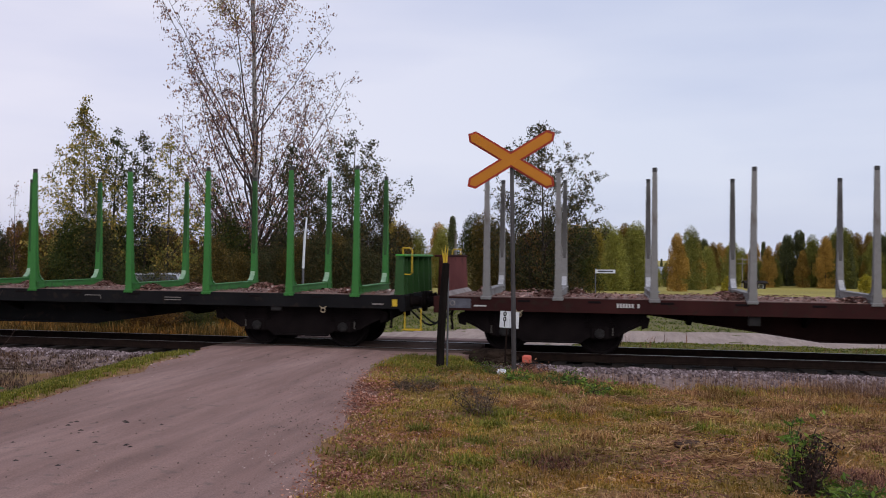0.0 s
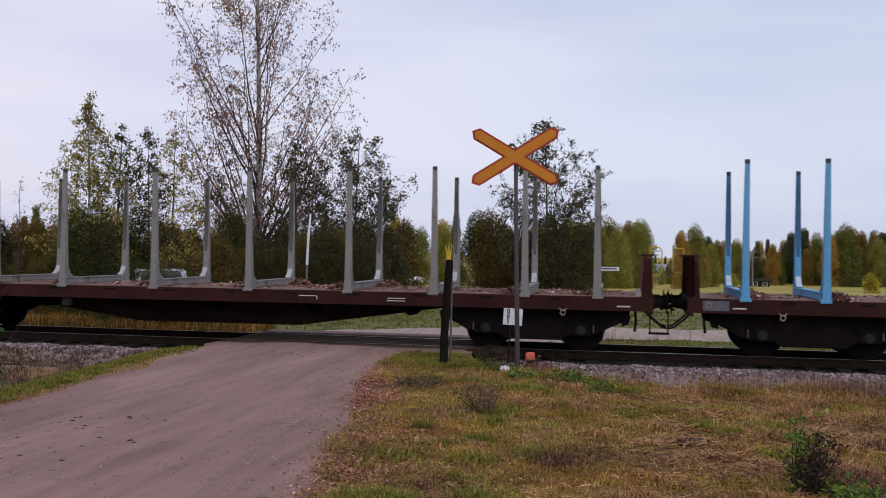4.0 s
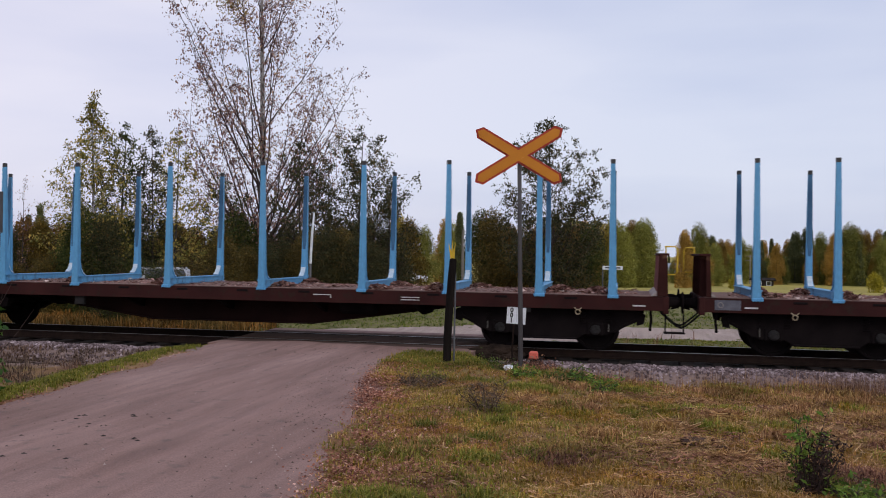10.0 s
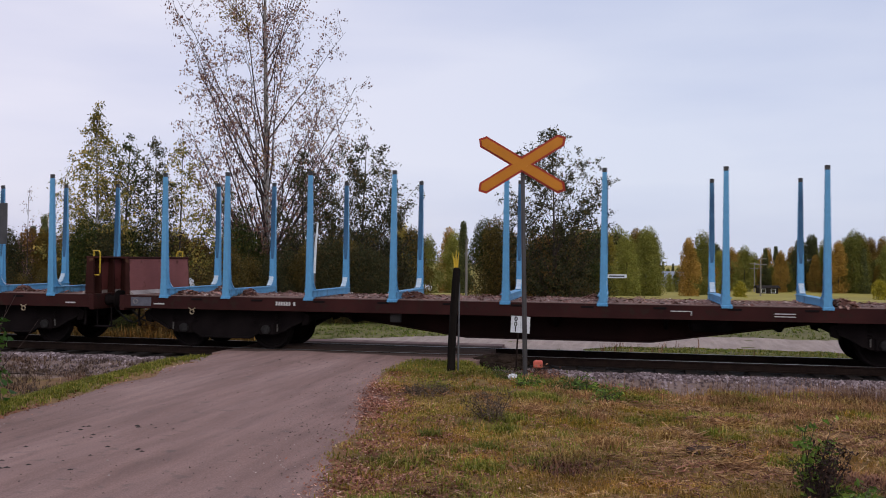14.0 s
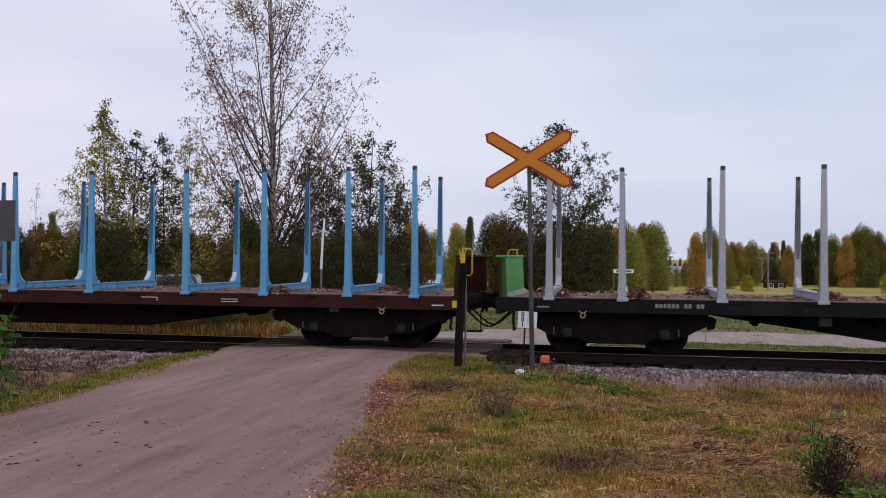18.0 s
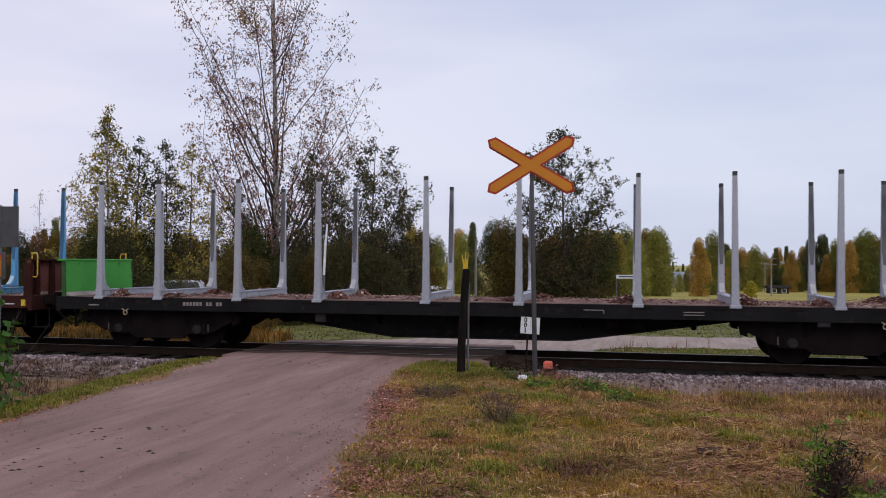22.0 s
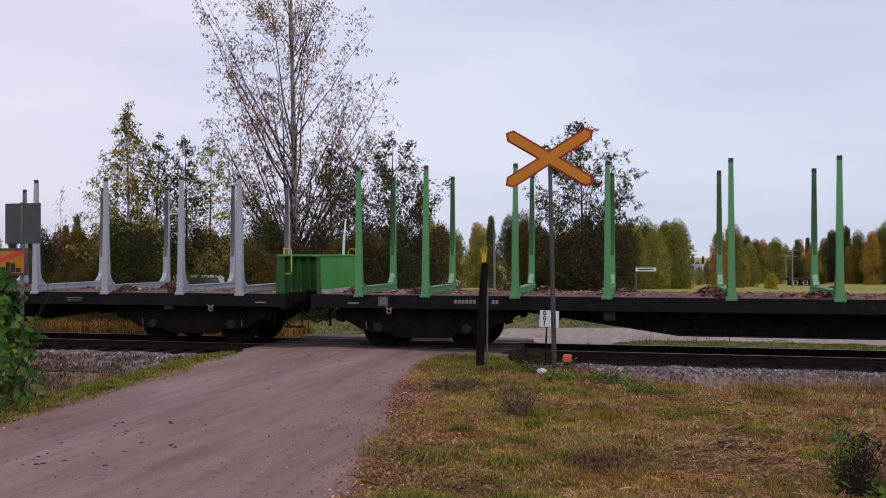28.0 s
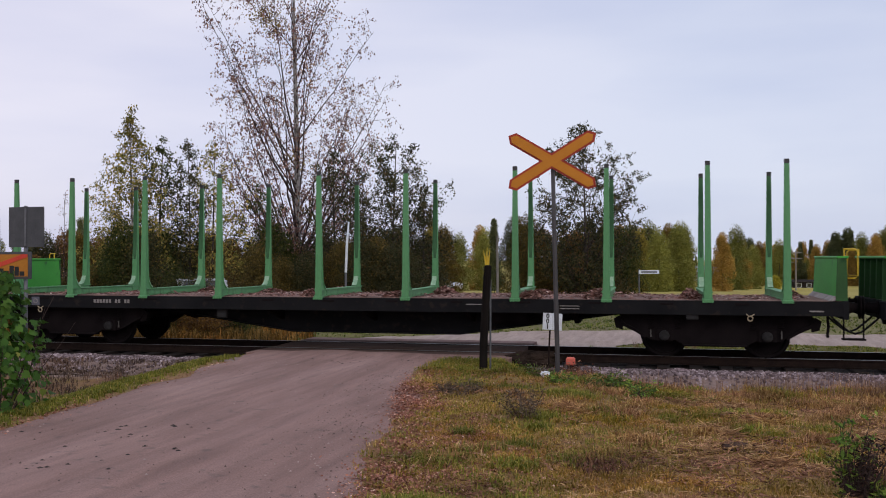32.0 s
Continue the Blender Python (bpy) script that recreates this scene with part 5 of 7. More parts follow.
# far woods behind the field
# leaf and needle tones are lightened to hold the haze of distance
M["far_mid"] = island_leaf("far_green_leaves", [(0.0, (0.1481, 0.1639, 0.04066)), (0.5, (0.2004, 0.213, 0.04937)), (1.0, (0.2874, 0.2705, 0.06534))], vary=0.45)
M["far_rust"] = island_leaf("far_orange_leaves", [(0.0, (0.2497, 0.1606, 0.04114)), (0.5, (0.3497, 0.2209, 0.05082)), (1.0, (0.462, 0.2944, 0.0726))], vary=0.4)
M["far_yellow"] = island_leaf("far_yellow_leaves", [(0.0, (0.1955, 0.1624, 0.034)), (0.5, (0.2702, 0.2184, 0.04)), (1.0, (0.368, 0.2912, 0.06))], vary=0.4)
M["far_needle"] = island_leaf("far_spruce_needles", [(0.0, (0.081, 0.09734, 0.04298)), (0.7, (0.1174, 0.131, 0.05621)), (1.0, (0.1723, 0.1685, 0.06943))], vary=0.3)
far_green = tree_kind("far_birch", "green birch at the edge of the far field", "tree", 51, 10.0, 5.4, 0.2, 60, 15000, 0.12, M["far_mid"], M["trunk"], 0.28)
far_rust = tree_kind("far_birch", "orange autumn birch at the edge of the field", "tree", 52, 10.0, 4.6, 0.2, 56, 13000, 0.12, M["far_rust"], M["trunk"], 0.30)
far_yellow = tree_kind("far_birch", "yellow autumn birch at the edge of the field", "tree", 53, 10.0, 4.4, 0.2, 56, 13000, 0.12, M["far_yellow"], M["trunk"], 0.32)
far_spruce = tree_kind("far_spruce", "dark spruce in the far woods", "tree", 54, 11.5, 4.4, 0.2, 70, 13000, 0.13, M["far_needle"], M["trunk"], 0.9)
far_pine = tree_kind("far_pine", "dark rounded pine in the far woods", "tree", 55, 10.5, 4.6, 0.4, 50, 13000, 0.13, M["far_needle"], M["trunk"], 0.3)
stand(far_green, 0.75, 110.0, 0, 0.80)
stand(far_rust, -11.6, 120, 0, 0.85)
stand(far_yellow, -14.6, 90, 0, 0.7)
stand(far_spruce, -10.7, 110, 0, 0.75)
stand(far_pine, 9.4, 205, 0, 1.0)
for i in range(130):
    b = 3.4 + i * 0.142 + rng.uniform(-0.1, 0.1)
    kind = rng.choice((far_rust, far_rust, far_yellow, far_yellow, far_green, far_green, far_green, far_green, far_pine, far_spruce))
    rise = 0.84 + 0.20 * step(6, 12, b)
    again(kind, b, rng.uniform(190, 235), rng.uniform(0, 360), rise * (0.85 if kind is far_spruce else 1.0) * rng.choice((0.6, 0.75, 0.9, 1.0, 1.08)) * rng.uniform(0.92, 1.08))
for b, d, s, kind in ((-1.2, 115, 0.85, far_green), (0.0, 112, 0.80, far_rust), (0.6, 108, 0.78, far_green), (0.9, 114, 0.70, far_yellow), (-2.2, 110, 0.8, far_green), (-12.9, 115, 0.72, far_green), (-11.2, 118, 0.8, far_green), (3.9, 150, 1.0, far_green), (-1.7, 104, 0.7, far_yellow), (-0.6, 100, 0.68, far_green), (0.3, 118, 0.8, far_green), (3.15, 118, 0.72, far_rust), (2.75, 230, 0.5, far_spruce), (1.6, 240, 0.5, far_spruce), (1.9, 245, 0.42, far_green), (2.2, 240, 0.46, far_spruce), (2.5, 235, 0.44, far_green), (1.3, 240, 0.5, far_green), (4.3, 160, 0.8, far_rust), (4.9, 165, 0.75, far_green), (-2.9, 98, 0.7, far_rust), (-3.6, 96, 0.75, far_green), (2.0, 175, 0.36, far_green), (2.45, 180, 0.42, far_green), (2.75, 170, 0.33, far_rust), (-35.5, 62, 0.42, far_pine), (-36.6, 64, 0.36, far_pine), (-38.2, 60, 0.38, far_spruce), (-35.6, 120, 0.8, far_spruce), (-36.2, 122, 0.7, far_spruce), (-36.8, 125, 0.6, far_yellow), (-39, 130, 0.75, far_spruce), (-40, 120, 0.7, far_green), (-38, 118, 0.65, far_rust)):
    again(kind, b, d, rng.uniform(0, 360), s)


# ---- signs and posts at the crossing ----
M["galvanised"] = surface("galvanised_post", (0.10, 0.10, 0.11), (0.17, 0.17, 0.18), 6.0, 0.5, metal=0.3)
M["post_grey"] = surface("weathered_dark_post", (0.04, 0.036, 0.037), (0.075, 0.068, 0.068), 5.0, 0.6, stretch=(1, 1, 0.3))
M["sign_yellow"] = surface("sign_orange_yellow", (0.47, 0.165, 0.008), (0.54, 0.20, 0.012), 2.0, 0.45, bump=0.03, grit=0.04)
M["sign_red"] = surface("sign_red_border", (0.30, 0.028, 0.012), (0.36, 0.04, 0.018), 3.0, 0.45, bump=0.03)
M["tarred_wood"] = surface("black_tarred_wood", (0.006, 0.005, 0.0045), (0.018, 0.014, 0.012), 4.0, 0.9, stretch=(1, 1, 0.2), bump=0.5, gloss=0.06)
M["plate_white"] = surface("white_plate", (0.62, 0.64, 0.68), (0.75, 0.77, 0.8), 5.0, 0.5, bump=0.03)
M["ink"] = surface("black_ink", (0.012, 0.012, 0.012), (0.02, 0.02, 0.02), 10.0, 0.6, bump=0.0)
M["red_box"] = surface("faded_red_box", (0.55, 0.10, 0.07), (0.7, 0.16, 0.11), 6.0, 0.6)


def arm_outline(half, wide, point):
    return [(-half, 0.0), (-half + point, wide), (half - point, wide), (half, 0.0), (half - point, -wide), (-half + point, -wide)]


def crossing_sign():
    s = new("crossing_sign")
    tagged(s, "yellow and red saltire level crossing sign on a grey post", "road sign")
    bm = bmesh.new()
    pipe(bm, [(0.008, 0.0, -0.4), (0.0, 0, 0.03), (-0.026, 0, 1.3), (-0.053, 0, 2.6), (-0.081, 0, 4.07)], [0.043, 0.043, 0.042, 0.038, 0.036], 12)
    part("post", bm, M["post_grey"], s, smooth=True)
    for sign in (-1, 1):
        tilt = pose(-0.085, -0.06 - (0.022 if sign < 0 else 0), 3.90, 0, sign * 31.2, 0)
        bm = bmesh.new()
        prism(bm, arm_outline(0.915, 0.115, 0.10), -0.006, 0.006, "y")
        arm = part("arm", bm, M["sign_red"], s, "red-bordered arm", at=tilt)
        bm = bmesh.new()
        prism(bm, arm_outline(0.86, 0.080, 0.07), -0.012 if sign < 0 else -0.032, -0.0061, "y")
        part("face", bm, M["sign_yellow"], arm, "orange-yellow face")
    bm = bmesh.new()
    box(bm, -0.14, -0.02, -0.053, -0.02, 3.83, 3.97, 0.01)
    part("clamp", bm, M["galvanised"], s)
    return s


crossing_sign().matrix_basis = pose(-1.93, 16.3, -0.12)


def tarred_post():
    """A leaning, splintered post that the crossing's old gate has left, with frayed yellow slats at its head."""
    p = new("tarred_post")
    tagged(p, "leaning black tarred post with a frayed yellow top", "post")
    w = Wood(8)
    w.limb([Vector((0, 0, -0.4)), Vector((0.01, 0, 0.6)), Vector((0.045, 0.0, 1.3)), Vector((0.085, 0, 1.86)), Vector((0.098, 0, 2.04)), Vector((0.10, 0, 2.06))], [0.078, 0.076, 0.074, 0.072, 0.066, 0.03], 9)
    under("timber", mesh_of("timber", w.verts, w.faces, M["tarred_wood"]), p)
    r = random.Random(9)
    for i in range(7):
        bm = bmesh.new()
        a, lean = r.uniform(0, 6.28), r.uniform(0.01, 0.05)
        base = Vector((0.09 + r.uniform(-0.03, 0.03), r.uniform(-0.03, 0.03), 1.98))
        pipe(bm, [base, base + Vector((lean * math.cos(a) * 0.4, lean * math.sin(a) * 0.4, 0.16)), base + Vector((lean * math.cos(a) * 1.2, lean * math.sin(a), r.uniform(0.24, 0.42)))], [0.018, 0.015, 0.006], 5)
        part("slat", bm, M["yellow"], p, "splintered yellow slat")
    bm = bmesh.new()
    pipe(bm, [(0.115, 0.10, -0.3), (0.12, 0.10, 0.8), (0.125, 0.10, 1.78)], 0.018, 8)
    part("stay", bm, M["galvanised"], p, "thin grey steel stay")
    return p


tarred_post().matrix_basis = pose(-3.36, 16.65, -0.14)


def words(body, size, material, name):
    """Lettering cut from the built-in font as a thin mesh."""
    c = bpy.data.curves.new(name, "FONT")
    c.body, c.size, c.extrude, c.align_x, c.align_y, c.space_line = body, size, 0.0015, "CENTER", "CENTER", 0.82
    c.offset = 0.005
    ob = bpy.data.objects.new(name, c)
    scene.collection.objects.link(ob)
    bpy.context.view_layer.update()
    me = bpy.data.meshes.new_from_object(ob.evaluated_get(bpy.context.evaluated_depsgraph_get()))
    bpy.data.objects.remove(ob)
    me.materials.clear()
    me.materials.append(material)
    return me


def kilometre_plate():
    k = new("kilometre_plate")
    tagged(k, "folded white number plate on a thin rusty stake", "number plate")
    bm = bmesh.new()
    pipe(bm, [(-0.03, 0, -0.5), (-0.02, 0, 0.4), (0.02, 0, 1.14)], 0.016, 8)
    part("stake", bm, M["rail"], k)
    for s in (-1, 1):
        bm = bmesh.new()
        box(bm, 0, 0.18, -0.004, 0.0, 0, 0.31, 0.0)
        place = pose(0.045, -0.02, 0.83, 0, 3.0, 10) @ pose(-0.18, 0, 0) if s < 0 else pose(0.049, -0.02, 0.83, 0, 3.0, -10)
        leaf = part("plate", bm, M["plate_white"], k, "white enamelled plate", at=place)
        if s < 0:
            under("figures", words("0\n0\n1", 0.118, M["ink"], "figures"), leaf, "black figures 0 0 1", at=pose(0.09, -0.0055, 0.155, 90, 0, 0))
    return k


kilometre_plate().matrix_basis = pose(-2.16, 17.0, -0.12)


def track_box():
    b = new("track_box")
    tagged(b, "faded red box on a dark stub beside the rail", "track box")
    bm = bmesh.new()
    box(bm, -0.085, 0.085, -0.08, 0.08, 0.25, 0.40, 0.025)
    part("cover", bm, M["red_box"], b, "faded red cover")
    bm = bmesh.new()
    box(bm, -0.06, 0.06, -0.06, 0.06, -0.2, 0.27, 0.01)
    part("stub", bm, M["tarred_wood"], b)
    bm = bmesh.new()
    pipe(bm, [(-0.12, -0.05, 0.22), (-0.26, -0.06, 0.12), (-0.33, -0.06, -0.1)], 0.02, 7)
    part("cable", bm, M["rubber"], b)
    return b


track_box().matrix_basis = pose(-1.84, 17.6, -0.26)


def litter_bag():
    bm = bmesh.new()
    bmesh.ops.create_icosphere(bm, subdivisions=3, radius=0.105)
    for v in bm.verts:
        n = noise.noise(v.co * 11) * 0.07 + noise.noise(v.co * 30) * 0.04
        v.co = Vector((v.co.x * 1.05, v.co.y * 0.8, v.co.z * 0.75)) + v.co.normalized() * n
    me = bpy.data.meshes.new("plastic_bag")
    bm.to_mesh(me)
    bm.free()
    me.materials.append(M["plate_white"])
    ob = new("plastic_bag", me)
    tagged(ob, "crumpled white plastic bag lying in the grass", "litter")
    return ob


litter_bag().matrix_basis = pose(-2.08, 15.95, height(-2.08, 15.95) + 0.06, 0, 0, 30) @ Matrix.Diagonal((0.85, 0.85, 0.75, 1))

M["sign_back"] = surface("dull_sign_back", (0.055, 0.055, 0.06), (0.085, 0.085, 0.09), 4.0, 0.6, metal=0.2)
M["town_yellow"] = surface("town_sign_yellow", (0.36, 0.13, 0.010), (0.44, 0.17, 0.015), 3.0, 0.5, bump=0.02)
M["slash_red"] = surface("slash_red", (0.5, 0.04, 0.02), (0.58, 0.06, 0.03), 3.0, 0.5, bump=0.02)


def town_sign():
    """Yellow sign with a struck-out skyline below the back of another sign, on one post."""
    t = new("town_sign")
    tagged(t, "yellow struck-out town sign under a grey sign back", "road sign")
    bm = bmesh.new()
    pipe(bm, [(0, 0.03, -0.4), (0, 0.03, 2.88)], 0.03, 10)
    part("post", bm, M["galvanised"], t, smooth=True)
    bm = bmesh.new()
    box(bm, -0.27, 0.36, -0.02, -0.004, 2.24, 2.86, 0.004)
    back = part("sign_back", bm, M["sign_back"], t, "grey back of a square sign")
    bm = bmesh.new()
    box(bm, 0.02, 0.055, -0.035, -0.021, 2.26, 2.84, 0.004)
    part("bracket", bm, M["galvanised"], back)
    bm = bmesh.new()
    box(bm, -0.98, 0.15, -0.05, -0.01, 1.75, 2.17, 0.008)
    face = part("town_board", bm, M["sign_back"], t)
    bm = bmesh.new()
    box(bm, -0.95, 0.10, -0.055, -0.0505, 1.79, 2.13)
    part("yellow_field", bm, M["town_yellow"], face)
    x = -0.92
    r = random.Random(3)
    while x < 0.05:
        wdt = r.uniform(0.05, 0.10)
        bm = bmesh.new()
        box(bm, x, x + wdt, -0.058, -0.0555, 1.80, 1.80 + r.uniform(0.06, 0.17))
        part("silhouette", bm, M["ink"], face, "black house of the town skyline")
        x += wdt + 0.012
    bm = bmesh.new()
    prism(bm, [(-0.95, 1.79), (-0.85, 1.79), (0.10, 2.09), (0.10, 2.13), (0.0, 2.13), (-0.95, 1.83)], -0.062, -0.0585, "y")
    part("slash", bm, M["slash_red"], face, "red diagonal slash")
    return t


town_sign().matrix_basis = pose(-9.65, 12.1, -0.4 + 0.4, 0, 0, 0)


def street_board():
    """Small white street name board on a post across the track; its lettering is too faint to read."""
    b = new("street_sign")
    tagged(b, "small white street name board on a thin post", "street sign")
    bm = bmesh.new()
    pipe(bm, [(0, 0, -0.3), (0, 0, 2.0)], 0.03, 8)
    part("post", bm, M["galvanised"], b)
    bm = bmesh.new()
    box(bm, -0.02, 0.95, -0.045, -0.031, 1.76, 1.94, 0.004)
    board = part("board", bm, M["plate_white"], b)
    bm = bmesh.new()
    box(bm, 0.10, 0.84, -0.050, -0.0455, 1.82, 1.885)
    part("lettering", bm, M["sign_back"], board, "unreadable dark line of letters")
    return b


x, y, z = spot(-1.9, 45.0)
street_board().matrix_basis = pose(x + 0.1, y, z - 0.1, 0, 0, 8)


def power_pole(tall, arms, white=False):
    p = new("utility_pole")
    tagged(p, "grey wooden utility pole at the field", "utility pole")
    bm = bmesh.new()
    pipe(bm, [(0, 0, -0.4), (0.01, 0, tall * 0.5), (0.0, 0, tall)], [0.13, 0.115, 0.09], 8)
    part("pole", bm, M["pole_wood"], p)
    for i in range(arms):
        bm = bmesh.new()
        box(bm, -0.9, 0.9, -0.05, 0.05, tall - 0.35 - i * 0.9, tall - 0.23 - i * 0.9, 0.01)
        part("crossarm", bm, M["pole_wood"], p)
    return p


M["pole_wood"] = surface("weathered_pole", (0.16, 0.14, 0.12), (0.30, 0.27, 0.245), 2.0, 0.85, stretch=(1, 1, 0.2))
x, y, z = spot(7.25, 150.0)
power_pole(6.1, 2).matrix_basis = pose(x, y, z)
x, y, z = spot(6.9, 190.0)
power_pole(5.8, 2).matrix_basis = pose(x, y, z)
x, y, z = spot(-10.5, 46.0)
power_pole(3.6, 0).matrix_basis = pose(x, y, z) @ Matrix.Diagonal((0.55, 0.55, 1, 1))


def lamp_post():
    """A slim post beside the thicket, white above and grey below, with a small blue plate."""
    p = new("marker_post")
    tagged(p, "slim white and grey post with a small blue plate", "post")
    bm = bmesh.new()
    pipe(bm, [(0, 0, -0.3), (0.0, 0, 1.9)], 0.045, 8)
    part("lower_pole", bm, M["galvanised"], p)
    bm = bmesh.new()
    pipe(bm, [(0.0, 0, 1.9), (0.05, 0, 3.0), (0.12, 0, 3.75)], [0.05, 0.045, 0.03], 8)
    part("upper_pole", bm, M["plate_white"], p, "white upper half")
    bm = bmesh.new()
    box(bm, -0.12, 0.12, -0.07, -0.05, 0.95, 1.2, 0.005)
    part("plate", bm, M["plate_blue"], p, "small blue plate")
    return p


M["plate_blue"] = surface("blue_plate", (0.02, 0.05, 0.22), (0.03, 0.07, 0.28), 4.0, 0.5)
x, y, z = spot(-20.0, 33.5)
lamp_post().matrix_basis = pose(x, y, z)


# ---- cars and houses far behind ----
# silver body made near white: the sky's reflection is put into the paint
M["car_paint"] = surface("sky_bright_car_paint", (0.72, 0.73, 0.76), (0.8, 0.8, 0.82), 2.0, 0.2, metal=0.15, bump=0.0, gloss=0.6)
M["car_glass"] = surface("dark_car_glass", (0.02, 0.022, 0.025), (0.03, 0.032, 0.035), 2.0, 0.06, bump=0.0, gloss=0.9)


def parked_car(label):
    c = new("car")
    tagged(c, label, "car")
    bm = bmesh.new()
    prism(bm, [(-2.1, 0.32), (2.1, 0.32), (2.15, 0.62), (2.05, 0.86), (1.15, 0.96), (0.45, 1.46), (-1.25, 1.50), (-1.95, 1.02), (-2.15, 0.85)], -0.83, 0.83, "y")
    bmesh.ops.bevel(bm, geom=bm.edges[:], offset=0.06, segments=2, affect="EDGES")
    part("body", bm, M["car_paint"], c, smooth=True)
    for s in (-1, 1):
        bm = bmesh.new()
        prism(bm, [(0.98, 0.98), (0.40, 1.40), (-1.15, 1.43), (-1.70, 1.02)], s * 0.80, s * 0.845, "y")
        part("side_window", bm, M["car_glass"], c)
        for x in (-1.3, 1.3):
            bm = bmesh.new()
            ring(bm, [(0.31, -0.10), (0.31, 0.10), (0.19, 0.11)], (0, 0, 0), "y", 18)
            part("wheel", bm, M["rubber"], c, at=pose(x, s * 0.76, 0.31, 0, 0, 0 if s > 0 else 180))
    for x0, x1 in ((1.06, 0.52), (-1.92, -1.36)):
        bm = bmesh.new()
        k = 0.02 if x0 > 0 else -0.02
        vs = [bm.verts.new(p) for p in ((x0 + k, -0.7, 1.03), (x0 + k, 0.7, 1.03), (x1 + k, 0.62, 1.43), (x1 + k, -0.62, 1.43), (x0 - k, -0.7, 0.99), (x0 - k, 0.7, 0.99), (x1 - k, 0.62, 1.39), (x1 - k, -0.62, 1.39))]
        for f in ((0, 1, 2, 3), (7, 6, 5, 4), (0, 4, 5, 1), (1, 5, 6, 2), (2, 6, 7, 3), (3, 7, 4, 0)):
            bm.faces.new([vs[i] for i in f])
        bmesh.ops.recalc_face_normals(bm, faces=bm.faces[:])
        part("windscreen", bm, M["car_glass"], c)
    for y in (-0.6, 0.6):
        bm = bmesh.new()
        box(bm, 2.06, 2.16, y - 0.14, y + 0.14, 0.64, 0.78, 0.02)
        part("headlight", bm, M["plate_white"], c)
    return c


x, y, z = spot(-28.9, 35.2)
parked_car("silver parked car half hidden by the thicket").matrix_basis = pose(x, y, z + 0.01, 0, 0, 124) @ Matrix.Diagonal((1.05, 1.05, 1.12, 1))
x, y, z = spot(-14.1, 86.0)
parked_car("silver car parked at the far trees").matrix_basis = pose(x, y, z, 0, 0, 12)

M["house_wall"] = surface("pale_house_wall", (0.22, 0.22, 0.23), (0.32, 0.32, 0.33), 1.0, 0.8)
M["house_dark"] = surface("dark_house_wall", (0.02, 0.016, 0.014), (0.04, 0.033, 0.03), 1.0, 0.9, gloss=0.05)
M["house_roof"] = surface("grey_roof", (0.22, 0.25, 0.30), (0.32, 0.35, 0.40), 1.0, 0.6)


def house(label, wall, length, deep, eave, ridge, panes):
    h = new("house")
    tagged(h, label, "house")
    bm = bmesh.new()
    prism(bm, [(-deep / 2, -0.5), (-deep / 2, eave), (0, ridge), (deep / 2, eave), (deep / 2, -0.5)], -length / 2, length / 2, "x")
    part("wall", bm, wall, h)
    for s in (-1, 1):
        bm = bmesh.new()
        prism(bm, [(s * (deep / 2 + 0.5), eave - 0.25), (0, ridge + 0.06), (0, ridge + 0.2), (s * (deep / 2 + 0.5), eave - 0.08)], -length / 2 - 0.4, length / 2 + 0.4, "x")
        part("roof", bm, M["house_dark"] if wall is M["house_dark"] else M["house_roof"], h)
    for i in range(panes):
        x = -length / 2 + length * (i + 0.5) / panes
        bm = bmesh.new()
        box(bm, x - 0.5, x + 0.5, -deep / 2 - 0.06, -deep / 2 - 0.01, eave - 1.3, eave - 0.35, 0.02)
        wdw = part("window", bm, M["plate_white"], h, "white framed window")
        bm = bmesh.new()
        box(bm, x - 0.40, x + 0.40, -deep / 2 - 0.075, -deep / 2 - 0.061, eave - 1.2, eave - 0.45)
        part("pane", bm, M["car_glass"], wdw)
    if ridge > 3:
        bm = bmesh.new()
        box(bm, 0.5, 1.1, -0.3, 0.3, ridge - 0.3, ridge + 0.9, 0.02)
        part("chimney", bm, M["house_dark"], h)
    return h


for b, d, turn, args in ((2.5, 215, 12, ("pale house with a grey roof among the trees", M["house_wall"], 9, 7, 2.3, 4.0, 4)), (4.1, 205, -10, ("dark house with a grey roof behind the birches", M["house_dark"], 8, 6, 2.2, 3.8, 3)), (7.6, 178, 5, ("low dark shed with a pale window row", M["house_dark"], 4.0, 3, 1.45, 1.6, 2))):
    x, y, z = spot(b, d)
    house(*args).matrix_basis = pose(x, y, z, 0, 0, turn) @ Matrix.Diagonal((0.85, 0.85, 0.85, 1))


# ---- near plants, grass, leaves ----
M["big_leaf"] = island_leaf("fresh_green_leaves", [(0.0, (0.032, 0.078, 0.014)), (0.6, (0.075, 0.165, 0.027)), (0.95, (0.125, 0.235, 0.042)), (1.0, (0.30, 0.28, 0.06))], 0.5, 0.3)
M["nettle_leaf"] = island_leaf("nettle_leaves", [(0.0, (0.065, 0.1063, 0.0216)), (0.6, (0.156, 0.2625, 0.042)), (1.0, (0.286, 0.35, 0.06))], 0.6, 0.25)
M["weed_leaf"] = island_leaf("weed_leaves", [(0.0, (0.05, 0.07, 0.018)), (0.5, (0.10, 0.18, 0.035)), (0.85, (0.18, 0.16, 0.045)), (1.0, (0.26, 0.15, 0.06))], 0.6, 0.25)
M["grass"] = island_leaf("autumn_grass_blades", [(0.0, (0.212, 0.16, 0.0352)), (0.4, (0.3286, 0.235, 0.0484)), (0.7, (0.4452, 0.295, 0.0748)), (0.9, (0.5618, 0.37, 0.132)), (1.0, (0.6784, 0.5, 0.2464))], 0.7, 0.25, (1.06, 0.84, 0.704))
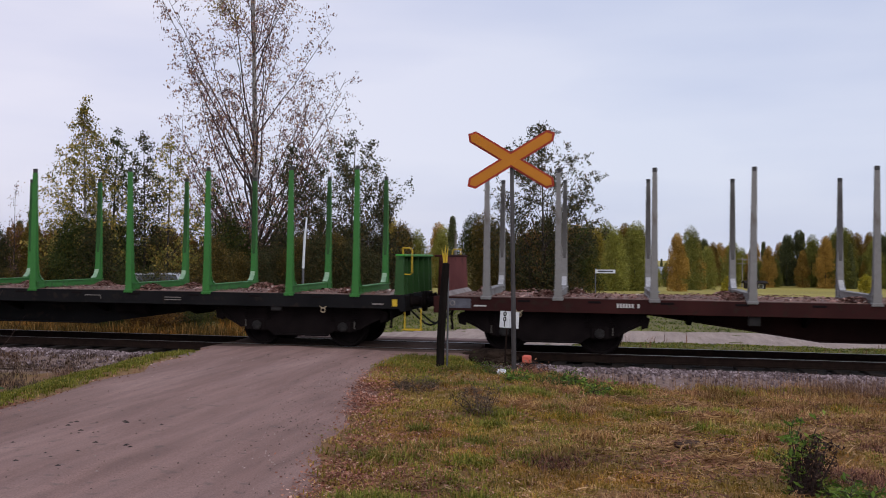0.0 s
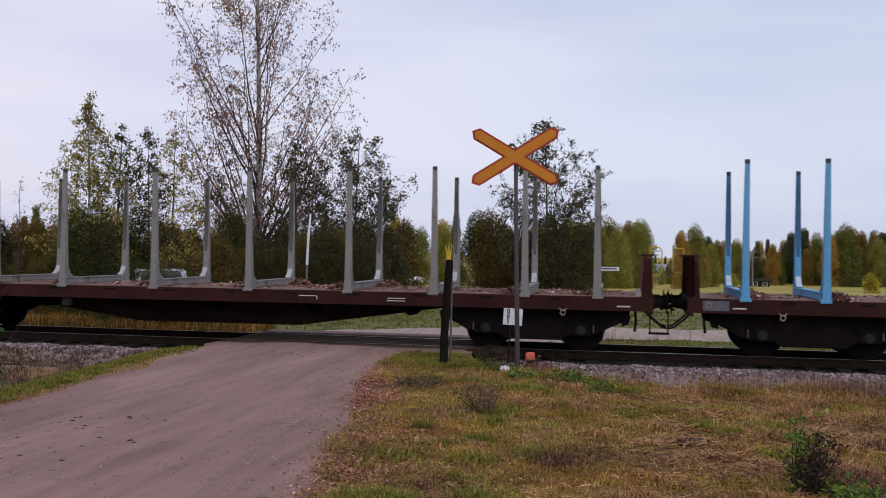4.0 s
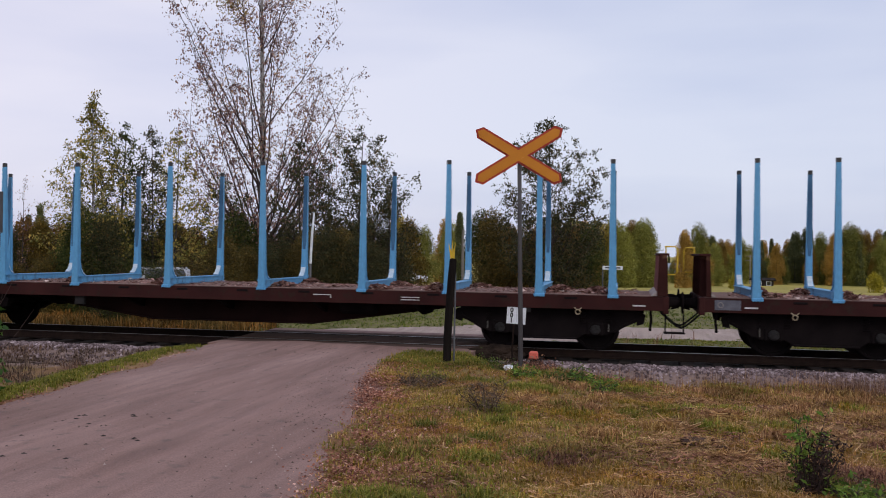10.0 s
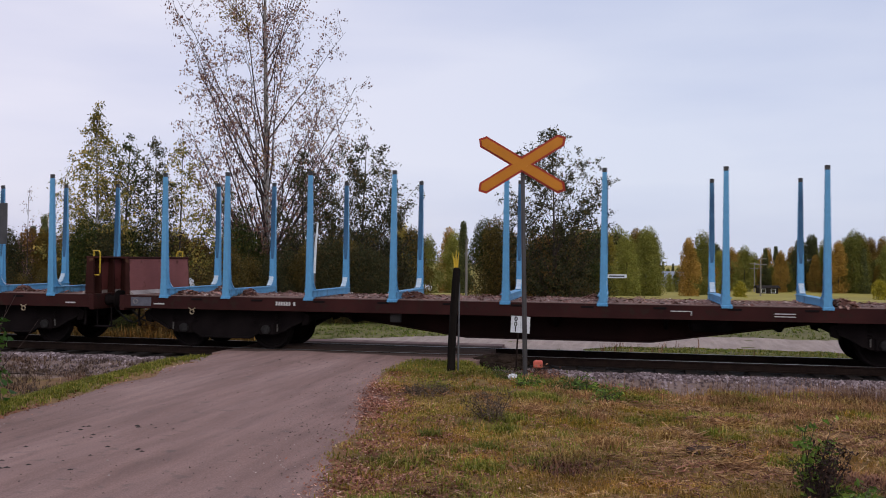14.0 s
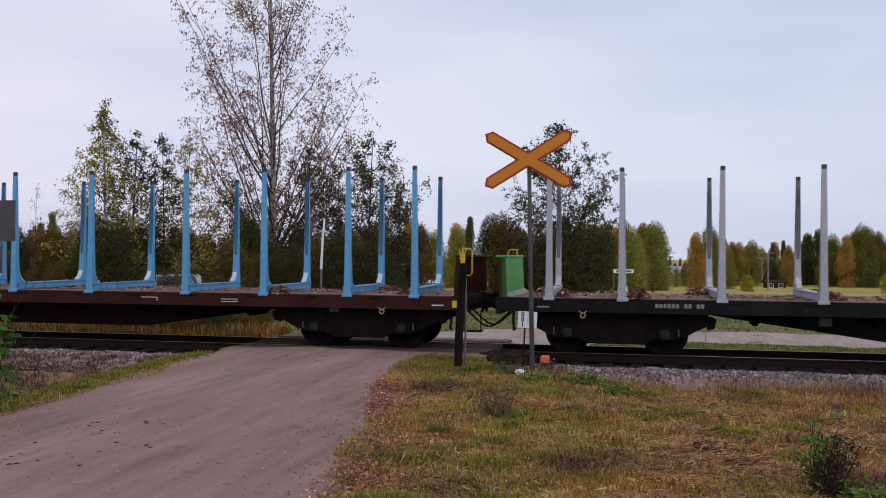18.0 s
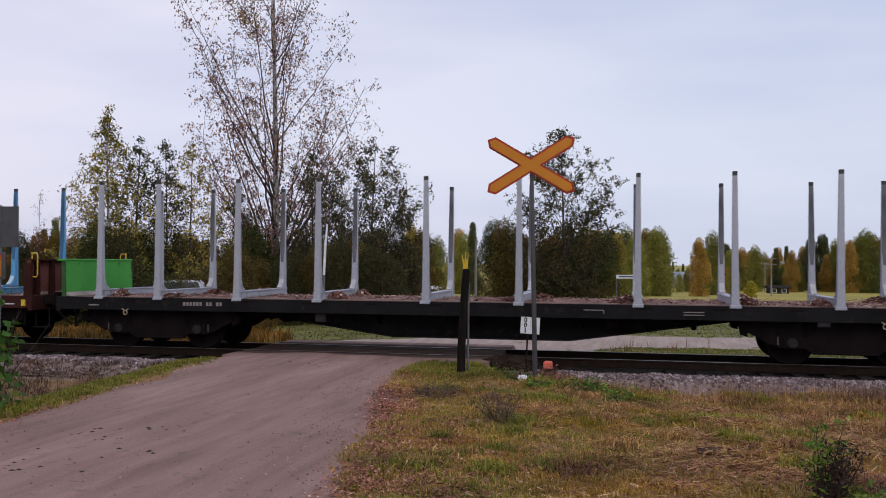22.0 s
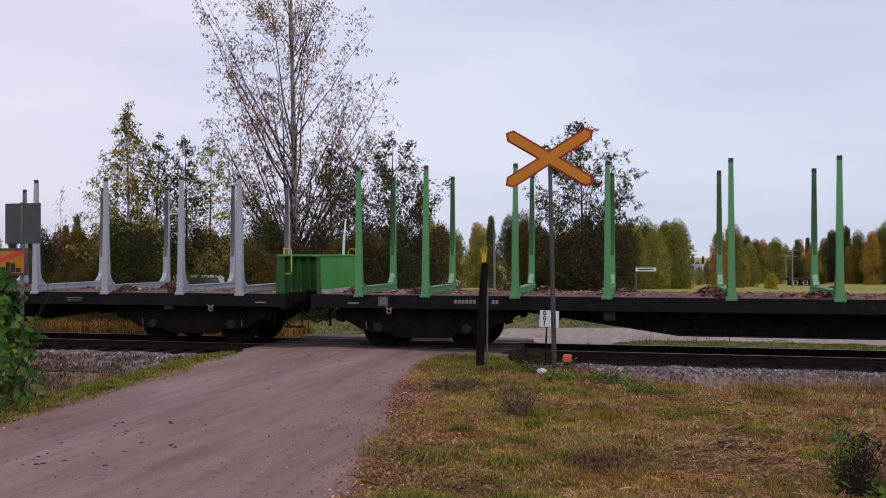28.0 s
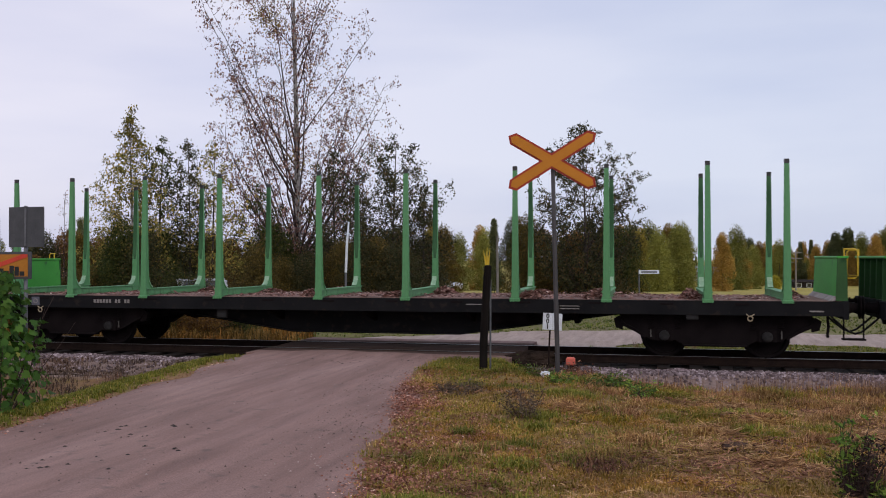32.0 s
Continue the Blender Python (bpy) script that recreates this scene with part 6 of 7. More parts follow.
M["green_grass"] = island_leaf("fresh_grass_blades", [(0.0, (0.1177, 0.146, 0.02106)), (0.6, (0.2486, 0.268, 0.0351)), (0.9, (0.3872, 0.34, 0.0702)), (1.0, (0.6358, 0.438, 0.1404))], 0.7, 0.25, (1.265, 0.86, 0.72), 0.8)
M["road_grass"] = island_leaf("roadside_green_grass", [(0.0, (0.099, 0.11, 0.0171)), (0.6, (0.22, 0.225, 0.03325)), (0.9, (0.33, 0.28, 0.057)), (1.0, (0.506, 0.36, 0.114))], 0.7, 0.25)
M["field_grass"] = island_leaf("rough_field_grass", [(0.0, (0.0575, 0.0812, 0.018)), (0.6, (0.1323, 0.168, 0.0312)), (1.0, (0.276, 0.266, 0.072))], 0.7, 0.2, (1.15, 1.19, 0.96), 0.8)
M["ditch_weed"] = island_leaf("dull_ditch_weeds", [(0.0, (0.055, 0.034, 0.026)), (0.5, (0.135, 0.088, 0.064)), (0.9, (0.23, 0.155, 0.105)), (1.0, (0.34, 0.25, 0.17))], 0.8, 0.1, (0.95, 0.85, 0.8))
M["straw"] = island_leaf("dry_straw", [(0.0, (0.176, 0.0864, 0.0432)), (0.5, (0.385, 0.211, 0.0972)), (0.85, (0.594, 0.356, 0.167)), (1.0, (0.726, 0.497, 0.27))], 0.8, 0.1)
M["brown_weed"] = island_leaf("withered_weeds", [(0.0, (0.0646, 0.0295, 0.0242)), (0.5, (0.215, 0.0941, 0.0631)), (1.0, (0.46, 0.228, 0.134))], 0.8, 0.1)
M["dry_weed"] = island_leaf("grey_brown_dead_weeds", [(0.0, (0.062, 0.042, 0.03)), (0.6, (0.145, 0.103, 0.07)), (1.0, (0.27, 0.2, 0.14))], 0.85, 0.1)
M["dark_weed"] = island_leaf("dark_brown_weeds", [(0.0, (0.0192, 0.012, 0.0105)), (0.6, (0.056, 0.033, 0.0255)), (1.0, (0.144, 0.0825, 0.06))], 0.85, 0.05)
M["stalk"] = island_leaf("thin_reddish_stalks", [(0.0, (0.10, 0.055, 0.042)), (0.5, (0.23, 0.125, 0.085)), (1.0, (0.42, 0.27, 0.17))], 0.8, 0.15)
M["red_straw"] = island_leaf("reddish_dry_grass", [(0.0, (0.18, 0.0828, 0.0414)), (0.5, (0.39, 0.193, 0.0897)), (0.9, (0.6, 0.345, 0.152)), (1.0, (0.78, 0.524, 0.276))], 0.8, 0.15, (0.9, 1.0, 0.7), 0.7)
M["fallen"] = island_leaf("fallen_leaves", [(0.0, (0.1296, 0.0441, 0.0285)), (0.45, (0.2916, 0.1127, 0.07125)), (0.75, (0.432, 0.1862, 0.1235)), (0.93, (0.5616, 0.294, 0.1995)), (1.0, (0.8208, 0.5684, 0.456))], 0.7, 0.1)
M["grit"] = island_leaf("road_grit", [(0.0, (0.09, 0.062, 0.055)), (0.6, (0.22, 0.155, 0.135)), (1.0, (0.40, 0.31, 0.28))], 0.9, 0.0)


def scatter(seed, count, x0, x1, y0, y1, keep):
    """Places that the chance function keep(x, y) allows."""
    r = random.Random(seed)
    out = []
    for _ in range(count):
        x, y = r.uniform(x0, x1), r.uniform(y0, y1)
        if r.random() < keep(x, y):
            out.append((x, y, height(x, y)))
    return np.array(out)


def blades(name, places, lo, hi, width, lean, material, seed, tufts=1):
    """Bent grass blades, two quads each, in tufts."""
    r = np.random.RandomState(seed)
    c = np.repeat(places, tufts, axis=0)
    c[:, :2] += r.normal(0, 0.025, (len(c), 2))
    n = len(c)
    tall = r.uniform(lo, hi, n)
    a = r.uniform(0, 6.283, n)
    bend = np.minimum(np.abs(r.normal(0, lean, n)), 2.2) * tall
    side = np.stack([np.cos(a + 1.57), np.sin(a + 1.57), np.zeros(n)], 1) * (width * r.uniform(0.6, 1.4, n))[:, None]
    out = np.stack([np.cos(a), np.sin(a), np.zeros(n)], 1)
    up = np.array((0, 0, 1.0))
    mid = c + up * (tall * 0.6)[:, None] + out * (bend * 0.35)[:, None]
    top = c + up * np.maximum(tall - bend * 0.35, 0.02)[:, None] + out * bend[:, None]
    base = c - up * 0.02
    verts = np.stack([base - side, base + side, mid + side * 0.8, mid - side * 0.8, top], 1).reshape(-1, 3)
    k = np.arange(n) * 5
    me = bpy.data.meshes.new(name)
    me.vertices.add(n * 5)
    me.vertices.foreach_set("co", verts.astype(np.float32).ravel())
    loops = np.stack([k, k + 1, k + 2, k + 3, k + 3, k + 2, k + 4], 1).astype(np.int32)
    me.loops.add(n * 7)
    me.loops.foreach_set("vertex_index", loops.ravel())
    me.polygons.add(n * 2)
    starts = np.stack([np.arange(n) * 7, np.arange(n) * 7 + 4], 1).astype(np.int32)
    me.polygons.foreach_set("loop_start", starts.ravel())
    me.update(calc_edges=True)
    me.materials.append(material)
    return me


def strands(name, places, lo, hi, width, material, seed, tufts=1):
    """Dead stems lying matted on the ground in all directions."""
    r = np.random.RandomState(seed)
    c = np.repeat(places, tufts, axis=0)
    n = len(c)
    c = c + np.stack([r.normal(0, 0.06, n), r.normal(0, 0.06, n), r.uniform(0.005, 0.06, n)], 1)
    a = r.uniform(0, 6.283, n)
    ln = r.uniform(lo, hi, n)
    u = np.stack([np.cos(a), np.sin(a), r.normal(0, 0.22, n)], 1) * ln[:, None] * 0.5
    side = np.stack([-np.sin(a), np.cos(a), r.normal(0, 0.5, n)], 1) * (width * r.uniform(0.6, 1.5, n))[:, None]
    return quads(name, np.stack([c - u - side, c - u + side, c + u + side * 0.6, c + u - side * 0.6], 1), material)


def patch(x, y, s, off=0.0):
    return 0.5 + 0.5 * noise.noise((x * s + off, y * s, off * 1.7))


def verge(x, y):
    """How much of the verge beside the road is grown over."""
    right = road_edges(y)[1]
    return step(right + 0.15, right + 1.5, x) if y < 14 else step(right - 0.05, right + 0.5, x)


def short_of_bed(x, y):
    """Grass thins out towards the sandy strip at the ballast's foot."""
    return 1 - step(16.2, 16.75, y + 0.5 * noise.noise((x * 1.1, y, 4.4))) * step(-1.6, -0.9, x)


rough_places = scatter(1, 64000, -4.4, 7.5, 5.5, 18.2, lambda x, y: verge(x, y) * (0.30 + 0.70 * step(0.35, 0.6, patch(x, y, 0.9))) * (1.2 - 0.06 * (y - 5.5)) * short_of_bed(x, y))
tagged(new("verge_grass", blades("verge_grass", rough_places, 0.02, 0.07, 0.0048, 1.7, M["grass"], 1, 6)), "tufty yellow-green autumn grass on the verge", "grass", kind="stuff")
fresh_places = scatter(2, 20000, -4.6, 7.5, 6, 18.0, lambda x, y: short_of_bed(x, y) * verge(x, y) * step(0.54 - 0.16 * step(0.5, -1.5, x), 0.70, patch(x, y, 0.7, 4.0)) + 0.9 * step(1.0, 0.3, abs(y - 17.0)) * step(-4.9, -4.3, x) * (1 - step(-3.0, -2.2, x)))
mound = scatter(17, 2600, -4.5, -1.2, 16.0, 18.3, lambda x, y: step(-4.6, -4.2, x) * (1 - 0.75 * step(-2.9, -2.3, x)) * (1 - step(-1.9, -1.4, x)))
tagged(new("post_grass", blades("post_grass", mound, 0.03, 0.11, 0.0055, 1.4, M["road_grass"], 17, 4)), "long green grass around the crossing posts", "grass", kind="stuff")
tagged(new("green_grass", blades("green_grass", fresh_places, 0.025, 0.085, 0.005, 1.3, M["green_grass"], 2, 6)), "patches of fresh green grass on the verge", "grass", kind="stuff")
straw_places = scatter(3, 18000, -2.8, 7.5, 5.5, 16.5, lambda x, y: verge(x, y) * (0.25 + 0.75 * step(0.45, 0.60, patch(x, y, 0.55, 9.0))) * step(-1.8, 1.0, x))
tagged(new("dry_straw", strands("dry_straw", straw_places, 0.04, 0.15, 0.0026, M["straw"], 3, 9)), "matted dry brown straw on the verge", "straw", kind="stuff")
dead_places = scatter(16, 10000, -3.4, 7.5, 5.5, 16.8, lambda x, y: verge(x, y) * step(0.50, 0.66, patch(x, y, 0.8, 14.0)) * (0.25 + 0.75 * step(-1.6, 0.6, x)))
tagged(new("withered_growth", strands("withered_growth", dead_places, 0.04, 0.13, 0.0045, M["brown_weed"], 16, 6)), "flattened reddish withered weeds on the verge", "weeds", kind="stuff")
weed_places = scatter(4, 9000, -1.4, 9.0, 14.8, 17.1, lambda x, y: short_of_bed(x, y - 0.35) * (0.2 + 0.8 * step(0.45, 0.62, patch(x, y, 1.1, 2.0))) * step(14.6, 16.0, y))
tagged(new("tall_dry_grass", blades("tall_dry_grass", weed_places, 0.05, 0.20, 0.005, 1.1, M["red_straw"], 5, 4)), "tall withered grass along the ballast", "grass", kind="stuff")
M["far_weed"] = island_leaf("tall_brown_weeds", [(0.0, (0.056, 0.04375, 0.0144)), (0.5, (0.168, 0.1063, 0.03)), (0.85, (0.308, 0.175, 0.048)), (1.0, (0.476, 0.2875, 0.096))], 0.8, 0.2, (1.4, 1.062, 0.78))
stalk_places = scatter(6, 2600, -0.6, 9.5, 15.9, 17.3, lambda x, y: (0.08 + 0.92 * step(0.40, 0.62, patch(x, y, 0.7, 6.0))) * (0.25 + 0.75 * step(0.3, 2.2, x)))
tagged(new("weed_stalks", blades("weed_stalks", stalk_places, 0.08, 0.40, 0.0026, 0.55, M["stalk"], 6, 4)), "thin reddish withered stalks beside the track", "weeds", kind="stuff")
far_stalks = scatter(21, 220, -1.0, 16.0, 23.6, 27.0, lambda x, y: step(0.5, 0.66, patch(x, y, 0.6, 3.0)))
tagged(new("weed_stalks", blades("weed_stalks", far_stalks, 0.10, 0.42, 0.0045, 0.6, M["brown_weed"], 22, 5)), "brown withered stalks beside the far road", "weeds", kind="stuff")
left_places = scatter(7, 16000, -11.0, -7.2, 8.0, 18.6, lambda x, y: (0.35 + 0.65 * step(0.4, 0.55, patch(x, y, 1.2, 8.0))) * step(0.15, -0.35, x - road_edges(y)[0]) * (1 - step(-1.1, -1.7, x - road_edges(y)[0]) * 0.85))
tagged(new("roadside_grass", blades("roadside_grass", left_places, 0.025, 0.10, 0.006, 1.2, M["road_grass"], 7, 8)), "strip of green grass along the gravel road", "grass", kind="stuff")
ditch_places = scatter(8, 5200, -18.0, -9.3, 11.0, 18.3, lambda x, y: step(-0.9, -1.6, x - road_edges(y)[0]) * (0.3 + 0.7 * step(0.42, 0.6, patch(x, y, 0.9, 3.0))))
tagged(new("ditch_weeds", blades("ditch_weeds", ditch_places, 0.03, 0.17, 0.006, 1.7, M["ditch_weed"], 8, 5)), "brown withered weeds in the ditch", "weeds", kind="stuff")
shoulder = scatter(19, 2600, -19.0, -9.2, 17.75, 18.5, lambda x, y: 0.3 + 0.7 * step(0.4, 0.6, patch(x, y, 1.0, 7.0)))
for q in shoulder:
    q[2] = bed_z(q[0], q[1])
tagged(new("shoulder_weeds", blades("shoulder_weeds", shoulder, 0.03, 0.13, 0.006, 1.5, M["ditch_weed"], 19, 4)), "brown withered weeds on the ballast shoulder", "weeds", kind="stuff")
beyond = scatter(9, 26000, -30.0, 26.0, 22.7, 40.0, lambda x, y: 0.0 if far_road_inside(x, y) else (0.5 + 0.5 * step(0.4, 0.6, patch(x, y, 0.5, 5.0))))
tagged(new("far_grass", blades("far_grass", beyond, 0.03, 0.09, 0.010, 1.6, M["field_grass"], 9, 5)), "rough green grass behind the railway", "grass", kind="stuff")
tall_far = scatter(10, 3000, -26.0, -10.5, 23.0, 26.5, lambda x, y: step(-9.8, -11.0, x))
tagged(new("tall_far_grass", blades("tall_far_grass", tall_far, 0.15, 0.50, 0.012, 0.7, M["far_weed"], 10, 4)), "tall brown grass behind the railway", "grass", kind="stuff")
fringe = scatter(11, 11000, -2.0, 22.0, 23.2, 26.8, lambda x, y: 0.9 * step(-2.0, 1.0, x) * (not far_road_inside(x, y)) * (0.3 + 0.7 * step(0.35, 0.55, patch(x, y, 0.8, 6.0))))
tagged(new("track_fringe", blades("track_fringe", fringe, 0.02, 0.075, 0.006, 1.4, M["road_grass"], 12, 5)), "thin dry grass between the track and far road", "grass", kind="stuff")


# tussocks and torn clumps that break up the verge
r18 = random.Random(18)
clump_sets = {"red_straw": [], "brown_weed": [], "green_grass": [], "road_grass": []}
for i in range(170):
    cx, cy = r18.uniform(-3.2, 6.5), r18.uniform(6.2, 16.6)
    if r18.random() < verge(cx, cy):
        kind = r18.choice(("red_straw", "red_straw", "red_straw", "brown_weed", "green_grass") if cx > -0.8 else ("red_straw", "road_grass", "road_grass"))
        spread = r18.uniform(0.06, 0.2)
        for _ in range(int(200 * spread / 0.13)):
            px, py = cx + r18.gauss(0, spread), cy + r18.gauss(0, spread * 0.8)
            clump_sets[kind].append((px, py, height(px, py)))
for seed, (kind, label) in enumerate((("red_straw", "clumps of reddish dry grass on the verge"), ("brown_weed", "dark withered clumps on the verge"), ("green_grass", "yellowing tussocks of grass on the verge"), ("road_grass", "green tussocks of grass near the road"))):
    tagged(new("grass_clumps", blades("grass_clumps", np.array(clump_sets[kind]), 0.04, 0.16, 0.005, 1.7, M[kind], 180 + seed, 2)), label, "grass", kind="stuff")


def hay_heap(seed, wide, tall):
    """A raked lump of dry grass: stems laid over a low dome."""
    r = np.random.RandomState(seed)
    n = 520
    q, t = np.sqrt(r.uniform(0, 1, n)), r.uniform(0, 6.283, n)
    c = np.stack([wide * q * np.cos(t), wide * 0.7 * q * np.sin(t), tall * (1 - q ** 2) * r.uniform(0.5, 1.0, n)], 1)
    a = r.normal(0.6, 1.1, n)
    u = np.stack([np.cos(a), np.sin(a), r.normal(0, 0.25, n)], 1) * r.uniform(0.05, 0.15, n)[:, None]
    v = np.stack([-np.sin(a), np.cos(a), r.normal(0, 0.6, n)], 1) * r.uniform(0.0025, 0.006, n)[:, None]
    return quads("hay_heap", np.stack([c - u - v, c - u + v, c + u + v * 0.6, c + u - v * 0.6], 1), M["red_straw" if seed % 2 else "straw"])


for i, (hx, hy, wide, tall) in enumerate(((0.45, 11.3, 0.42, 0.15), (1.16, 12.3, 0.36, 0.12), (0.9, 13.7, 0.42, 0.14), (-1.3, 12.5, 0.4, 0.08), (2.2, 11.3, 0.4, 0.1), (1.0, 9.6, 0.3, 0.08), (2.6, 13.0, 0.4, 0.1), (-0.4, 10.6, 0.3, 0.07))):
    tagged(new("hay_heap", hay_heap(200 + i, wide, tall)), "low heap of raked dry grass on the verge", "hay", "hay heaps on the verge", kind="stuff").matrix_basis = pose(hx, hy, height(hx, hy), 0, 0, 37 * i)


def soil_clod(seed, wide):
    """A rough lump of turned-up dark soil."""
    bm = bmesh.new()
    bmesh.ops.create_icosphere(bm, subdivisions=3, radius=1.0)
    for v in bm.verts:
        k = 1 + 0.4 * noise.noise(v.co * 1.9 + Vector((seed, 0, 0))) + 0.22 * noise.noise(v.co * 5.0 + Vector((seed, 0, 0)))
        v.co = Vector((v.co.x * wide * k, v.co.y * wide * 0.7 * k, v.co.z * wide * 0.42 * k))
    me = bpy.data.meshes.new("soil_clod")
    bm.to_mesh(me)
    bm.free()
    me.materials.append(M["clod_earth"])
    return me


M["clod_earth"] = surface("turned_earth", (0.044, 0.028, 0.022), (0.14, 0.09, 0.068), 7.0, 0.95, bump=0.9, fine=40.0, depth=0.02, gloss=0.05)
for i, (hx, hy, wide) in enumerate(((0.70, 10.15, 0.15), (0.95, 9.95, 0.09), (1.25, 9.65, 0.15), (1.05, 9.35, 0.08), (1.0, 12.1, 0.13), (1.6, 10.6, 0.12), (0.1, 10.0, 0.07), (-0.9, 12.9, 0.10))):
    tagged(new("soil_clod", soil_clod(i * 3.7, wide)), "dark clod of turned soil in the grass", "soil clod", "soil clods on the verge").matrix_basis = pose(hx, hy, height(hx, hy) - 0.01, 0, 0, 50 * i)


def flat_leaves(name, places, lo, hi, material, seed):
    """Fallen leaves and crumbs lying on the ground, slightly curled."""
    r = np.random.RandomState(seed)
    n = len(places)
    c = places + np.stack([np.zeros(n), np.zeros(n), r.uniform(0.005, 0.03, n)], 1)
    s = r.uniform(lo, hi, n)[:, None]
    a = r.uniform(0, 6.283, n)
    u = np.stack([np.cos(a), np.sin(a), r.uniform(-0.5, 0.5, n)], 1) * s
    v = np.stack([-np.sin(a), np.cos(a), r.uniform(-0.6, 0.6, n)], 1) * s * r.uniform(0.45, 0.8, (n, 1))
    return quads(name, np.stack([c - u, c - v * 0.9 + u * 0.1, c + u, c + v + u * 0.1], 1), material)


def litter_chance(x, y):
    right = road_edges(y)[1]
    d = x - right
    wide = 1.0 - 0.5 * step(9.0, 14.0, y)
    band = math.exp(-((d - 0.86 * wide) / ((0.32 if d < 0.86 * wide else 1.0) * wide)) ** 2) * (1 - 0.75 * step(13.5, 17.5, y)) + 0.10 * step(0.8, 3.0, d) * (d < 4)
    return min(1.0, band * (0.35 + 0.9 * step(0.35, 0.65, patch(x, y, 1.4, 1.0))))


def on_road_z(p):
    p = p.copy()
    for q in p:
        lo, hi = road_limits(q[1])
        if lo < q[0] < hi:
            q[2] = max(q[2], road_top(q[0], q[1]))
    return p


leaves = on_road_z(scatter(12, 300000, -5.2, 0.5, 4.5, 18.0, litter_chance))
tagged(new("fallen_leaves", flat_leaves("fallen_leaves", leaves, 0.008, 0.024, M["fallen"], 12)), "reddish brown fallen leaves along the road edge", "leaves", kind="stuff")
left_leaves = on_road_z(scatter(13, 12000, -9.4, -7.0, 6.0, 17.0, lambda x, y: (0.25 + 0.75 * step(12.5, 10.0, y)) * math.exp(-((x - road_edges(y)[0] - 0.1) / 0.3) ** 2)))
tagged(new("fallen_leaves", flat_leaves("fallen_leaves", left_leaves, 0.010, 0.026, M["fallen"], 13)), "fallen leaves beside the gravel road", "leaves", kind="stuff")
grit = on_road_z(scatter(14, 5200, -8.2, -2.4, 4.0, 18.3, lambda x, y: 0.15 + 0.85 * math.exp(-((x - road_edges(y)[1] + 0.1) / 0.5) ** 2)))
gv, gf = [], []
r14 = random.Random(14)
for px, py, pz in grit:
    s = r14.uniform(0.005, 0.016)
    k = len(gv)
    j = [r14.uniform(0.6, 1.2) * s for _ in range(6)]
    gv += [(px - j[0], py, pz), (px, py - j[1], pz), (px + j[2], py, pz), (px, py + j[3], pz), (px, py, pz + j[4])]
    gf += [(k, k + 1, k + 4), (k + 1, k + 2, k + 4), (k + 2, k + 3, k + 4), (k + 3, k, k + 4)]
tagged(new("road_grit", mesh_of("road_grit", gv, gf, M["grit"])), "loose small stones on the gravel road", "gravel", kind="stuff")
# dark wet clods on the road
clods = []
rc = random.Random(15)
for bx, by, n, sp in ((-6.35, 9.5, 9, 0.35), (-5.55, 9.9, 7, 0.25), (-5.6, 8.0, 6, 0.2), (-6.1, 7.7, 10, 0.3), (-6.9, 9.2, 4, 0.5), (-6.2, 17.0, 9, 0.6), (-5.0, 8.6, 3, 0.1)):
    for _ in range(n):
        cx, cy = bx + rc.gauss(0, sp), by + rc.gauss(0, sp * 0.7)
        clods.append((cx, cy, road_top(cx, cy)))
M["clod"] = surface("dark_mud_clods", (0.025, 0.018, 0.016), (0.05, 0.038, 0.034), 20.0, 0.9)
cv, cf = stones(1, (0, 0, 0, 0, lambda a, b: False), height, 0.1, 0.1, rc)
for px, py, pz in clods:
    s = rc.uniform(0.012, 0.04)
    k = len(cv)
    cv += [(px - s, py - s * 0.3, pz), (px, py - s * 0.8, pz), (px + s * 1.2, py, pz), (px + s * 0.1, py + s * 0.7, pz), (px, py, pz + s * 0.35)]
    cf += [(k, k + 1, k + 4), (k + 1, k + 2, k + 4), (k + 2, k + 3, k + 4), (k + 3, k, k + 4)]
tagged(new("mud_clods", mesh_of("mud_clods", cv, cf, M["clod"])), "dark mud crumbs dropped on the road", "mud", kind="stuff")


def leafy_shrub(name, label, seed, tall, wide, stems, leaf, size, per, category="bush", bark="twig"):
    """Several bent stems from one foot, with leaves along them."""
    w = Wood(seed)
    for i in range(stems):
        a = w.r.uniform(0, 6.28)
        s = Vector((0.12 * math.cos(a) * wide, 0.12 * math.sin(a) * wide, -0.1))
        pts, rad, _ = w.grow(s, Vector((math.cos(a) * wide * 0.45, math.sin(a) * wide * 0.45, tall)), tall * w.r.uniform(0.7, 1.1), 0.010, 1, 0.02, 0, 0.14)
        for p in pts[1:]:
            for _ in range(3):
                t_pts, _, _ = w.grow(p, Vector((w.r.uniform(-1, 1), w.r.uniform(-1, 1), w.r.uniform(-0.2, 0.7))), wide * w.r.uniform(0.12, 0.32), 0.004, 3, -0.02, 0, 0.2)
                w.twigs += [(q.x, q.y, q.z) for q in t_pts[1:]]
    t = new(name)
    tagged(t, label, category)
    under("stem", mesh_of("stem", w.verts, w.faces, M[bark]), t)
    q = leaf_quads(w.twigs, 0.05 * wide, size, seed, 0.4, per)
    centre = q.mean(axis=1, keepdims=True)
    under("foliage", quads("foliage", centre + (q - centre) * np.array((1.0, 1.0, 0.8)), leaf), t)
    return t


LOBES = ((-0.9, 0.0), (-0.6, 0.45), (-0.2, 0.85), (0.02, 0.5), (0.5, 0.66), (0.42, 0.3), (1.0, 0.0), (0.42, -0.3), (0.5, -0.66), (0.02, -0.5), (-0.2, -0.85), (-0.6, -0.45))


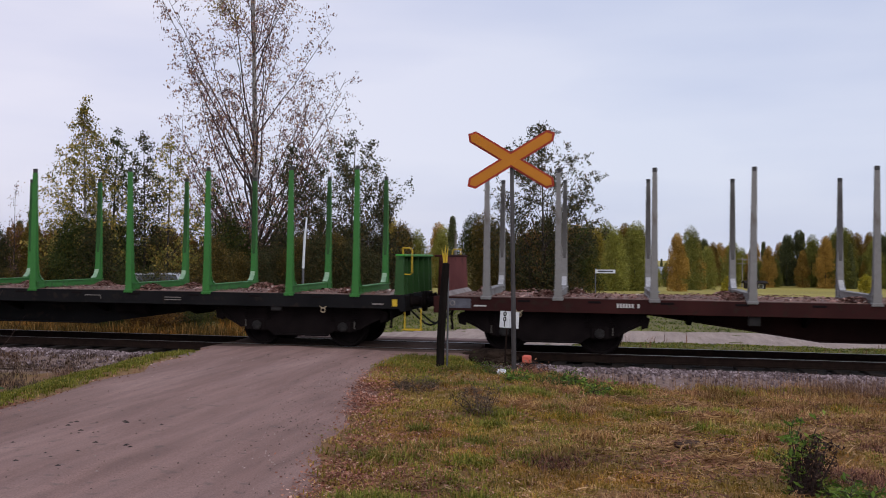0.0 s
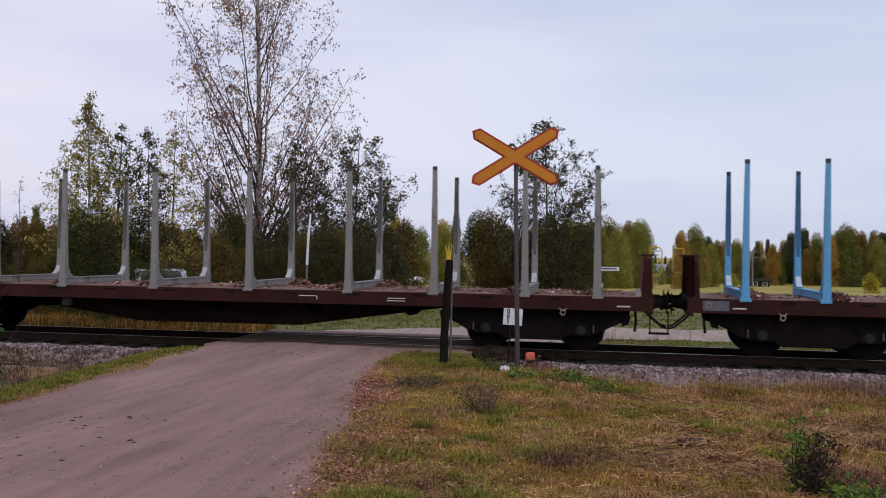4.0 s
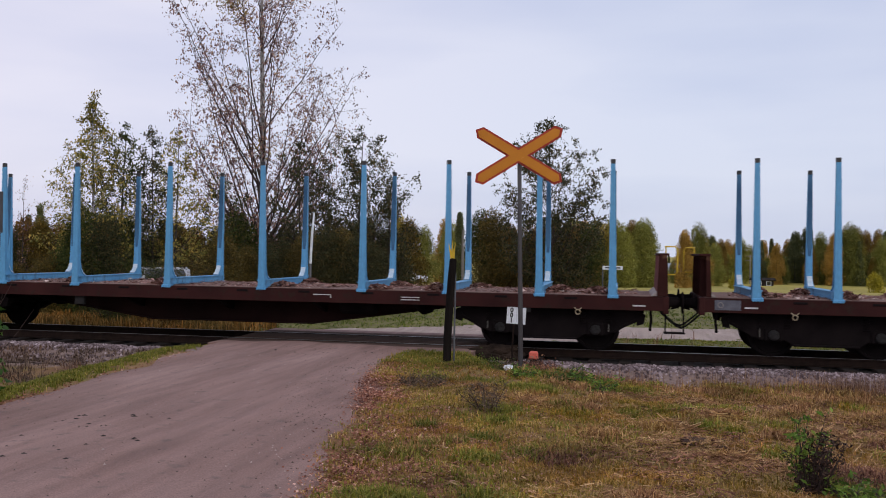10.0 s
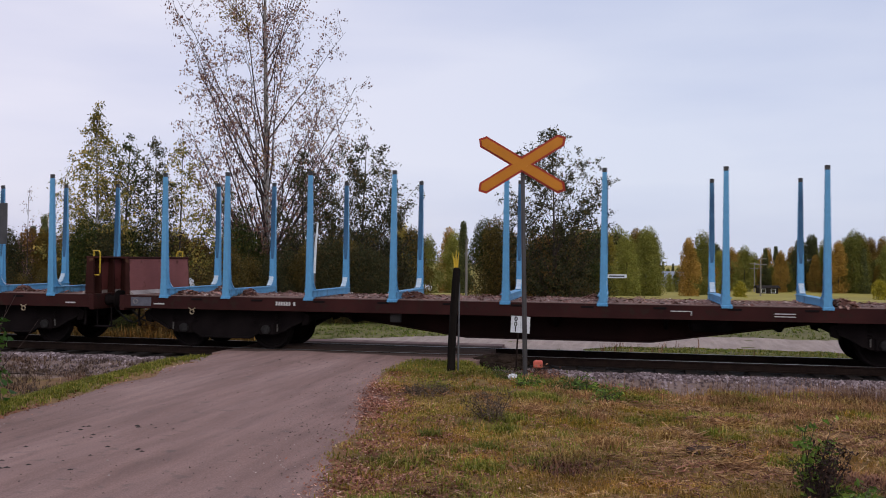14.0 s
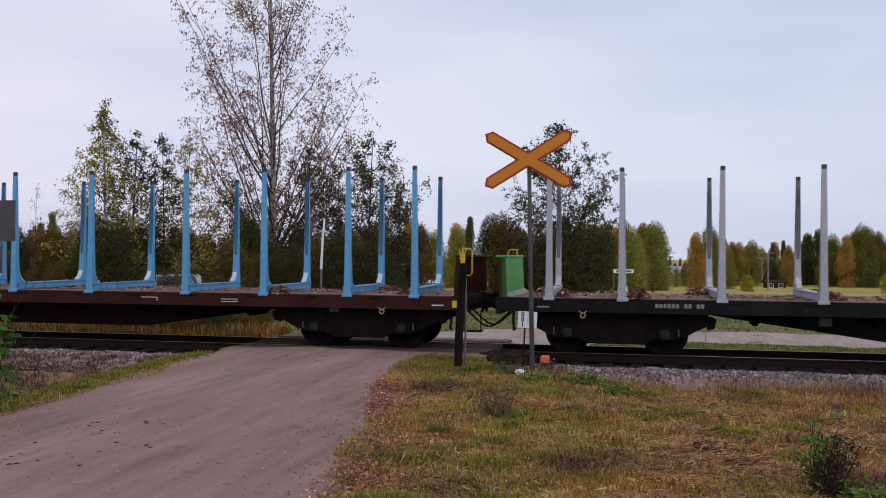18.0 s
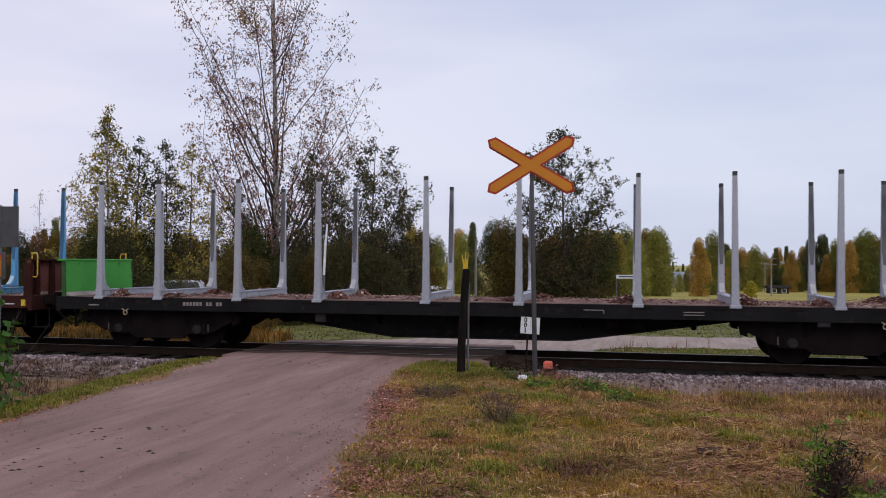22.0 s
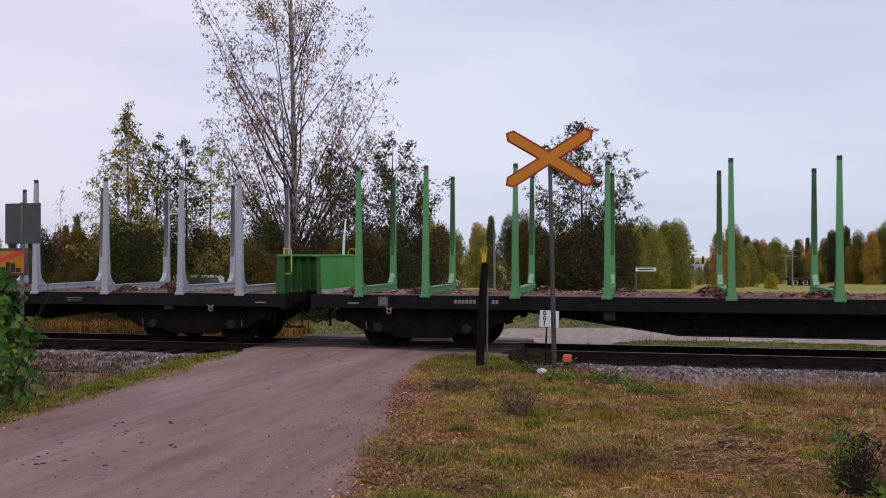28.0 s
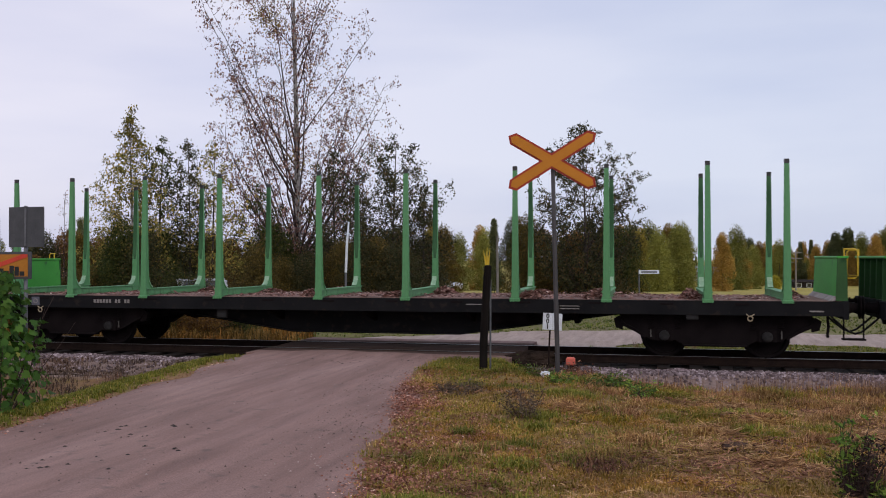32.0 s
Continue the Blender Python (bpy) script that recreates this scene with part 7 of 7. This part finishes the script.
def lobed_leaves(name, places, out, size, seed, leaf):
    """Broad leaves with pointed lobes, folded along the midrib, that face outwards and up."""
    r = np.random.RandomState(seed)
    n = len(places)
    normal = out + np.array((0, 0, 0.7)) + r.normal(0, 0.45, (n, 3))
    normal /= np.linalg.norm(normal, axis=1)[:, None]
    along = np.cross(normal, r.normal(0, 1, (n, 3))) + np.array((0, 0, -0.6))
    along -= normal * np.sum(along * normal, axis=1)[:, None]
    along /= np.linalg.norm(along, axis=1)[:, None]
    across = np.cross(normal, along)
    s = (size * r.uniform(0.55, 1.25, n))[:, None]
    fold = r.uniform(0.1, 0.45, n)[:, None]
    pts = [places + (along * u + across * v + normal * (fold * abs(v) - 0.18 * u * u)) * s for u, v in LOBES]
    return quads(name, np.stack(pts, 1), leaf, len(LOBES))


def broad_bush():
    """Dense bush of large fresh leaves on thin stems."""
    t = new("raspberry_bush")
    tagged(t, "large leafy green bush beside the road", "bush")
    w = Wood(61)
    for i in range(16):
        a = w.r.uniform(0, 6.28)
        w.grow(Vector((0.2 * math.cos(a), 0.2 * math.sin(a), -0.15)), Vector((math.cos(a) * 0.4, math.sin(a) * 0.4, 1.0)), w.r.uniform(1.3, 2.0), 0.012, 1, 0.02, 0, 0.14)
    under("stem", mesh_of("stem", w.verts, w.faces, M["twig"]), t)
    r = np.random.RandomState(61)
    n = 1150
    z = r.uniform(0.02, 1, n) ** 0.8
    a, q = r.uniform(0, 6.283, n), np.sqrt(r.uniform(0.1, 1, n))
    bulge = np.array([1 + 0.4 * noise.noise((math.cos(t_) * 1.5, math.sin(t_) * 1.5, h * 3.0)) for t_, h in zip(a, z)])
    wide = 0.80 * (1 - 0.55 * z ** 2.5) * bulge
    out = np.stack([np.cos(a), np.sin(a), np.zeros(n)], 1)
    places = out * (q * wide)[:, None] + np.stack([np.zeros(n), np.zeros(n), 0.05 + z * 2.0], 1)
    under("foliage", lobed_leaves("foliage", places, out, 0.078, 61, M["big_leaf"]), t)
    return t


bx, by = 14.1 * math.sin(radians(-40.5)), 14.1 * math.cos(radians(-40.5))
broad_bush().matrix_basis = pose(bx, by, height(bx, by))
leafy_shrub("weed_bush", "dark leafy weed clump in the verge grass", 62, 0.78, 0.30, 11, M["nettle_leaf"], 0.036, 1).matrix_basis = pose(1.50, 8.4, height(1.50, 8.4))
leafy_shrub("weed_bush", "low dark weed clump in the verge grass", 63, 0.26, 0.5, 14, M["nettle_leaf"], 0.036, 1).matrix_basis = pose(1.85, 8.1, height(1.85, 8.1))
leafy_shrub("weed_bush", "withered brown weed clump in the verge grass", 64, 0.47, 0.62, 14, M["dry_weed"], 0.022, 1, bark="dry_weed").matrix_basis = pose(-1.78, 11.64, height(-1.78, 11.64))
leafy_shrub("weed_bush", "low withered weed clump on the verge", 65, 0.35, 0.8, 18, M["dry_weed"], 0.024, 1, bark="dry_weed").matrix_basis = pose(-3.11, 13.58, height(-3.11, 13.58))
leafy_shrub("weed_bush", "brown withered stalks under the weed clump", 68, 0.6, 0.28, 26, M["dark_weed"], 0.024, 1).matrix_basis = pose(1.55, 8.3, height(1.55, 8.3))
leafy_shrub("nettle_clump", "green nettles in the grass beside the ballast", 66, 0.33, 1.0, 20, M["nettle_leaf"], 0.042, 1).matrix_basis = pose(-0.55, 14.9, height(-0.55, 14.9))
leafy_shrub("nettle_clump", "low green nettles beside the sign post", 67, 0.30, 0.8, 16, M["weed_leaf"], 0.038, 2).matrix_basis = pose(-1.05, 15.1, height(-1.05, 15.1))
leafy_shrub("nettle_clump", "fresh green nettles in front of the sign post", 75, 0.28, 0.5, 14, M["nettle_leaf"], 0.036, 1).matrix_basis = pose(-1.66, 14.91, height(-1.66, 14.91))
leafy_shrub("weed_bush", "brown and green weeds beside the white bag", 76, 0.30, 0.8, 16, M["weed_leaf"], 0.03, 2, bark="dry_weed").matrix_basis = pose(-2.45, 16.75, height(-2.45, 16.75))
leafy_shrub("weed_bush", "withered weeds at the foot of the ballast", 77, 0.28, 0.7, 16, M["dry_weed"], 0.028, 2, bark="dry_weed").matrix_basis = pose(-1.95, 16.7, height(-1.95, 16.7))
leafy_shrub("weed_bush", "dark withered weeds around the sign post", 69, 0.30, 0.6, 16, M["brown_weed"], 0.03, 2).matrix_basis = pose(-1.55, 16.2, height(-1.55, 16.2))
for i, (b, d, m, label, tall) in enumerate(((-29.7, 33.0, "leaf_mid", "green shrub in front of the parked car", 1.9), (-28.6, 33.4, "leaf_mid", "thin green shrub in front of the parked car", 1.75), (-27.6, 33.4, "leaf_olive", "olive shrub in front of the parked car", 1.9), (-29.3, 29.0, "leaf_rust", "yellow and orange shrub behind the track", 1.1), (-28.4, 28.2, "leaf_rust", "rusty shrub behind the track", 0.9), (-26.4, 29.0, "leaf_mid", "green shrub behind the track", 1.0), (-31.5, 29.5, "leaf_mid", "green shrub behind the track", 1.1), (-24.0, 30.0, "leaf_yellow", "yellow shrub behind the track", 0.8))):
    x, y, z = spot(b, d)
    leafy_shrub("low_shrub", label, 70 + i, tall, 1.3, 22, M[m], 0.036, 7).matrix_basis = pose(x, y, z)
M["bright_yellow"] = island_leaf("bright_yellow_leaves", [(0.0, (0.22, 0.20, 0.02)), (1.0, (0.55, 0.45, 0.05))])
stand(tree_kind("garden_bush", "round bright yellow bush in the field", "bush", 81, 1.9, 2.2, 0.0, 20, 2600, 0.09, M["bright_yellow"], M["trunk"]), 6.1, 120.0)
stand(tree_kind("garden_bush", "bright yellow bush at the field's edge", "bush", 82, 2.4, 3.0, 0.0, 20, 3200, 0.10, M["bright_yellow"], M["trunk"]), 13.6, 125.0)


# ---- everything that moves ----
def train_place(t):
    """Where wagon 0 has its middle at t seconds: a smooth curve through the whole seconds."""
    i = min(int(t), 31)
    u = t - i
    p = [TRAIN[max(0, min(32, i + k))] for k in (-1, 0, 1, 2)]
    if i == 0:
        p[0] = 2 * p[1] - p[2]
    if i == 31:
        p[3] = 2 * p[2] - p[1]
    m0, m1 = (p[2] - p[0]) / 2, (p[3] - p[1]) / 2
    return (2 * u ** 3 - 3 * u ** 2 + 1) * p[1] + (u ** 3 - 2 * u ** 2 + u) * m0 + (3 * u ** 2 - 2 * u ** 3) * p[2] + (u ** 3 - u ** 2) * m1


def motions():
    for n, w in wagons:
        walk(w, [(float(t), pose(TRAIN[t] + n * TRAIN_PITCH + slack(n, t), TRACK_Y, 0)) for t in range(33)])
    times = [min(32.0, k * 0.15) for k in range(215)]
    for w, ax in wheelsets:
        walk(w, [(t, pose(ax, 0, WHEEL_R, 0, math.degrees(train_place(t) / WHEEL_R), 0)) for t in times])


motions()
